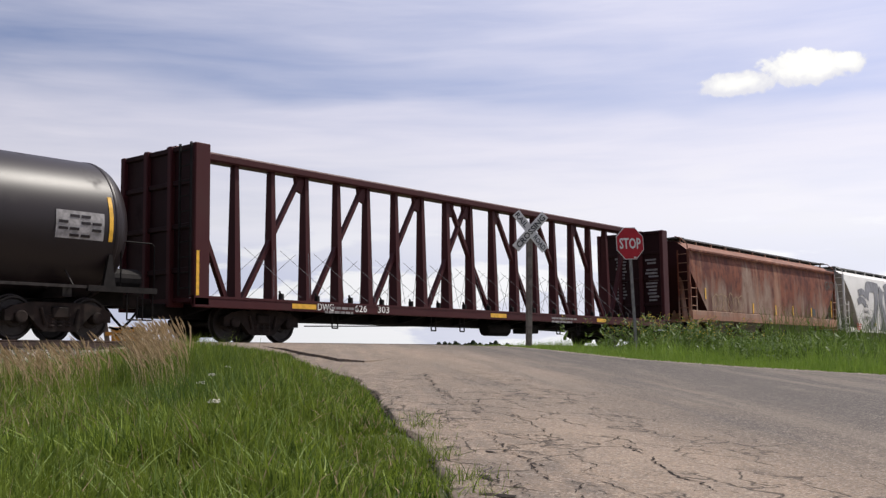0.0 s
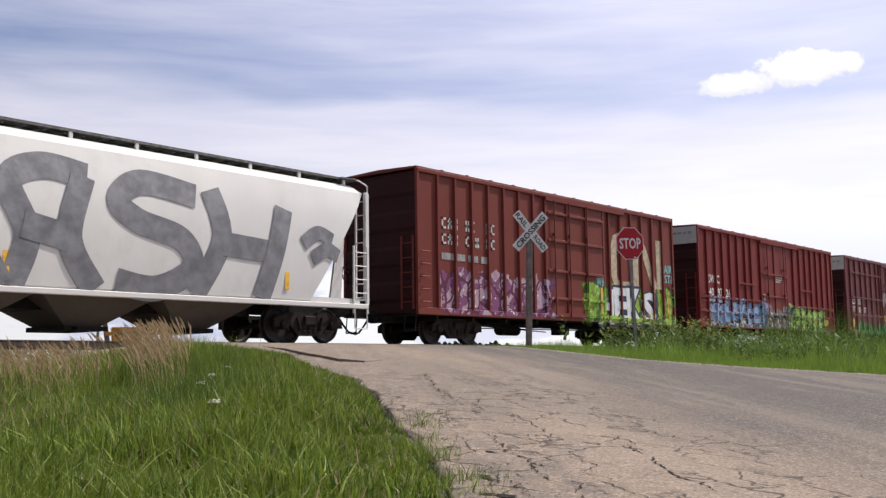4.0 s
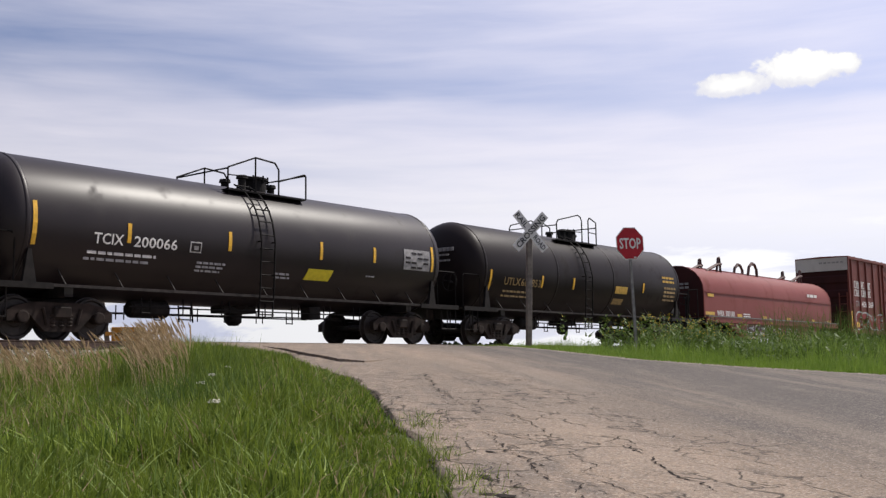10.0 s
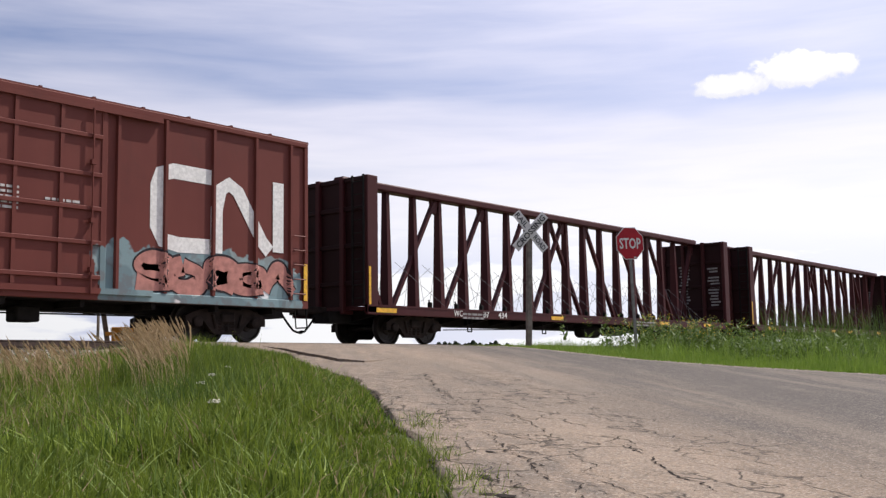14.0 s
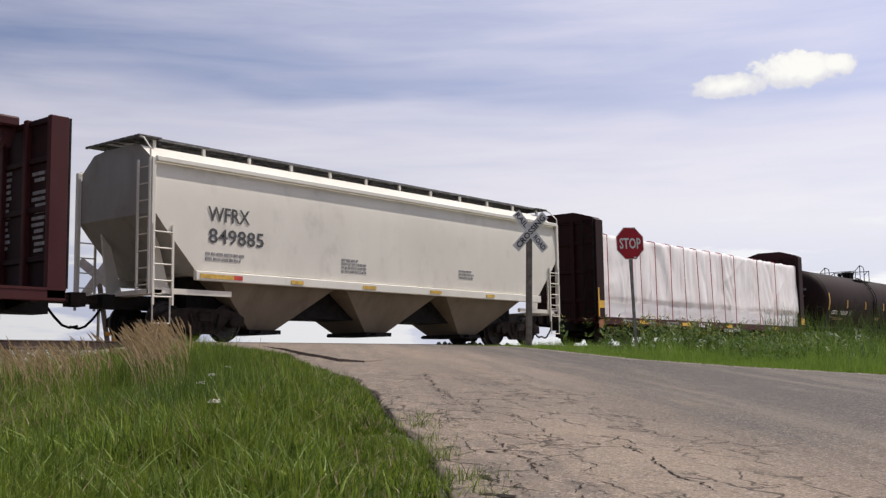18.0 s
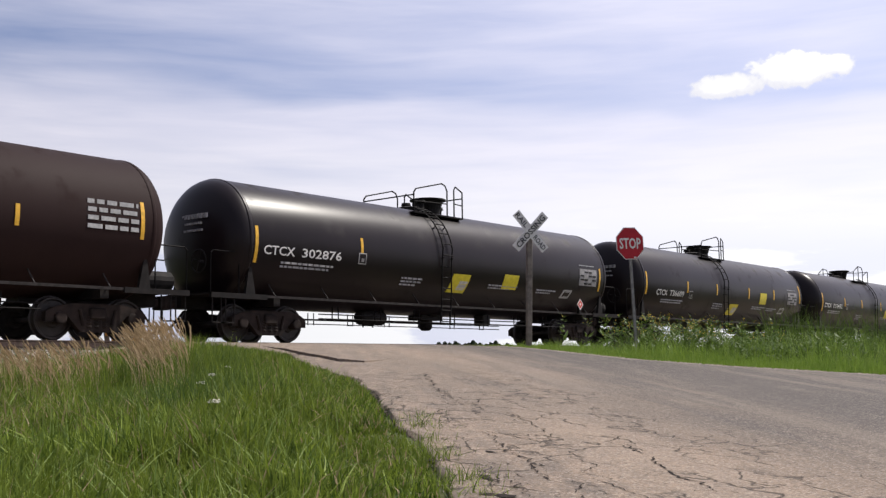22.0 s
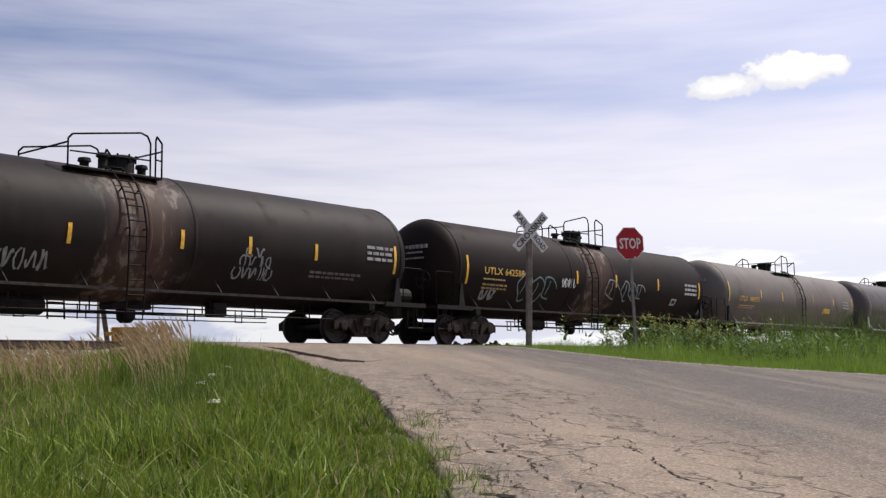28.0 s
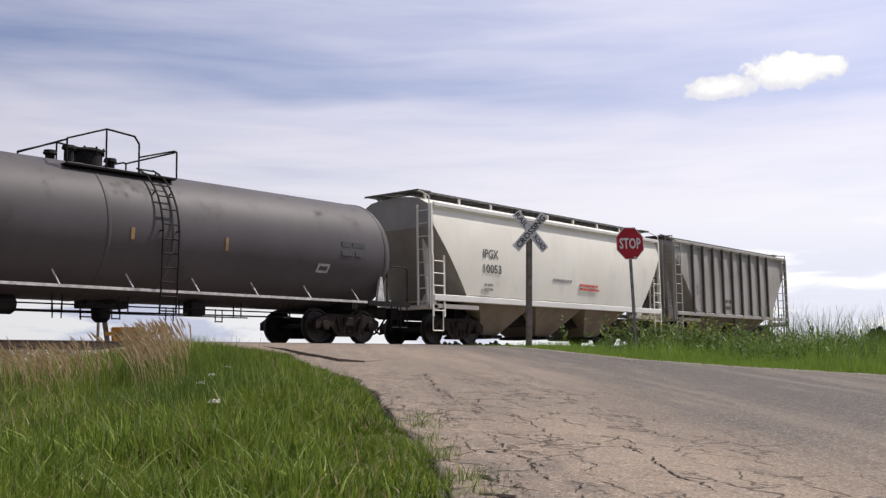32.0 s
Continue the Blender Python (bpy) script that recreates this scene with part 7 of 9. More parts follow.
sprayed_piece(dw, dwm, -110.6, -105.8, 0.95, 1.85, (2, 0, 5, 1, 3, 4, 0), (("black_spray", 1.0), ("lilac_spray", 0.85), ("sky_spray", 0.55)), -1.39, dw_ribs, 0.30, 7)
sprayed_piece(dw, dwm, -101.9, -97.8, 0.90, 1.92, (1, 2, 3, 0, 4), (("black_spray", 1.0), ("lime_spray", 0.8)), -1.39, dw_ribs, 0.38, 8)
# the big white piece: swollen letters with a navy shadow and outline
M["navy_spray"] = simple("navy_spray_paint", (0.012, 0.012, 0.055), 0.55, 0, 0.3, 4)
M["white_piece"] = simple("white_spray_fill", (0.62, 0.64, 0.67), 0.6, 0, 0.12, 3)
rp = random.Random(76)
for i, (ch, x0, x1, z0, z1) in enumerate((("H", -119.7, -118.65, 0.74, 1.98), ("E", -118.62, -117.72, 0.80, 2.06), ("K", -117.72, -116.62, 0.76, 2.08), ("S", -116.62, -115.5, 0.78, 1.98))):
    for grow, dx, mt, o in ((0.15, 0.09, "navy_spray", 0.0), (0.11, 0.0, "navy_spray", 0.003), (0.055, 0.0, "white_piece", 0.006)):
        w = x1 - x0 + 2 * (grow - 0.055)
        h = z1 - z0 + 2 * (grow - 0.055)
        tv, fs = text_mesh(ch, 1.0, None, 1.0, grow)
        top = tv[:, 1].max()
        me = bpy.data.meshes.new("sprayed_letter")
        me.from_pydata([(x0 - b1m - (grow - 0.055) + dx + p[0] / tv[:, 0].max() * w + 0.05 * math.sin(p[1] * 3 + i), YP - 0.012 - o - i * 0.0008, z0 - (grow - 0.055) + p[1] / top * h) for p in tv], [], fs)
        me.materials.append(M[mt])
        link_mesh("sprayed_letter", me, b1, "fat white sprayed letter with a navy outline")
M["aqua_spray"] = simple("aqua_spray_paint", (0.20, 0.42, 0.45), 0.6, 0, 0.2, 6)
for j in range(12):
    cx, cz, rr = rp.uniform(-119.5, -115.7) - b1m, rp.uniform(0.85, 1.9), rp.uniform(0.04, 0.08)
    bm = B()
    ribbon(bm, [(cx + rr * math.cos(k * 0.7), cz + rr * math.sin(k * 0.7)) for k in range(10)], 0.02, YP - 0.023)
    part("spray_paint", bm, M["aqua_spray"], b1)
# the dark word in the pale cloud on the maroon car
for i, (ch, x0, x1) in enumerate((("H", -84.35, -83.75), ("O", -83.72, -83.12), ("O", -83.1, -82.5), ("T", -82.48, -81.95))):
    for mt, bold, o in (("white_piece", 0.10, 0.0), ("dark_text", 0.045, 0.003)):
        lettering(ch, 0.82, x0 - com, 0.92, co, M[mt], YP - 0.012 - o, x1 - x0, name="sprayed_letter", bold=bold)
ell = []
for j in range(9):
    ell.append((-84.5 + j * 0.38 - com, 1.86 + 0.16 * math.sin(j * 1.3) + 0.1 * math.sin(j * 2.9)))
bm = B()
ribbon(bm, curve_pts(ell), 0.08, YP - 0.012)
part("spray_paint", bm, M["white_piece"], co, "white sprayed outline")
for x in (-119.6, -114.6):
    plate(x - b1m, x - b1m + 0.14, 1.1, 2.0, b1, M["yellow_text"], -1.458 if x < -119 else YP, None, "reflector_strip")

# heavy grey letters sprayed on the pale hopper
def gp_side(z):
    t = min(1, max(0, (z - 1.03) / (3.92 - 1.03)))
    return -1.42 - 0.1 * math.sin(math.pi * (0.15 + 0.85 * t)) + 0.10 * t ** 6 - 0.016


def gp_strokes():
    g = -gp_mid
    letters = (
        ("first", 0.62, [[(-146.3, 2.75), (-145.9, 3.35), (-145.2, 3.45), (-143.9, 3.4)], [(-144.6, 3.4), (-144.7, 2.5), (-145.2, 1.6), (-146.0, 1.15)], [(-143.5, 3.45), (-143.9, 2.6), (-143.5, 1.8), (-143.6, 1.0)]]),
        ("second", 0.55, [[(-143.1, 1.05), (-142.8, 2.0), (-142.9, 3.3)], [(-142.9, 3.35), (-142.2, 3.5), (-141.7, 3.0), (-142.0, 2.5), (-142.6, 2.3)], [(-142.4, 2.3), (-141.8, 1.6), (-141.4, 1.0)]]),
        ("third", 0.55, [[(-141.2, 1.0), (-140.9, 2.0), (-141.3, 3.0), (-140.6, 3.4), (-139.6, 3.3)], [(-139.7, 3.3), (-140.0, 2.0), (-139.4, 1.0)], [(-141.0, 2.2), (-140.0, 2.0)]]),
        ("fourth", 0.55, [[(-136.9, 3.2), (-138.3, 3.35), (-138.9, 2.9), (-138.4, 2.5), (-137.3, 2.2), (-137.0, 1.6), (-137.9, 1.1), (-138.9, 1.2)]]),
        ("fifth", 0.55, [[(-136.5, 3.4), (-136.2, 2.3), (-136.9, 1.0)], [(-136.2, 2.2), (-134.6, 2.1)], [(-134.3, 3.2), (-134.6, 2.1), (-135.0, 1.0)]]),
        ("flare", 0.36, [[(-147.85, 2.5), (-147.2, 2.65), (-146.5, 2.4)], [(-147.6, 3.0), (-146.9, 3.1), (-146.4, 2.85)], [(-133.7, 2.4), (-133.2, 2.7), (-132.7, 2.55)], [(-133.4, 2.05), (-132.9, 2.3), (-132.5, 2.15)]]),
    )
    for i, (nm, w, strokes) in enumerate(letters):
        bm = B()
        for j, pts in enumerate(strokes):
            ribbon(bm, curve_pts([(x + g, z) for x, z in pts]), w, lambda z, o=j * 0.004: gp_side(z) - o)
        part("sprayed_letter", bm, M["grey_spray"], gp, "heavy grey sprayed letter form")


gp_strokes()

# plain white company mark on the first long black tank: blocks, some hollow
pr = CARS_BY_START[-76.55]
tk = (2.34, 1.48)
prm = (-76.55 - 60.7) / 2
for i in range(6):
    x0 = -75.38 - prm + i * 0.597
    plate(x0, x0 + 0.54, 2.53, 2.98, pr, M["white"], 0, tk, "company_mark", "bold white block of a company mark", 0, 0.004)
    plate(x0 + 0.17, x0 + (0.54 if i == 3 else 0.38), 2.72, 2.80, pr, M["black_tank"], 0, tk, "company_mark", "", 0, 0.012)
    if i in (0, 1, 5):
        plate(x0 + 0.2, x0 + (0.54 if i == 0 else 0.36), 2.52, 2.63, pr, M["black_tank"], 0, tk, "company_mark", "", 0, 0.012)


def tank_side(zc, R):
    return lambda z: -(math.sqrt(max(0.05, R * R - (z - zc) ** 2)) + 0.016)


M["pale_spray"] = simple("dull_pale_spray_paint", (0.20, 0.21, 0.22), 0.65, 0, 0.3, 6)
M["teal_spray"] = simple("dull_teal_spray_paint", (0.13, 0.19, 0.20), 0.65, 0, 0.3, 6)
ts, tu = tank_side(2.325, 1.465), tank_side(2.31, 1.45)
scrawl(til, 190.9 - tim, 192.2 - tim, 1.35, 1.75, 5, 0.05, M["pale_spray"], ts, 81, "spray_paint", "dull white sprayed scrawl")
scrawl(til, 196.75 - tim, 197.95 - tim, 1.45, 1.75, 5, 0.04, M["pale_spray"], ts, 82, "spray_paint", "dull white sprayed letters", 0.9)
scrawl(til, 196.85 - tim, 197.9 - tim, 1.75, 2.0, 4, 0.04, M["pale_spray"], ts, 83)
scrawl(til, 197.0 - tim, 197.6 - tim, 1.95, 2.2, 2, 0.04, M["pale_spray"], ts, 90)
scrawl(utb, 210.45 - utm, 211.3 - utm, 1.9, 2.2, 5, 0.03, M["white_spray"], tu, 85)
scrawl(utb, 206.2 - utm, 207.0 - utm, 1.35, 1.65, 2, 0.06, M["pale_spray"], tu, 87)
# bubble letters in outline: each a closed wavering ring with a stroke inside
rb = random.Random(84)
for x0, x1, z0, z1, n, mt in ((208.05, 210.1, 1.36, 2.22, 3, "teal_spray"), (213.3, 214.2, 1.65, 2.36, 1, "pale_spray"), (214.4, 216.0, 1.62, 2.28, 3, "pale_spray")):
    w = (x1 - x0) / n
    for q in range(n):
        cx, cz = x0 + (q + 0.5) * w - utm, (z0 + z1) / 2 + rb.uniform(-0.05, 0.05)
        ph = rb.uniform(0, 6)
        ring = [(cx + (w * 0.52 + 0.07 * math.sin(3 * a + ph)) * math.cos(a), cz + ((z1 - z0) * 0.46 + 0.06 * math.sin(2 * a + ph)) * math.sin(a)) for a in [k * 2 * math.pi / 26 for k in range(26 if q % 2 else 22)]]
        bm = B()
        ribbon(bm, ring, 0.05, tu)
        ribbon(bm, [(cx - w * 0.2 + 0.02 * k, cz - 0.22 + 0.06 * k + 0.05 * math.sin(k)) for k in range(8)], 0.04, lambda z: tu(z) - 0.003)
        part("spray_paint", bm, M[mt], utb, "sprayed outline of a swollen letter")
# faded yellow piece low on the rusty hopper
ru = CARS_BY_START[-167.8]
M["old_spray"] = simple("old_yellowed_spray_paint", (0.27, 0.185, 0.105), 0.7, 0, 0.3, 5)
rum = (-167.8 - 151.2) / 2
rb = random.Random(31)
for q in range(6):
    cx, cz, ph = -165.5 + q * 0.5 - rum, 1.80 + 0.06 * (q % 2), rb.uniform(0, 6)
    ring = [(cx + (0.27 + 0.05 * math.sin(3 * a + ph)) * math.cos(a), cz + (0.36 + 0.06 * math.sin(2 * a + ph)) * math.sin(a)) for a in [k * 2 * math.pi / 26 for k in range(25)]]
    bm = B()
    ribbon(bm, ring, 0.045, -1.481 - 0.002 * (q % 2))
    ribbon(bm, [(cx - 0.06 + 0.02 * k, cz - 0.12 + 0.04 * k) for k in range(6)], 0.035, -1.485)
    part("spray_paint", bm, M["old_spray"], ru, "faded outline of a swollen letter")
# orange and yellow reflectors on the bulkhead of the lumber car
for x0, x1, z0, z1, mk in ((73.35, 73.75, 1.3, 1.56, "yellow"), (73.35, 73.7, 0.62, 0.9, "orange"), (92.1, 92.5, 1.1, 1.4, "yellow")):
    plate(x0 - upm, x1 - upm, z0, z1, up, M.setdefault(mk, simple("orange_primer", (0.30, 0.10, 0.03), 0.7)), -1.458, None, "reflector_strip")
# red and white diamond placards
for a, b in ((113.5, 129.37), (150.45, 166.17)):
    e, m = CARS_BY_START[a], (a + b) / 2
    for r, mk, o in ((0.19, "white", 0.0), (0.15, "red_tape", 0.004), (0.05, "white", 0.008)):
        bm = B()
        cx, cz = b - 1.55 - m, 1.36
        prism(bm, [(cx - r, cz), (cx, cz - r), (cx + r, cz), (cx, cz + r)], "y", -1.50 - o, -1.503 - o)
        part("hazard_placard", bm, M[mk], e)
    bm = B()
    box(bm, b - 1.6 - m, b - 1.5 - m, -1.498, -1.40, 1.05, 1.3)
    part("placard_holder", bm, M["steel_dark"], e)

# ---- ground ----


def lerp_table(t, table):
    if t <= table[0][0]:
        return table[0][1]
    for (a, va), (b, vb) in zip(table, table[1:]):
        if t <= b:
            return va + (vb - va) * (t - a) / (b - a)
    return table[-1][1]


LEFT_EDGE = ((-60, -60), (-26, -9.0), (-20, 0.9), (-17.85, 3.2), (-17.5, 3.58), (-17.1, 4.0), (-16.5, 4.58), (-15.8, 5.25), (-14.9, 6.05), (-13.5, 7.35), (-12.3, 8.3), (-10.5, 9.45), (-8.5, 10.95), (-7.0, 11.7), (-4.5, 12.5), (0, 14.2), (3, 15.7), (60, 15.7))
RIGHT_EDGE = ((-60, 45), (-20, 22.0), (-14.8, 18.9), (-12.6, 17.9), (-10.6, 17.7), (-8.6, 18.8), (-6.0, 20.6), (-4.5, 21.5), (0, 21.9), (60, 21.9))


def ramp_z(y):
    """The road's height: nearly level over the rails, then an even fall on either side."""
    d = abs(y)
    if d < 0.9:
        z = -0.02
    elif d < 9:
        z = -0.02 - 0.02526 * (d - 0.9) - 0.00316 * (d - 0.9) ** 2
    else:
        z = -0.08 * (d - 3.6)
    return max(z, -1.45 if y < 0 else -2.3)


def off_road(x, y):
    """How far a place lies outside the asphalt, in metres."""
    return max(lerp_table(y, LEFT_EDGE) - x, x - lerp_table(y, RIGHT_EDGE), 0.0)


def ground_z(x, y):
    d = abs(y)
    r = ramp_z(y)
    o = off_road(x, y)
    if o <= 0:
        return r - 0.09
    low = min(r, -0.45 - 0.055 * max(0.0, d - 3)) if d > 3 else -0.45
    low = max(low, -1.45 if y < 0 else -2.6)
    far = smooth((math.hypot(x - 12, y) - 60) / 140)
    z = r - 0.05 + (low - r + 0.05) * smooth(o / 3.5)
    z += 0.05 * noise.noise((x * 0.45, y * 0.45, 0.3)) * min(1, o)
    return z * (1 - far) - 3.2 * far


def ground_mat():
    k = Nodes("meadow_soil")
    c = k.mix(k.ramp(k.noise(0.25, detail=6), 0.35, 0.65), (0.045, 0.075, 0.018), (0.075, 0.085, 0.03))
    c = k.mix(k.ramp(k.noise(2.6, detail=6), 0.5, 0.72), c, (0.10, 0.08, 0.05))
    # gravel and dry soil on the bank of the track
    y = k.xyz()[1]
    bank = k.math("MULTIPLY", k.ramp(k.math("ADD", y, k.math("MULTIPLY", k.noise(0.8, detail=4), 3.0)), -7.0, -4.2), k.ramp(y, 3.5, 6.0, 1.0, 0.0))
    grit = k.mix(k.ramp(k.noise(9, detail=6, rough=0.7), 0.35, 0.65), (0.15, 0.115, 0.08), (0.38, 0.31, 0.235))
    c = k.mix(bank, c, grit)
    k.bump(k.noise(14, detail=6), 0.6, 0.03)
    return k.done(c, 0.95, 0, 0.2)


M["ground"] = ground_mat()


def asphalt():
    k = Nodes("old_cracked_asphalt")
    x, y, z = k.xyz()
    big = k.noise(0.16, (1, 0.5, 1), 5)
    turn = k.n("ShaderNodeMapping")
    turn.inputs["Rotation"].default_value = (0, 0, radians(-46.5))
    k.link(k.tc, turn.inputs[0])
    along = turn.outputs[0]
    streak = k.noise(1.3, (0.12, 1.6, 1), 5, 0.6, src=along)
    mid = k.noise(1.7, (0.6, 1, 1), 6, 0.65, src=along)
    grain = k.noise(70, detail=4, rough=0.75)
    stone_v = k.n("ShaderNodeSeparateColor")
    k.link(k.voronoi(85, feature="F1"), stone_v.inputs[0])
    c = k.mix(k.ramp(big, 0.38, 0.64), (0.268, 0.200, 0.144), (0.212, 0.162, 0.120))
    # darker wheel paths that bend off along the far lane
    edge = k.math("SUBTRACT", x, k.math("MULTIPLY", k.math("ADD", y, 18.0), 0.93))
    worn = k.math("ADD", edge, k.math("ADD", k.math("MULTIPLY", k.math("SUBTRACT", big, 0.5), 3.0), k.math("MULTIPLY", k.math("SUBTRACT", streak, 0.5), 3.5)))
    lane = k.math("MULTIPLY", k.ramp(worn, 4.2, 9.0), k.ramp(worn, 14.0, 22.0, 1.0, 0.9))
    c = k.mix(k.math("MULTIPLY", lane, 0.92), c, (0.056, 0.050, 0.047))
    c = k.mix(k.math("MULTIPLY", k.ramp(streak, 0.5, 0.72), 0.45), c, (0.080, 0.070, 0.064))
    c = k.mix(k.math("MULTIPLY", k.ramp(mid, 0.5, 0.72), 0.42), c, (0.088, 0.072, 0.062))
    c = k.mix(k.math("MULTIPLY", k.ramp(mid, 0.46, 0.28), 0.3), c, (0.23, 0.185, 0.15))
    c = k.mix(k.math("MULTIPLY", k.ramp(stone_v.outputs[0], 0.6, 0.95), 0.6), c, (0.42, 0.36, 0.30))
    c = k.mix(k.math("MULTIPLY", k.ramp(stone_v.outputs[1], 0.62, 0.9), 0.6), c, (0.065, 0.055, 0.048))
    c = k.mix(k.math("MULTIPLY", k.ramp(grain, 0.52, 0.72), 0.6), c, (0.045, 0.039, 0.034))
    # rubber and fine dust pressed into the driven lanes in long streaks
    drag = k.noise(1.1, (0.06, 1.2, 1), 6, 0.62, src=along, off=(3, 1, 0))
    c = k.mix(k.math("MULTIPLY", k.math("ADD", k.ramp(drag, 0.42, 0.62), lane), 0.17), c, (0.060, 0.053, 0.050))
    c = k.mix(k.math("MULTIPLY", k.ramp(drag, 0.5, 0.36), 0.22), c, (0.27, 0.215, 0.17))
    # the left edge has broken up into crumbs and dark soil nearest the bend
    ac = k.math("SUBTRACT", k.math("MULTIPLY", k.math("SUBTRACT", x, 5.87), 0.727), k.math("MULTIPLY", k.math("ADD", y, 15.13), 0.686))
    zone = k.math("MULTIPLY", k.ramp(ac, 0.15, 1.05, 1.0, 0.0), k.ramp(y, -16.9, -14.8, 1.0, 0.25))
    hole = k.math("MULTIPLY", k.ramp(k.noise(9.0, (0.6, 1, 1), 6, 0.75, src=along), 0.60, 0.66), zone)
    c = k.mix(k.math("MULTIPLY", k.ramp(ac, 0.5, 1.6, 0.45, 0.0), k.ramp(k.noise(6, (0.7, 1, 1), 6, 0.7, src=along), 0.42, 0.62)), c, (0.105, 0.090, 0.078))
    # a fine mesh of short cracks
    near = k.math("MULTIPLY", k.ramp(ac, 1.6, 2.9, 1.0, 0.0), k.ramp(y, -14.5, -11.5, 1.0, 0.25))
    d2 = k.voronoi(2.6, (0.5, 1.0, 1), src=along, warp=0.5, warp_scale=4.0)
    jag = k.math("MULTIPLY", k.math("SUBTRACT", k.noise(22, detail=4), 0.5), 0.05)
    fine = k.math("MULTIPLY", k.ramp(k.math("ADD", d2, jag), 0.0, 0.045, 1.0, 0.0), k.ramp(k.noise(1.1, detail=3, off=(4, 2, 0)), 0.40, 0.50))
    cr = k.math("MAXIMUM", k.math("MULTIPLY", k.math("MULTIPLY", fine, near), 0.75), k.math("MULTIPLY", hole, 0.85))
    c = k.mix(cr, c, (0.026, 0.021, 0.017))
    h = k.math("SUBTRACT", k.math("ADD", k.math("MULTIPLY", grain, 0.4), k.math("MULTIPLY", stone_v.outputs[0], 0.25)), k.math("MULTIPLY", cr, 1.5))
    k.bump(h, 0.85, 0.012)
    return k.done(c, 0.9, 0, 0.25)


M["asphalt"] = asphalt()


def grid_mesh(name, xs, ys, fz, material, skirt=0.0):
    X, Y = len(xs), len(ys)
    verts = [(x, y, fz(x, y)) for y in ys for x in xs]
    faces = [(j * X + i, j * X + i + 1, (j + 1) * X + i + 1, (j + 1) * X + i) for j in range(Y - 1) for i in range(X - 1)]
    me = bpy.data.meshes.new(name)
    me.from_pydata(verts, [], faces)
    for p in me.polygons:
        p.use_smooth = True
    me.materials.append(material)
    return new(name, me)


def spread(a, b, near0, near1, step):
    """Coordinates from a to b, fine between near0 and near1, coarser outside."""
    out = list(np.arange(near0, near1 + 1e-6, step))
    s, v = step, near0
    left = []
    while v > a:
        s *= 1.35
        v -= s
        left.append(max(v, a))
    s, v = step, near1
    right = []
    while v < b:
        s *= 1.35
        v += s
        right.append(min(v, b))
    return [float(q) for q in left[::-1] + out + right]


tagged(grid_mesh("ground", spread(-2500, 2500, -8, 45, 0.5), spread(-2500, 2500, -24, 14, 0.5), ground_z, M["ground"]), "grassy ground that falls away from the railway", "ground", "", "structure")


def road():
    """Asphalt sheet with real thickness, frayed along its left edge."""
    ys = [float(v) for v in np.arange(-40, -24, 1.0)] + [float(v) for v in np.arange(-24, 4, 0.22)] + [float(v) for v in np.arange(4, 60, 2.0)]
    n = 40
    verts, faces = [], []
    for y in ys:
        fray = 0.16 * noise.noise((y * 1.7, 1.3, 0)) + 0.09 * noise.noise((y * 5.1, 4.3, 0)) + 0.22 * noise.noise((y * 0.6, 9, 0))
        xl, xr = lerp_table(y, LEFT_EDGE) + fray, lerp_table(y, RIGHT_EDGE) + 0.08 * noise.noise((y * 1.2, 6, 0))
        for i in range(n + 1):
            t = (i / n) ** 1.6
            x = xl + (xr - xl) * t
            z = ramp_z(y) - 0.03 * max(0, 1 - (x - xl) / 0.9) ** 2 + 0.012 * noise.noise((x * 0.4, y * 0.35, 2))
            if abs(y) < 0.95:
                z = min(z, -0.015)
            verts.append((x, y, z))
        verts.append((xl - 0.05, y, ramp_z(y) - 0.22))
        verts.append((xr + 0.05, y, ramp_z(y) - 0.22))
    k = n + 3
    for j in range(len(ys) - 1):
        for i in range(n):
            a = j * k + i
            faces.append((a, a + 1, a + 1 + k, a + k))
        a = j * k
        faces.append((a + n + 1, a, a + k, a + k + n + 1))
        faces.append((a + n, a + n + 2, a + k + n + 2, a + k + n))
    me = bpy.data.meshes.new("road")
    me.from_pydata(verts, [], faces)
    for p in me.polygons:
        p.use_smooth = True
    me.materials.append(M["asphalt"])
    tagged(new("road", me), "worn cracked asphalt road that climbs to the crossing", "road", "", "structure")


road()


def on_road(x, y, up):
    d = x - lerp_table(y, LEFT_EDGE)
    return Vector((x, y, ramp_z(y) - 0.03 * max(0, min(1, 1 - d / 0.9)) ** 2 + 0.012 * noise.noise((x * 0.4, y * 0.35, 2)) + up))


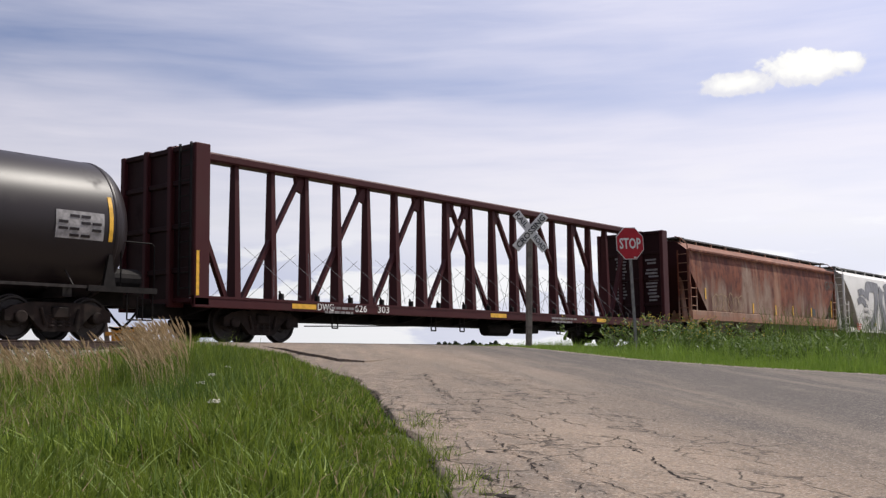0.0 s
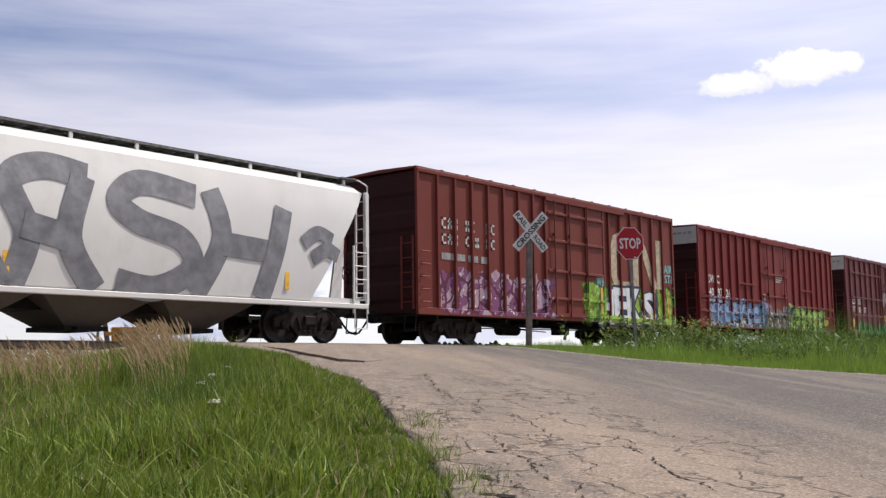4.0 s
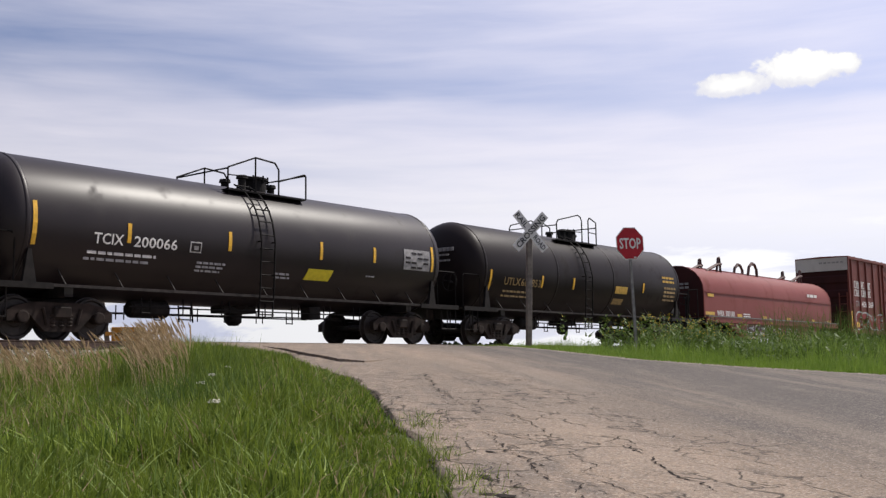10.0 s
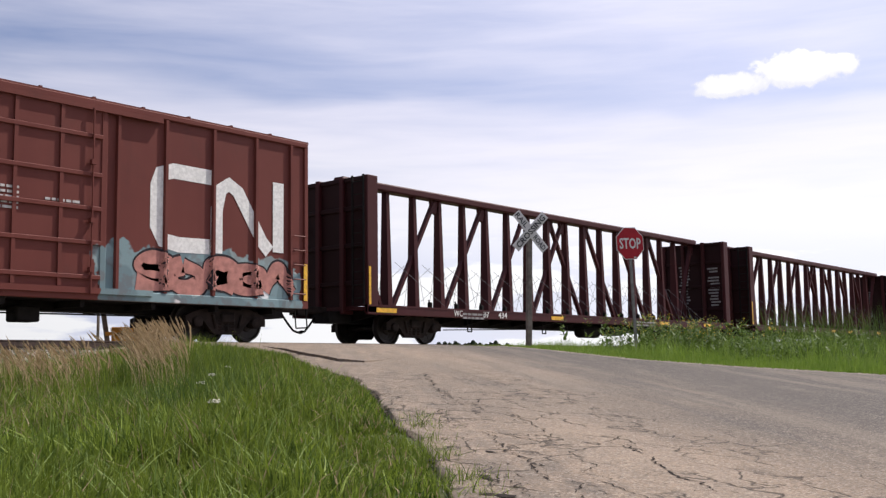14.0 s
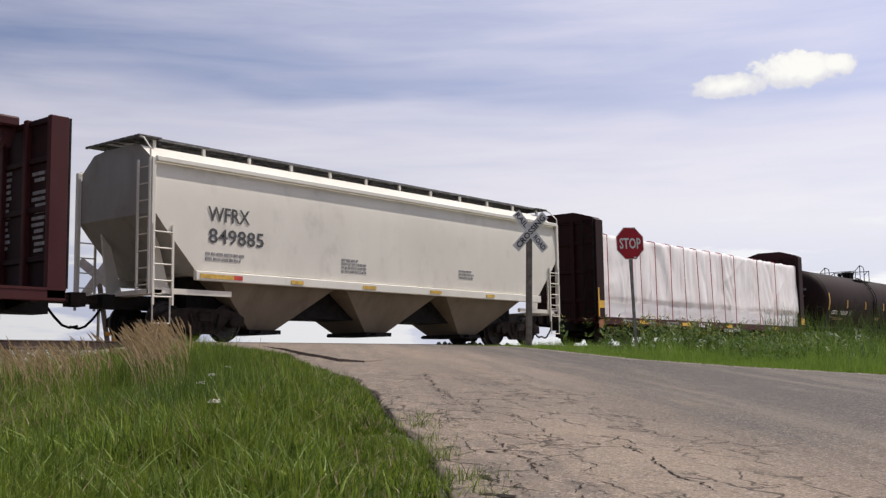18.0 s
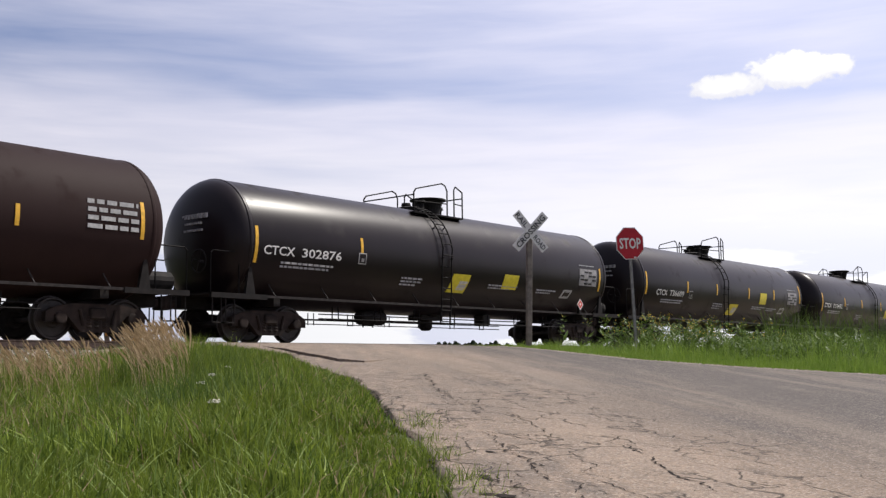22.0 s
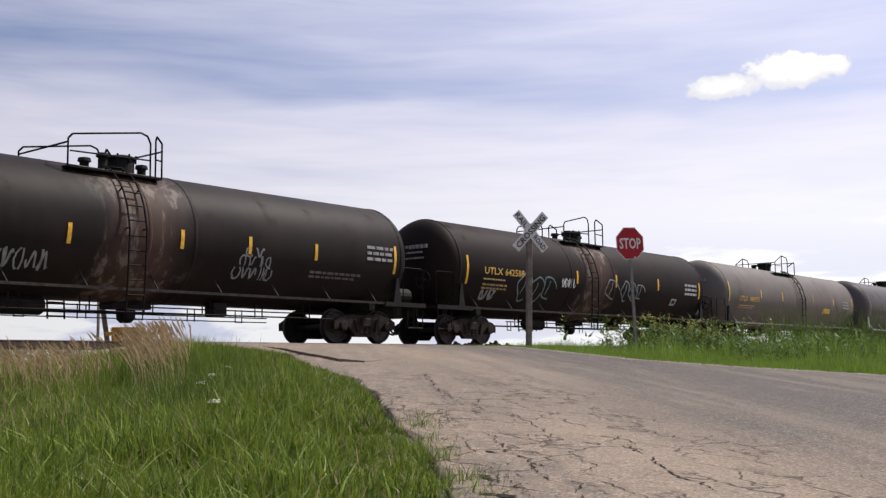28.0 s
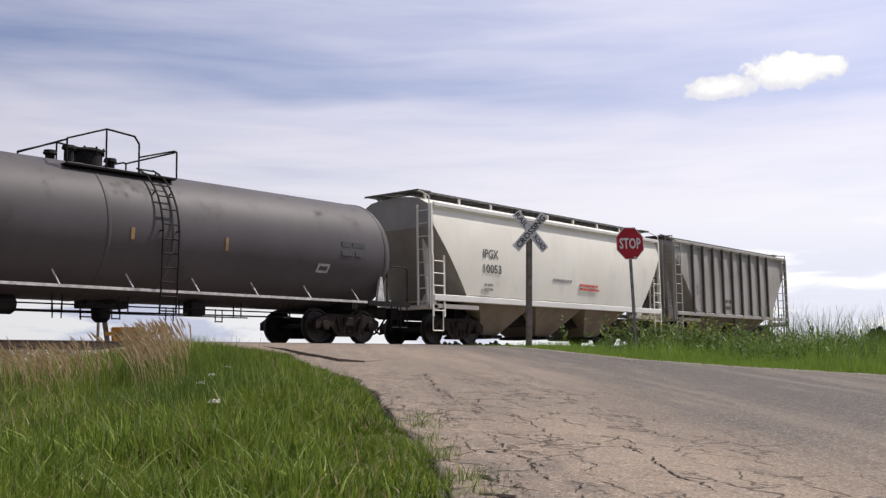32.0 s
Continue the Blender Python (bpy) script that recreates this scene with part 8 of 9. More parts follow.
def road_cracks():
    """Long wandering open cracks that run with the road's left edge, with short side branches."""
    M["crack"] = simple("dark_crack_soil", (0.032, 0.026, 0.022), 0.95, 0, 0.5, 20, 0.1)
    rnd = random.Random(71)
    runs = [(9.41, -12.41, 224, 2.66, 0.012), (7.53, -14.29, 225, 1.15, 0.009), (7.23, -14.93, 214, 0.95, 0.010), (6.25, -15.61, 224, 0.56, 0.010), (6.16, -15.35, 224, 1.01, 0.012),
            (5.36, -16.13, 267, 0.16, 0.011), (6.40, -15.80, 229, 0.81, 0.009), (5.87, -16.42, 224, 0.83, 0.012), (5.21, -16.52, 226, 0.77, 0.010), (4.69, -17.07, 225, 0.66, 0.012), (4.22, -17.55, 228, 0.37, 0.012),
            (4.71, -17.41, 240, 0.32, 0.010), (5.91, -16.97, 222, 0.90, 0.009), (5.11, -17.65, 224, 1.05, 0.010), (4.28, -17.78, 255, 0.20, 0.010), (4.13, -17.95, 240, 0.44, 0.011), (3.86, -17.66, 227, 0.49, 0.010), (4.03, -17.88, 218, 0.45, 0.008)]
    # short breaks that gather along the crumbling edge
    for j in range(46):
        y = rnd.uniform(-17.9, -15.2)
        runs.append((lerp_table(y, LEFT_EDGE) + abs(rnd.gauss(0.1, 0.45)), y, rnd.choice((225, 300, 275, 250)) + rnd.gauss(0, 12), rnd.uniform(0.05, 0.22), rnd.uniform(0.004, 0.009)))
    # soil shows where pieces have gone
    runs += [(3.87, -17.48, 244, 0.22, 0.05), (3.49, -17.78, 270, 0.17, 0.045), (4.53, -17.03, 255, 0.09, 0.02), (3.72, -17.30, 262, 0.12, 0.02), (4.1, -16.98, 280, 0.1, 0.02)]
    i = 0
    while i < len(runs):
        x0, y0, head, length, w = runs[i]
        V, F = [], []
        dx, dy = math.cos(radians(head)), math.sin(radians(head))
        gone, n, ph = 0.0, 0, rnd.uniform(0, 90)
        while gone < length * 1.08:
            # wanders sideways in short jerks
            off = 0.075 * noise.noise((gone * 4.5, ph, 0)) + 0.045 * noise.noise((gone * 17, ph, 5)) + rnd.uniform(-0.006, 0.006)
            off *= min(1, 0.3 + length * 1.2)
            x, y = x0 + dx * gone - dy * off, y0 + dy * gone + dx * off
            ww = w * (0.25 + 0.75 * abs(noise.noise((gone * 8, ph, 9))) * 2) * (1 + 0.08 * max(0, y + 17)) * min(1, 6 * gone / length + 0.3, max(0.0, 6 * (1.08 - gone / length)) + 0.2)
            r0, r1 = ww * rnd.uniform(0.4, 1.0), ww * rnd.uniform(0.4, 1.0)
            V += [on_road(x + dy * r0, y - dx * r0, 0.003), on_road(x - dy * r1, y + dx * r1, 0.003)]
            if n and rnd.random() > 0.03:
                F.append((2 * n - 2, 2 * n - 1, 2 * n + 1, 2 * n))
            if 0.0085 < w < 0.015 and rnd.random() < 0.07:
                runs.append((x, y, head + rnd.choice((-1, 1)) * rnd.uniform(20, 75), rnd.uniform(0.05, 0.25), w * 0.5))
            gone, n = gone + rnd.uniform(0.012, 0.035) * (1 + 0.12 * max(0, y + 17)), n + 1
        me = bpy.data.meshes.new("crack")
        me.from_pydata([tuple(v) for v in V], [], F)
        me.materials.append(M["crack"])
        link_mesh("crack", me, bpy.data.objects["road"])
        i += 1


road_cracks()


def crossing_overlay():
    """A newer layer of asphalt over the crest; its broken lip stands proud of the old surface."""
    rnd = random.Random(5)
    lip = [Vector((12.6, -6.0)), Vector((11.9, -7.2)), Vector((11.24, -8.25)), Vector((10.57, -9.46)), Vector((10.09, -10.39)), Vector((10.25, -10.72)), Vector((11.1, -10.3)), Vector((12.2, -9.5))]
    line = []
    for p, q in zip(lip, lip[1:]):
        for j in range(8):
            v = p.lerp(q, j / 8)
            line.append(v + Vector((noise.noise((v.x * 4, v.y * 4, 1)), noise.noise((v.x * 4, v.y * 4, 9)))) * 0.05)
    V, F = [], []
    n = len(line)
    for j, v in enumerate(line):
        t = j / (n - 1)
        high = 0.034 * smooth(t / 0.25) * (1 - smooth((t - 0.55) / 0.35))
        back = Vector((14.2, -7.2)).lerp(Vector((14.0, -5.2)), 1 - t)
        V.append(on_road(v.x - 0.01, v.y - 0.01, -0.03))
        for s in range(7):
            q = v.lerp(back, s / 6)
            V.append(on_road(q.x, q.y, 0.004 + high * (1 - s / 6)))
    for j in range(n - 1):
        for s in range(7):
            a = j * 8 + s
            F.append((a, a + 1, a + 9, a + 8))
    me = bpy.data.meshes.new("asphalt_overlay")
    me.from_pydata([tuple(v) for v in V], [], F)
    me.materials.append(M["asphalt"])
    tagged(new("asphalt_overlay", me), "newer asphalt layer with a broken lip at the crossing", "road", "", "structure")


crossing_overlay()

# ---- track ----


def ballast_mat():
    k = Nodes("ballast_stone")
    c = k.mix(k.island(), (0.16, 0.14, 0.12), (0.36, 0.32, 0.28))
    c = k.mix(k.ramp(k.noise(9, detail=4), 0.4, 0.7, 0, 0.5), c, (0.13, 0.09, 0.07))
    k.bump(k.noise(40, detail=4), 0.5, 0.01)
    return k.done(c, 0.9, 0, 0.3)


M["ballast"] = ballast_mat()
M["grit"] = simple("pale_sandy_grit", (0.36, 0.31, 0.25), 0.95, 0, 0.4, 20, 0.2)
M["gravel"] = simple("crumbled_asphalt", (0.13, 0.105, 0.088), 0.9, 0, 0.6, 30)
M["tie"] = simple("weathered_tie_wood", (0.085, 0.065, 0.052), 0.9, 0, 0.4, 5)


def track():
    t = tagged(new("railway_track"), "single railway track on stone ballast", "railway track", "", "structure")
    for y in (-0.7525, 0.7525):
        bm = B()
        prism(bm, [(y - 0.07, -0.175), (y + 0.07, -0.175), (y + 0.07, -0.16), (y + 0.012, -0.135), (y + 0.012, -0.045), (y + 0.035, -0.03), (y + 0.035, -0.003), (y - 0.035, -0.003), (y - 0.035, -0.03), (y - 0.012, -0.045), (y - 0.012, -0.135), (y - 0.07, -0.16)], "x", -400, 600)
        part("rail", bm, M["rail"], t, "rust-brown steel rail with a worn bright top")
    bm = B()
    box(bm, -0.11, 0.11, -1.29, 1.29, -0.34, -0.176, 0.012)
    me = mesh_of("tie", bm, M["tie"])
    for i in range(190):
        x = -20 + i * 0.52
        if 12.9 < x < 21.9:
            continue
        link_mesh("tie", me, t, "", pose(x, 0.03 * math.sin(i * 2.3), 0, 0, 0, 1.2 * math.sin(i * 1.7)))
    bm = B()
    sec = [(-3.6, -0.95), (-2.2, -0.36), (-1.6, -0.25), (1.6, -0.25), (2.2, -0.36), (3.6, -0.95)]
    for a, b in ((-400, 12.5), (22.4, 600)):
        prism(bm, sec, "x", a, b)
    part("ballast_bed", bm, M["ballast"], t, "grey stone ballast bed")


track()


def scatter_stones(name, label, places, rnd, r0, r1, material, parent=None):
    """Loose stones: squashed little polyhedra, one sheet of stuff."""
    base = np.array([(1, 0, 0), (-1, 0, 0), (0, 1, 0), (0, -1, 0), (0, 0, 1), (0, 0, -1)], float)
    fc = np.array([(0, 2, 4), (2, 1, 4), (1, 3, 4), (3, 0, 4), (2, 0, 5), (1, 2, 5), (3, 1, 5), (0, 3, 5)])
    V, F = [], []
    for i, (x, y, z) in enumerate(places):
        s = rnd.uniform(r0, r1) * np.array((rnd.uniform(0.7, 1.4), rnd.uniform(0.7, 1.4), rnd.uniform(0.5, 0.9)))
        a = rnd.uniform(0, 6.28)
        R = np.array(((math.cos(a), -math.sin(a), 0), (math.sin(a), math.cos(a), 0), (0, 0, 1)))
        jit = np.array([[rnd.uniform(0.75, 1.25)] for _ in range(6)])
        V.append((base * jit * s) @ R.T + (x, y, z + s[2] * 0.3))
        F.append(fc + 6 * i)
    me = bpy.data.meshes.new(name)
    me.from_pydata(np.concatenate(V).tolist(), [], np.concatenate(F).tolist())
    me.materials.append(material)
    return tagged(link_mesh(name, me, parent), label, "stones", "", "stuff")


def ballast_stones():
    rnd = random.Random(11)
    pl = []
    while len(pl) < 9000:
        x, y = rnd.uniform(-6, 12.4) if rnd.random() < 0.8 else rnd.uniform(22.5, 40), rnd.uniform(-3.4, -0.9)
        z = lerp_table(y, ((-3.6, -0.95), (-2.2, -0.36), (-1.6, -0.25), (0, -0.25)))
        pl.append((x, y, z))
    scatter_stones("ballast_stones", "loose grey and tan ballast stones", pl, rnd, 0.025, 0.06, M["ballast"])
    pl = []
    while len(pl) < 3200:
        y = rnd.uniform(-19, -2)
        x = lerp_table(y, LEFT_EDGE) + rnd.gauss(-0.1, 0.28)
        pl.append((x, y, ramp_z(y) - (0.05 if x > lerp_table(y, LEFT_EDGE) else 0.09)))
    scatter_stones("gravel", "loose gravel and broken asphalt along the road edge", pl, rnd, 0.004, 0.016, M["gravel"])

    pl = []
    while len(pl) < 2600:
        y = rnd.uniform(-17, -4.6)
        x = lerp_table(y, RIGHT_EDGE) + rnd.gauss(0.0, 0.1)
        pl.append((x, y, ramp_z(y) - 0.005))
    scatter_stones("shoulder_grit", "pale sandy grit along the road edge", pl, rnd, 0.006, 0.022, M["grit"])


ballast_stones()

# ---- signs ----
M["sign_post"] = simple("weathered_grey_post", (0.16, 0.135, 0.115), 0.8, 0, 0.35, 7)
M["steel_post"] = simple("galvanised_post", (0.19, 0.18, 0.17), 0.6, 0.4, 0.3, 9)
M["sign_white"] = simple("reflective_white_sheet", (0.62, 0.60, 0.58), 0.5, 0, 0.12, 5)
M["sign_red"] = simple("reflective_red_sheet", (0.36, 0.010, 0.020), 0.5, 0, 0.14, 4, 0.2)
M["sign_black"] = simple("black_sign_lettering", (0.02, 0.02, 0.022), 0.6, 0, 0.2, 8)
M["sign_back"] = simple("bare_aluminium_sign_back", (0.52, 0.48, 0.46), 0.6, 0.0, 0.2, 6)
M["sign_yellow"] = simple("faded_orange_sign_sheet", (0.62, 0.30, 0.05), 0.55, 0, 0.2, 6)


def sign_text(body, size, parent, x, z, tilt, width, material, y):
    """Words on a sign face in its own plane, centred at (x, z), turned by tilt degrees."""
    co, faces = text_mesh(body, size, width, 1.0, 0.03)
    co = co - np.array((co[:, 0].max() / 2, co[:, 1].max() / 2, 0))
    a = radians(tilt)
    pts = [(x + p[0] * math.cos(a) - p[1] * math.sin(a), y, z + p[0] * math.sin(a) + p[1] * math.cos(a)) for p in co]
    me = bpy.data.meshes.new("lettering")
    me.from_pydata(pts, [], faces)
    me.materials.append(material)
    return link_mesh("lettering", me, parent)


def crossbuck(at, facing, lean, height, label, front, post_r=0.065):
    """A railroad crossing sign: two crossed blades on a post. facing: heading of its face in degrees from -y."""
    e = tagged(new("crossing_sign"), label, "road sign")
    e.matrix_world = Matrix.Translation(at) @ pose(0, 0, 0, 0, lean, facing)
    bm = B()
    box(bm, -post_r, post_r, -post_r, post_r, -0.5, height + 0.16, 0.012)
    part("post", bm, M["sign_post"], e, "weathered square wooden post")
    for i, (tilt, words) in enumerate(((48, "CROSSING"), (-48, ("RAIL", "ROAD")))):
        y = -post_r - 0.012 - 0.012 * i
        bm = B()
        box(bm, -0.61, 0.61, -0.004, 0.004, -0.115, 0.115)
        m = Matrix.Translation((0, y, height)) @ pose(0, 0, 0, 0, -tilt, 0)
        me = mesh_of("blade", bm, M["sign_white"] if front else M["sign_back"])
        b = link_mesh("blade", me, e, "white reflective blade" if front else "bare metal back of a blade", m)
        if not front:
            continue
        if isinstance(words, str):
            sign_text(words, 0.15, b, 0, 0, 0, 1.08, M["sign_black"], -0.02)
        else:
            sign_text(words[0], 0.135, b, -0.37, 0, 0, 0.42, M["sign_black"], -0.0065)
            sign_text(words[1], 0.135, b, 0.37, 0, 0, 0.42, M["sign_black"], -0.0065)
    return e


near_sign = crossbuck((21.93, -5.26, ground_z(22.0, -5.35)), -31, 1.6, 2.72 - ground_z(22.0, -5.35), "weathered white crossbuck sign on a wooden post", True)
SX = 15.62
BZ = 0.22 - ground_z(SX, 3.4)
far_sign = crossbuck((SX, 3.4, ground_z(SX, 3.4)), -33, -8.5, 1.80 - ground_z(SX, 3.4), "back of a crossbuck sign beyond the track", False)
bm = B()
box(bm, 0.10, 0.84, -0.09, -0.075, BZ - 0.04, BZ + 0.32, 0.006)
box(bm, -0.05, 0.14, -0.075, -0.06, BZ + 0.1, BZ + 0.2)
board = part("warning_board", bm, M["sign_yellow"], far_sign, "faded yellow board with dark writing", m=pose(0, 0, BZ - 0.06, 0, 8.5, 0) @ pose(0, 0, -BZ))
bm = B()
for x0, x1, z in ((0.20, 0.40, 0.13), (0.44, 0.50, 0.16), (0.54, 0.60, 0.13)):
    box(bm, x0, x1, -0.096, -0.088, BZ + z - 0.03, BZ + z + 0.035)
prism(bm, [(0.60, BZ + 0.10), (0.66, BZ + 0.24), (0.71, BZ + 0.16), (0.76, BZ + 0.07), (0.68, BZ + 0.12)], "y", -0.096, -0.088)
M["board_text"] = simple("faded_brown_lettering", (0.10, 0.055, 0.02), 0.7)
tagged(part("stencil_line", bm, M["board_text"], board), "faded dark writing", "", "", "stuff")
bm = B()
box(bm, 15.26, 15.33, 3.38, 3.42, ground_z(15.3, 3.4) - 0.4, 1.15, 0.008)
tagged(part("marker_post", bm, M["sign_post"], None), "slim weathered post beside the crossing sign", "post")


def stop_sign(at, facing, centre):
    e = tagged(new("stop_sign"), "red octagonal stop sign on a steel post in the weeds", "road sign")
    e.matrix_world = Matrix.Translation(at) @ pose(0, 0, 0, 0, -2.2, facing)
    bm = B()
    prism(bm, [(-0.035, 0.0), (-0.035, -0.03), (0.035, -0.03), (0.035, 0.0), (0.022, 0.0), (0.022, -0.018), (-0.022, -0.018), (-0.022, 0.0)], "z", -0.5, centre + 0.1)
    part("post", bm, M["steel_post"], e, "galvanised channel post")
    R = 0.381 / math.cos(math.pi / 8)

    def octagon(r):
        return [(r * math.cos(math.pi / 8 + i * math.pi / 4), centre + r * math.sin(math.pi / 8 + i * math.pi / 4)) for i in range(8)]
    bm = prism(B(), octagon(R), "y", -0.042, -0.036)
    part("border", bm, M["sign_white"], e, "thin white border")
    bm = prism(B(), octagon(R * 0.955), "y", -0.046, -0.0425)
    part("face", bm, M["sign_red"], e, "red reflective face")
    sign_text("STOP", 0.255, e, 0, centre, 0, 0.60, M["sign_white"], -0.0485)
    bm = prism(B(), [(0.08, centre - 0.35), (0.15, centre - 0.35), (0.15, centre - 0.32), (0.08, centre - 0.32)], "y", -0.05, -0.046)
    part("sticker", bm, M["sign_white"], e)
    return e


sz = ground_z(22.2, -8.05)
stop_sign((22.25, -8.115, sz), -27, 2.2 - sz)

# ---- grass and weeds ----


def leaf_mat(name, a, b, c2, trans=0.35, rough=0.55):
    """Leaf colour that varies from blade to blade and from patch to patch."""
    k = Nodes(name)
    r = k.island()
    c = k.mix(r, a, b)
    c = k.mix(k.ramp(k.noise(0.7, detail=5), 0.40, 0.62, 0, 0.6), c, c2)
    c = k.mix(k.ramp(k.noise(4.5, detail=3), 0.52, 0.68, 0, 0.6), c, a)
    k.put(c, k.b.inputs["Base Color"])
    k.b.inputs["Roughness"].default_value = rough
    k.b.inputs["Specular IOR Level"].default_value = 0.2
    t = k.n("ShaderNodeBsdfTranslucent")
    k.link(c, t.inputs[0])
    mx = k.n("ShaderNodeMixShader")
    mx.inputs[0].default_value = trans
    k.link(k.b.outputs[0], mx.inputs[1]), k.link(t.outputs[0], mx.inputs[2])
    k.link(mx.outputs[0], k.out.inputs[0])
    return k.m


M["grass"] = leaf_mat("lush_grass", (0.032, 0.070, 0.008), (0.285, 0.365, 0.052), (0.155, 0.200, 0.028))
M["verge"] = leaf_mat("bright_verge_grass", (0.105, 0.195, 0.022), (0.300, 0.400, 0.080), (0.190, 0.280, 0.040))
M["grass_light"] = leaf_mat("pale_grass_blades", (0.14, 0.22, 0.045), (0.29, 0.36, 0.11), (0.20, 0.27, 0.06))
M["grass_dark"] = leaf_mat("deep_green_weeds", (0.048, 0.092, 0.018), (0.125, 0.175, 0.038), (0.080, 0.125, 0.024))
M["straw"] = leaf_mat("dry_straw", (0.30, 0.225, 0.12), (0.42, 0.33, 0.19), (0.34, 0.26, 0.15))
M["seed"] = leaf_mat("tan_seed_heads", (0.33, 0.235, 0.130), (0.52, 0.39, 0.235), (0.42, 0.31, 0.18))
M["petal_y"] = leaf_mat("yellow_petals", (0.46, 0.34, 0.035), (0.56, 0.43, 0.06), (0.50, 0.38, 0.05))
M["petal_w"] = leaf_mat("white_petals", (0.80, 0.77, 0.68), (0.86, 0.83, 0.75), (0.82, 0.80, 0.72))


def blades(name, label, pts, heights, widths, bend, material, seed, segs=3, category="grass"):
    """Bent tapering blades, one mesh of stuff."""
    r = np.random.RandomState(seed)
    n = len(pts)
    P = np.array(pts, float)
    H, W = np.array(heights), np.array(widths)
    az = r.uniform(0, 2 * np.pi, n)
    face = r.uniform(0, 2 * np.pi, n)
    lean = np.abs(r.normal(0, bend, n)) + 0.05
    rows = []
    for s in range(segs + 1):
        t = s / segs
        up = H * (t - 0.18 * lean * t * t)
        out = H * lean * t * t
        cx, cy, cz = P[:, 0] + np.cos(az) * out, P[:, 1] + np.sin(az) * out, P[:, 2] + up
        w = W * (1 - t) ** 0.7 * 0.5
        if s < segs:
            rows.append(np.stack((cx - np.cos(face) * w, cy - np.sin(face) * w, cz), 1))
            rows.append(np.stack((cx + np.cos(face) * w, cy + np.sin(face) * w, cz), 1))
        else:
            rows.append(np.stack((cx, cy, cz), 1))
    k = 2 * segs + 1
    V = np.stack(rows, 1).reshape(-1, 3)
    quads = []
    base = np.arange(n)[:, None] * k
    loops, starts, totals = [], [], []
    F4 = np.concatenate([np.stack((base[:, 0] + 2 * s, base[:, 0] + 2 * s + 1, base[:, 0] + 2 * s + 3, base[:, 0] + 2 * s + 2), 1) for s in range(segs - 1)]) if segs > 1 else np.zeros((0, 4), int)
    F3 = np.stack((base[:, 0] + 2 * segs - 2, base[:, 0] + 2 * segs - 1, base[:, 0] + 2 * segs), 1)
    me = bpy.data.meshes.new(name)
    nl = F4.size + F3.size
    me.vertices.add(len(V))
    me.vertices.foreach_set("co", V.astype(np.float32).ravel())
    me.loops.add(nl)
    me.loops.foreach_set("vertex_index", np.concatenate((F4.ravel(), F3.ravel())).astype(np.int32))
    me.polygons.add(len(F4) + len(F3))
    st = np.concatenate((np.arange(len(F4)) * 4, F4.size + np.arange(len(F3)) * 3)).astype(np.int32)
    me.polygons.foreach_set("loop_start", st)
    me.update(calc_edges=True)
    me.validate()
    me.materials.append(material)
    return tagged(new(name, me), label, category, "", "stuff")


def left_places(n, rnd, fn):
    out = []
    while len(out) < n:
        p = fn(rnd)
        if p is None:
            continue
        x, y = p
        if off_road(x, y) < 0.02 + 0.12 * abs(noise.noise((x * 2, y * 2, 1))):
            continue
        out.append((x, y, ground_z(x, y) - 0.01))
    return out


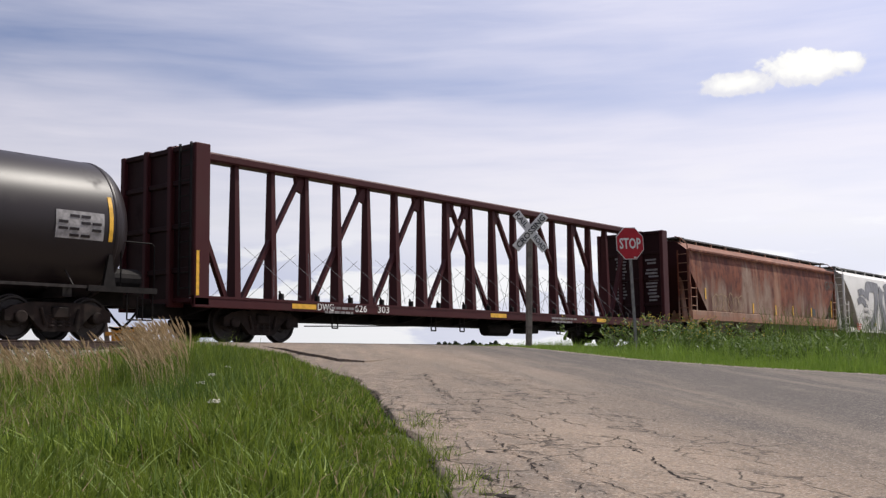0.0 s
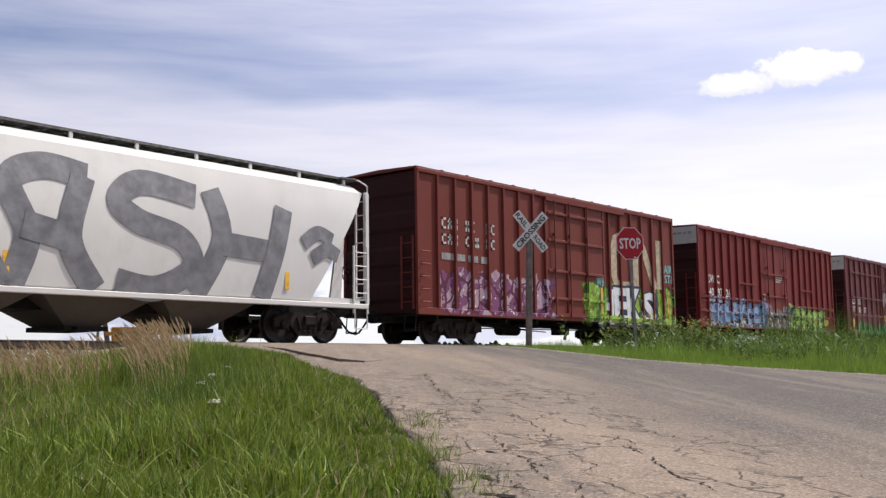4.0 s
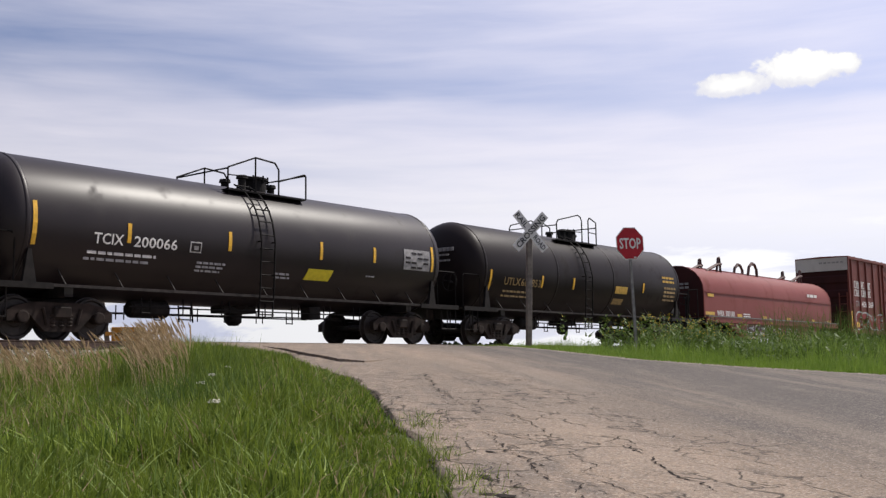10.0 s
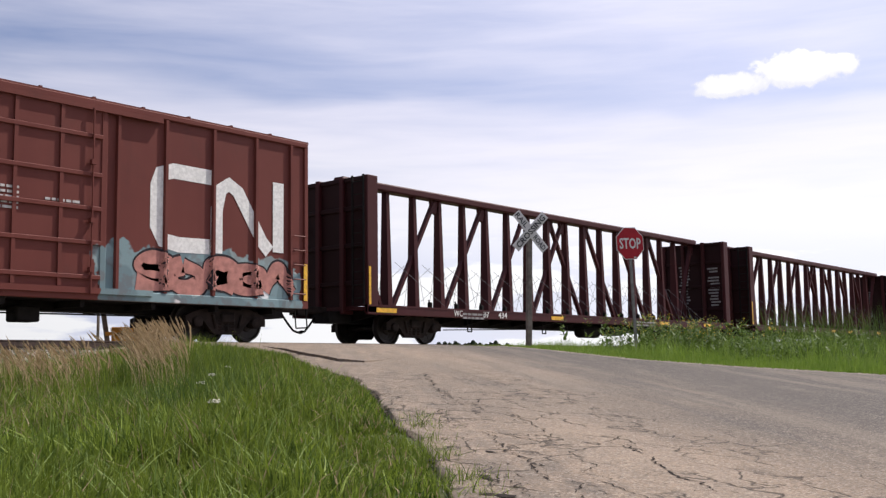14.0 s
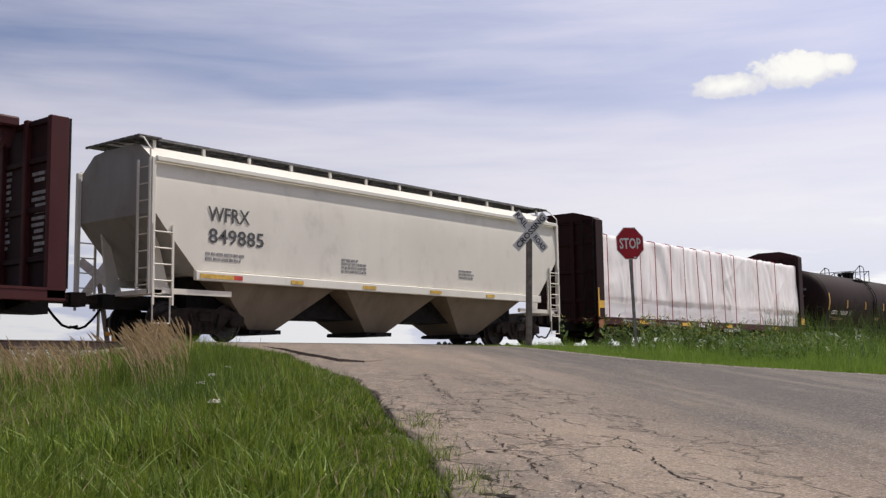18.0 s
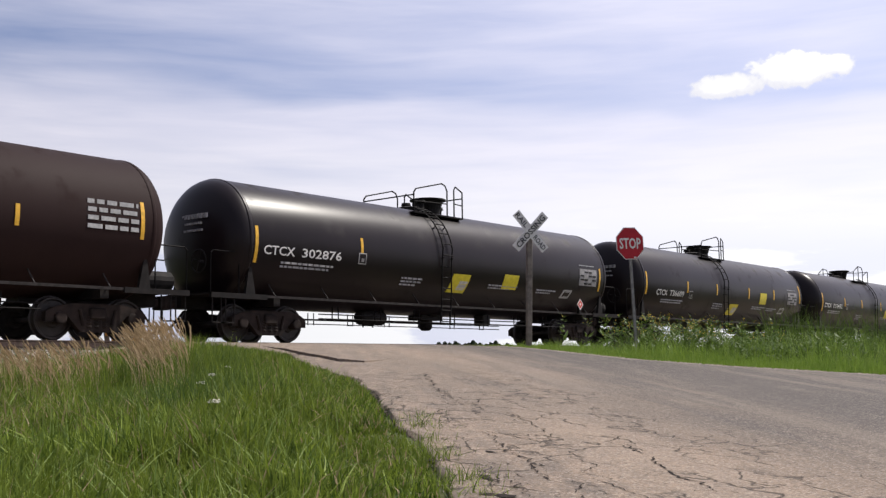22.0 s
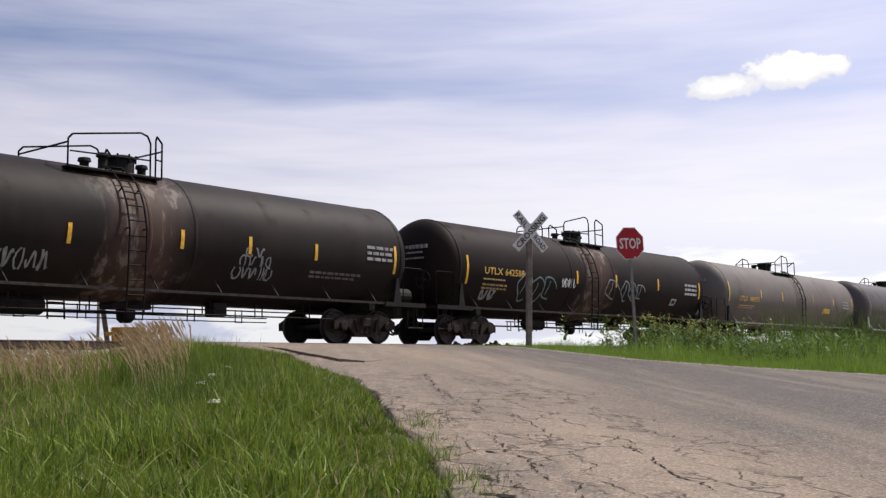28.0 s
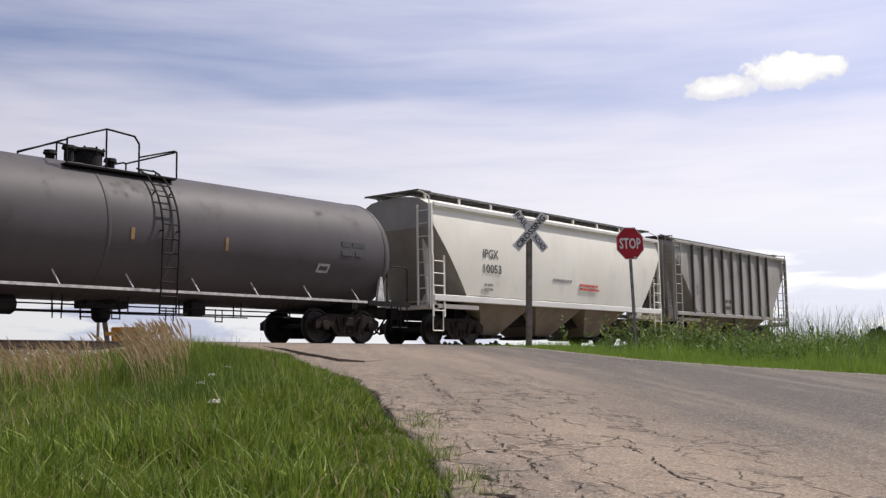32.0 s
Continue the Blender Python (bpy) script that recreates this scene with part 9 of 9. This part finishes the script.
def meadow():
    rnd = random.Random(3)

    def near(r):
        # denser towards the viewer
        L, a = 2.4 + 10.7 * r.random() ** 1.3, radians(r.uniform(36, 66))
        return EYE.x + L * math.cos(a), EYE.y + L * math.sin(a)
    # tufts of a dozen blades, with gaps between them
    pts, hs, ws = [], [], []
    for cx, cy, cz in left_places(6200, rnd, near):
        t = 0.5 + 0.6 * noise.noise((cx * 0.9, cy * 0.9, 3)) + 0.4 * noise.noise((cx * 3.2, cy * 3.2, 7))
        tall = (0.06 + 0.21 * max(0, t)) * rnd.uniform(0.6, 1.3)
        wide = rnd.uniform(0.009, 0.018)
        for _ in range(12):
            x, y = cx + rnd.gauss(0, 0.045), cy + rnd.gauss(0, 0.045)
            e = off_road(x, y)
            if e < 0.02:
                continue
            pts.append((x, y, ground_z(x, y) - 0.01))
            hs.append(tall * (0.35 + 0.65 * smooth(e / 0.9)) * rnd.uniform(0.45, 1.25))
            ws.append(wide * rnd.uniform(0.7, 1.4))
    blades("grass", "lush green grass along the road", pts, hs, ws, 0.38, M["grass"], 5)
    some = [i for i in range(len(pts)) if rnd.random() < 0.30]
    blades("dark_grass", "darker green blades down among the grass", [pts[i] for i in some], [hs[i] * 0.8 for i in some], [ws[i] for i in some], 0.5, M["grass_dark"], 15)
    some = [i for i in range(len(pts)) if rnd.random() < (0.14 if off_road(pts[i][0], pts[i][1]) < 0.6 else 0.03 + 0.28 * smooth((6.0 - pts[i][0]) / 2.5) * smooth((pts[i][1] + 15.5) / 2.5))]
    blades("dead_grass", "scattered dry blades among the grass", [pts[i] for i in some], [hs[i] * 1.1 for i in some], [ws[i] * 0.8 for i in some], 0.6, M["straw"], 8)
    # broad arching blades that stand out of the sward
    some = [i for i in range(len(pts)) if noise.noise((pts[i][0] * 1.7, pts[i][1] * 1.7, 2)) > 0.05 and off_road(pts[i][0], pts[i][1]) > 0.5 and rnd.random() < 0.03]
    blades("broad_grass", "broad arching bright green grass blades", [pts[i] for i in some], [rnd.uniform(0.15, 0.34) for i in some], [rnd.uniform(0.008, 0.015) for i in some], 0.8, M["grass_light"], 18, 4)

    def mid(r):
        L, a = 6.5 + 13 * r.random(), radians(r.uniform(40, 66))
        return EYE.x + L * math.cos(a), EYE.y + L * math.sin(a)
    lists = {"grass": ([], [], []), "grass_dark": ([], [], [])}
    for x, y, z in left_places(46000, rnd, mid):
        L = math.hypot(x - EYE.x, y - EYE.y)
        if y > -4.2 or rnd.random() > smooth((L - 6.5) / 3.5) or (x < 6.6 and y > -9.6 and rnd.random() < 0.88):
            continue
        e = off_road(x, y)
        t = 0.5 + 0.6 * noise.noise((x * 0.6, y * 0.6, 8))
        pts, hs, ws = lists["grass_dark" if rnd.random() < 0.25 + 0.5 * smooth((7.5 - x) / 3) else "grass"]
        pts.append((x, y, z))
        low = smooth((math.degrees(math.atan2(y - EYE.y, x - EYE.x)) - 56.5) / 3) * smooth((L - 6.5) / 2.5)
        hs.append((0.08 + 0.30 * t * smooth(e / 1.6)) * rnd.uniform(0.5, 1.35) * (1 - 0.6 * low))
        ws.append(rnd.uniform(0.005, 0.012))
    blades("tall_grass", "taller green grass beside the track", *lists["grass"], 0.45, M["grass"], 6)
    blades("tall_dark_grass", "taller dark green grass beside the track", *lists["grass_dark"], 0.45, M["grass_dark"], 16)
    # the high green clump at the foot of the seed heads
    pts, hs = [], []
    while len(pts) < 9000:
        a, L = rnd.gauss(52.3, 2.6), rnd.gauss(11.9, 0.8)
        x, y = EYE.x + L * math.cos(radians(a)), EYE.y + L * math.sin(radians(a))
        e = off_road(x, y)
        if e < 0.5:
            continue
        pts.append((x, y, ground_z(x, y) - 0.01))
        hs.append(rnd.uniform(0.18, 0.5) * smooth(e / 1.5) * (1 - 0.4 * smooth(abs(a - 53) / 6)))
    for i, (nm, mt) in enumerate((("green_clump", "grass"), ("dark_green_clump", "grass_dark"))):
        blades(nm, "high green grass clump at the foot of the seed heads", pts[i::2], hs[i::2], [rnd.uniform(0.005, 0.011) for _ in pts[i::2]], 0.4, M[mt], 26 + i)
    # the rest of the bank, out to the sides and behind
    pts = []
    while len(pts) < 30000:
        x, y = rnd.uniform(-9, 4), rnd.uniform(-25, -8)
        L, a = math.hypot(x - EYE.x, y - EYE.y), math.degrees(math.atan2(y - EYE.y, x - EYE.x))
        if off_road(x, y) < 0.1 or L < 0.9 or (36 < a < 66 and 2.3 < L < 16):
            continue
        pts.append((x, y, ground_z(x, y) - 0.01))
    blades("bank_grass", "rough green grass on the roadside bank", pts, [rnd.uniform(0.07, 0.22) for _ in pts], [rnd.uniform(0.006, 0.014) for _ in pts], 0.6, M["grass"], 29)
    # tufts that have taken root in the broken road edge
    pts = []
    while len(pts) < 800:
        c = rnd.randrange(13)
        q = random.Random(c)
        y = q.uniform(-18.1, -15.6)
        x = lerp_table(y, LEFT_EDGE) + q.uniform(-0.15, 0.25)
        x, y = x + rnd.gauss(0, 0.07), y + rnd.gauss(0, 0.07)
        pts.append((x, y, ramp_z(y) - 0.05))
    blades("edge_tufts", "small grass tufts in the broken asphalt edge", pts, [rnd.uniform(0.04, 0.14) for _ in pts], [rnd.uniform(0.003, 0.007) for _ in pts], 0.7, M["grass"], 19)


meadow()


def seed_grass():
    """Tall dry grass with drooping tan seed heads, in a loose clump."""
    rnd = random.Random(9)
    stems = []
    while len(stems) < 760:
        # thicker towards the road, thinning out along the track
        a = rnd.gauss(54.0, 0.85) if rnd.random() < 0.58 else rnd.gauss(59.6, 1.5)
        L = rnd.gauss(12.1, 1.0)
        x, y = EYE.x + L * math.cos(radians(a)), EYE.y + L * math.sin(radians(a))
        if off_road(x, y) < 0.7 or a < 52.5 or (55.4 < a < 57.3 and rnd.random() < 0.35):
            continue
        stems.append((x, y, ground_z(x, y) - 0.02))
    V, F = [], []
    for x, y, z in stems:
        a = math.degrees(math.atan2(y - EYE.y, x - EYE.x))
        h = rnd.uniform(0.36, 0.82) * (1 - 0.34 * smooth((a - 54) / 7))
        az, lean = rnd.gauss(2.25, 0.7), rnd.uniform(0.06, 0.5)
        dx, dy = math.cos(az), math.sin(az)
        pts = [Vector((x + dx * h * lean * t * t, y + dy * h * lean * t * t, z + h * (t - 0.1 * t * t * lean))) for t in (0, 0.5, 0.8)]
        tip = pts[-1]
        d = Vector((dx * (0.25 + lean), dy * (0.25 + lean), 0.62)).normalized()
        for p, q in zip(pts, pts[1:]):
            b = len(V)
            V += [p + Vector((0.002, 0, 0)), p - Vector((0.002, 0, 0)), q - Vector((0.0016, 0, 0)), q + Vector((0.0016, 0, 0))]
            F.append((b, b + 1, b + 2, b + 3))
        # the head: a slim spindle of small tufts
        ln = rnd.uniform(0.08, 0.17)
        for s in range(8):
            c = tip + d * ln * s / 7
            w = 0.0115 * math.sin(math.pi * (s + 0.8) / 8.6)
            b = len(V)
            sx = Vector((rnd.uniform(-1, 1), rnd.uniform(-1, 1), rnd.uniform(-0.3, 0.3))).normalized() * w
            u = d * ln * 0.13
            V += [c - sx, c + u * 1.6 + sx * 0.2, c + sx, c - u * 0.4]
            F.append((b, b + 1, b + 2, b + 3))
            sy = sx.cross(d).normalized() * w
            V += [c - sy, c + u * 1.6, c + sy, c - u * 0.4]
            F.append((b + 4, b + 5, b + 6, b + 7))
    me = bpy.data.meshes.new("seed_grass")
    me.from_pydata([tuple(v) for v in V], [], F)
    me.materials.append(M["seed"])
    tagged(new("seed_grass", me), "tall dry grass with tan seed heads", "grass", "", "stuff")
    pts = [(x + rnd.uniform(-0.15, 0.15), y + rnd.uniform(-0.15, 0.15), z) for x, y, z in stems if x < 6.9 or rnd.random() < 0.25]
    blades("dry_grass", "thin dry straw-coloured grass", pts, [rnd.uniform(0.2, 0.5) for _ in pts], [rnd.uniform(0.003, 0.006) for _ in pts], 0.35, M["straw"], 12)
    pts = [(x + rnd.gauss(0, 0.2), y + rnd.gauss(0, 0.2) - 0.25, z) for x, y, z in stems for _ in range(9)]
    pts = [(x, y, ground_z(x, y) - 0.01) for x, y, z in pts if off_road(x, y) > 0.4 and (x > 6.75 or rnd.random() < 0.25)]
    blades("clump_grass", "green blades standing among the dry seed heads", pts, [rnd.uniform(0.2, 0.58) for _ in pts], [rnd.uniform(0.005, 0.011) for _ in pts], 0.3, M["grass"], 13)


seed_grass()


def weeds_right():
    rnd = random.Random(17)
    # short bright grass along the road's far edge
    pts, hs, ws = [], [], []
    while len(pts) < 26000:
        y = rnd.uniform(-17, -2.8)
        e = rnd.expovariate(0.8)
        x = lerp_table(y, RIGHT_EDGE) + 0.05 + e
        if e > 5:
            continue
        t = 0.5 + 0.6 * noise.noise((x * 0.7, y * 0.7, 5))
        pts.append((x, y, ground_z(x, y) - 0.01))
        hs.append((0.12 + 0.5 * t * smooth(e / 1.4)) * rnd.uniform(0.5, 1.35) * (0.55 + 0.45 * smooth((-4.5 - y) / 3)))
        ws.append(rnd.uniform(0.008, 0.016))
    blades("verge_grass", "bright green verge grass beyond the road", pts, hs, ws, 0.4, M["verge"], 21)
    # taller weeds behind it
    pts, hs, ws = [], [], []
    while len(pts) < 42000:
        x, y = rnd.uniform(21.2, 52), rnd.uniform(-16, -2.9)
        e = x - lerp_table(y, RIGHT_EDGE)
        if e < 0.7 or rnd.random() < (x - 21) / 60:
            continue
        t = 0.5 + 0.5 * noise.noise((x * 0.6, y * 0.6, 4))
        pts.append((x, y, ground_z(x, y) - 0.01))
        hs.append((0.22 + 1.15 * t * smooth((e - 0.8) / 2.6)) * rnd.uniform(0.4, 1.15) * (0.45 + 0.55 * smooth((-4.5 - y) / 3)))
        ws.append(rnd.uniform(0.010, 0.024))
    blades("weeds", "tangled green weeds between the road and the track", pts[::2], hs[::2], ws[::2], 0.35, M["grass_dark"], 22, category="weeds")
    blades("bright_weeds", "tangled bright green grass among the weeds", pts[1::2], hs[1::2], ws[1::2], 0.35, M["verge"], 23, category="weeds")


weeds_right()


def flower_weeds(name, label, centres, petal, h0, h1, seed):
    """Branching leafy stems topped by small flowers."""
    rnd = random.Random(seed)
    V, F, MI = [], [], []

    def quad(c, u, v, mi):
        b = len(V)
        V.extend([c - u, c - v * 0.3, c + u, c + v])
        F.append((b, b + 1, b + 2, b + 3))
        MI.append(mi)
    for x, y in centres:
        z = ground_z(x, y)
        h = rnd.uniform(h0, h1)
        base = Vector((x, y, z))
        tip = base + Vector((rnd.uniform(-0.12, 0.12), rnd.uniform(-0.12, 0.12), h))
        b = len(V)
        o = Vector((0.006, 0.004, 0))
        V.extend([base - o, base + o, tip + o * 0.5, tip - o * 0.5])
        F.append((b, b + 1, b + 2, b + 3))
        MI.append(0)
        for _ in range(26):
            t = rnd.uniform(0.15, 1)
            c = base.lerp(tip, t)
            a = rnd.uniform(0, 6.28)
            d = Vector((math.cos(a), math.sin(a), rnd.uniform(0.1, 0.8)))
            ln = rnd.uniform(0.07, 0.17) * (1.25 - 0.6 * t)
            quad(c + d * ln * 0.7, Vector((-d.y, d.x, 0)).normalized() * ln * 0.24, d * ln, 0)
        for _ in range(rnd.randint(2, 6)):
            a = rnd.uniform(0, 6.28)
            c = tip + Vector((math.cos(a) * rnd.uniform(0, 0.13), math.sin(a) * rnd.uniform(0, 0.13), rnd.uniform(-0.14, 0.06)))
            s = rnd.uniform(0.009, 0.02)
            quad(c, Vector((s, 0, rnd.uniform(-s, s))), Vector((0, s, s)), 1)
            quad(c, Vector((0, s, 0)), Vector((s * 0.4, 0, s)), 1)
    me = bpy.data.meshes.new(name)
    me.from_pydata([tuple(v) for v in V], [], F)
    me.materials.append(M["grass_dark"]), me.materials.append(M[petal])
    me.polygons.foreach_set("material_index", np.array(MI, dtype=np.int32))
    tagged(new(name, me), label, "weeds", "", "stuff")


rf = random.Random(31)
yl = []
for cx, cy, s, n in ((23.6, -7.6, 0.8, 40), (25.6, -8.0, 0.9, 70), (27.0, -8.2, 1.2, 40)):
    yl += [(cx + rf.gauss(0, s), cy + rf.gauss(0, s * 0.6)) for _ in range(n)]
flower_weeds("yellow_flower_weeds", "leafy weeds with small yellow flowers", [p for p in yl if off_road(*p) > 0.5], "petal_y", 0.8, 1.3, 32)


lw = []
for _ in range(800):
    px, py = rf.uniform(21.5, 44), rf.uniform(-15, -3.6)
    if off_road(px, py) > 1.6 and math.degrees(math.atan2(py - EYE.y, px - EYE.x)) < 31 and noise.noise((px * 0.5, py * 0.5, 6)) > -0.15:
        lw.append((px, py))
flower_weeds("leafy_weeds", "dense leafy green weeds", lw, "grass", 0.5, 1.1, 34)


def reeds():
    """Tall thin grass stalks with feathery tips against the sky."""
    rnd = random.Random(41)
    pts = []
    while len(pts) < 900:
        a = radians(rnd.uniform(14.5, 22.5))
        L = rnd.uniform(36, 46)
        x, y = EYE.x + L * math.cos(a), EYE.y + L * math.sin(a)
        if y > -3.2:
            continue
        pts.append((x, y, ground_z(x, y)))
    blades("reeds", "tall thin reeds beyond the weeds", pts, [rnd.uniform(1.2, 2.3) for _ in pts], [rnd.uniform(0.014, 0.032) for _ in pts], 0.3, M["grass_dark"], 42, 4, "reeds")


reeds()


def daisy_heads():
    rnd = random.Random(51)
    for px, py in ((5.66, -13.15), (5.9, -13.0), (6.84, -12.06), (4.0, -15.41)):
        z = ground_z(px, py)
        e = tagged(new("white_flower"), "flat white wildflower head in the grass", "flower", "wildflowers in the grass")
        e.location = (px, py, z)
        h = rnd.uniform(0.16, 0.22)
        bm = B()
        rod(bm, (0, 0, -0.02), (0.02, 0, h), 0.004, 5)
        part("stem", bm, M["grass"], e)
        bm = B()
        for i in range(26):
            a, r = rnd.uniform(0, 6.28), 0.034 * math.sqrt(rnd.random())
            turned(bm, [(h, 0.007), (h + 0.007, 0.005)], "z", 6, (0.02 + math.cos(a) * r, math.sin(a) * r, rnd.uniform(-0.01, 0.01)))
        part("flower_head", bm, M["petal_w"], e)


daisy_heads()


# ---- distance ----


def far_trees():
    """Small far-off trees on the horizon: a trunk, limbs and a crown of leaf clumps each."""
    k = Nodes("far_foliage")
    c = k.mix(k.island(), (0.022, 0.036, 0.018), (0.045, 0.062, 0.030))
    M["far_leaf"] = k.done(c, 0.9, 0, 0.2)
    M["bark"] = simple("far_bark", (0.05, 0.04, 0.03), 0.9)
    rnd = random.Random(61)
    spots = []
    for px in list(range(775, 900, 9)):
        a = 39.265 - math.degrees(math.atan((px - 784) / 1873))
        spots.append((a + rnd.uniform(-0.1, 0.1), 420 + rnd.uniform(-30, 30), rnd.uniform(0.0, 1.2) + 7.6))
    for i in range(7):
        spots.append((15.3 + i * 0.33, 190 + rnd.uniform(-20, 20), rnd.uniform(3.9, 5.4)))
    for a, L, top in spots:
        x, y = EYE.x + L * math.cos(radians(a)), EYE.y + L * math.sin(radians(a))
        z = -3.25
        h = top - z
        e = tagged(new("far_tree"), "small dark tree on the horizon", "tree", "trees on the horizon")
        e.location = (x, y, z)
        bm = B()
        turned(bm, [(0, 0.32), (h * 0.5, 0.2), (h * 0.8, 0.06)], "z", 7)
        for j in range(6):
            b = rnd.uniform(0, 6.28)
            z0 = h * rnd.uniform(0.3, 0.6)
            rod(bm, (0, 0, z0), (math.cos(b) * h * 0.25, math.sin(b) * h * 0.25, z0 + h * 0.2), 0.07, 5)
        part("trunk", bm, M["bark"], e)
        V, F = [], []
        for j in range(420):
            b, t = rnd.uniform(0, 6.28), rnd.uniform(0.12, 1.0)
            r = h * 0.42 * math.sin(math.pi * min(1, 0.15 + t * 0.85)) ** 0.7 * math.sqrt(rnd.random())
            r *= 0.75 + 0.4 * noise.noise((math.cos(b) * 2 + x, math.sin(b) * 2, t * 4))
            c = Vector((math.cos(b) * r, math.sin(b) * r, h * t))
            u = Vector((rnd.gauss(0, 1), rnd.gauss(0, 1), rnd.gauss(0, 1))).normalized() * h * 0.045
            v = u.cross(Vector((rnd.gauss(0, 1), rnd.gauss(0, 1), rnd.gauss(0, 1)))).normalized() * h * 0.045
            n0 = len(V)
            V += [c - u, c - v, c + u, c + v]
            F.append((n0, n0 + 1, n0 + 2, n0 + 3))
        me = bpy.data.meshes.new("crown")
        me.from_pydata([tuple(v) for v in V], [], F)
        me.materials.append(M["far_leaf"])
        link_mesh("crown", me, e)


far_trees()


def cloud_card():
    """The small bright cumulus: a shallow bank of vapour far behind everything."""
    k = Nodes("cumulus_vapour")
    x, y, z = k.xyz()
    nt = k.nt
    comb = k.n("ShaderNodeCombineXYZ")
    k.link(x, comb.inputs[0]), k.link(z, comb.inputs[1])
    n1 = k.noise(0.016, src=comb.outputs[0], detail=7, rough=0.55)
    n2 = k.noise(0.06, src=comb.outputs[0], detail=5, rough=0.6)

    def mound(cx, cz, rx, rz):
        a, b = k.math("DIVIDE", k.math("SUBTRACT", x, cx), rx), k.math("DIVIDE", k.math("SUBTRACT", z, cz), rz)
        return k.math("SUBTRACT", 1.0, k.math("SQRT", k.math("ADD", k.math("MULTIPLY", a, a), k.math("MULTIPLY", b, b))))
    f = k.math("MAXIMUM", k.math("MAXIMUM", mound(65, 4, 122, 50), mound(150, 8, 56, 32)), mound(-100, -24, 105, 33))
    f = k.math("ADD", f, k.math("ADD", k.math("MULTIPLY", k.math("SUBTRACT", n1, 0.5), 0.9), k.math("MULTIPLY", k.math("SUBTRACT", n2, 0.5), 0.45)))
    alpha = k.ramp(f, 0.0, 0.24)
    em = k.n("ShaderNodeEmission")
    em.inputs[1].default_value = 1.0
    c = k.mix(k.ramp(k.math("ADD", f, k.math("MULTIPLY", z, 0.006)), 0.0, 0.7), (0.74, 0.74, 0.80), (0.98, 0.97, 0.93))
    k.link(c, em.inputs[0])
    tr = k.n("ShaderNodeBsdfTransparent")
    mx = k.n("ShaderNodeMixShader")
    k.link(alpha, mx.inputs[0]), k.link(tr.outputs[0], mx.inputs[1]), k.link(em.outputs[0], mx.inputs[2])
    k.link(mx.outputs[0], k.out.inputs[0])
    bm = B()
    vs = {}
    for i in range(25):
        for j in range(9):
            a, b = -360 + i * 30, -120 + j * 30
            vs[i, j] = bm.verts.new((a, -60 * math.cos(a / 380 * 1.5) * math.cos(b / 130 * 1.5), b))
    for i in range(24):
        for j in range(8):
            bm.faces.new((vs[i, j], vs[i + 1, j], vs[i + 1, j + 1], vs[i, j + 1]))
    ob = part("cloud_backdrop", bm, k.m, None, "", True)
    ob.visible_shadow = False
    tagged(ob, "small bright white cumulus cloud in the blue sky", "cloud", "", "structure")
    return ob


cloud = cloud_card()


def sky_point(px, py, far):
    """A place far off in a direction of the view, px to the right and py up from its middle, in units of the focal length."""
    fwd = (AIM - EYE).normalized()
    right = Vector((math.sin(YAW), -math.cos(YAW), 0))
    up = right.cross(fwd)
    return EYE + (fwd + right * px + up * py).normalized() * far


# ---- what moves ----


def train_at(t):
    """How far the train has rolled at t seconds, in metres; nought at 15 s."""
    u = (t - 15.0) / 10.0
    return 0.96 * (14.4331319 * (t - 15.0) + 10.0 * (0.0997040108 * u ** 2 - 0.00761459528 * u ** 3 - 0.021154779 * u ** 4))


def motions():
    times = [2.0 * i for i in range(17)]
    for e, s in CARS:
        walk(e, [(t, pose(s - train_at(t), 0, 0)) for t in times])
    steps = [i / FPS for i in range(32 * FPS + 1)]
    turns = [-math.degrees(train_at(t) / WHEEL_R) for t in steps]
    # all the axles roll alike: one leading and one trailing axle are keyed, and their keys are shared
    first = {}
    for w, ax in WHEELSETS:
        if ax not in first:
            first[ax] = w
            walk(w, [(t, pose(ax, 0, WHEEL_R, 0, a, 0)) for t, a in zip(steps, turns)])
        else:
            src = first[ax].animation_data
            w.rotation_mode = "QUATERNION"
            w.animation_data_create()
            w.animation_data.action = src.action
            w.animation_data.action_slot = src.action_slot
    face = math.degrees(YAW) - 90 - 17
    walk(cloud, [(t, Matrix.Translation(sky_point((px - 784) / 1873, (441 - py) / 1873, 2800)) @ pose(0, 0, 0, 0, 0, face))
                 for t, px, py in ((0, 1384, 143), (8, 1378, 144), (16, 1371, 146), (24, 1363, 147), (32, 1355, 149))])


motions()
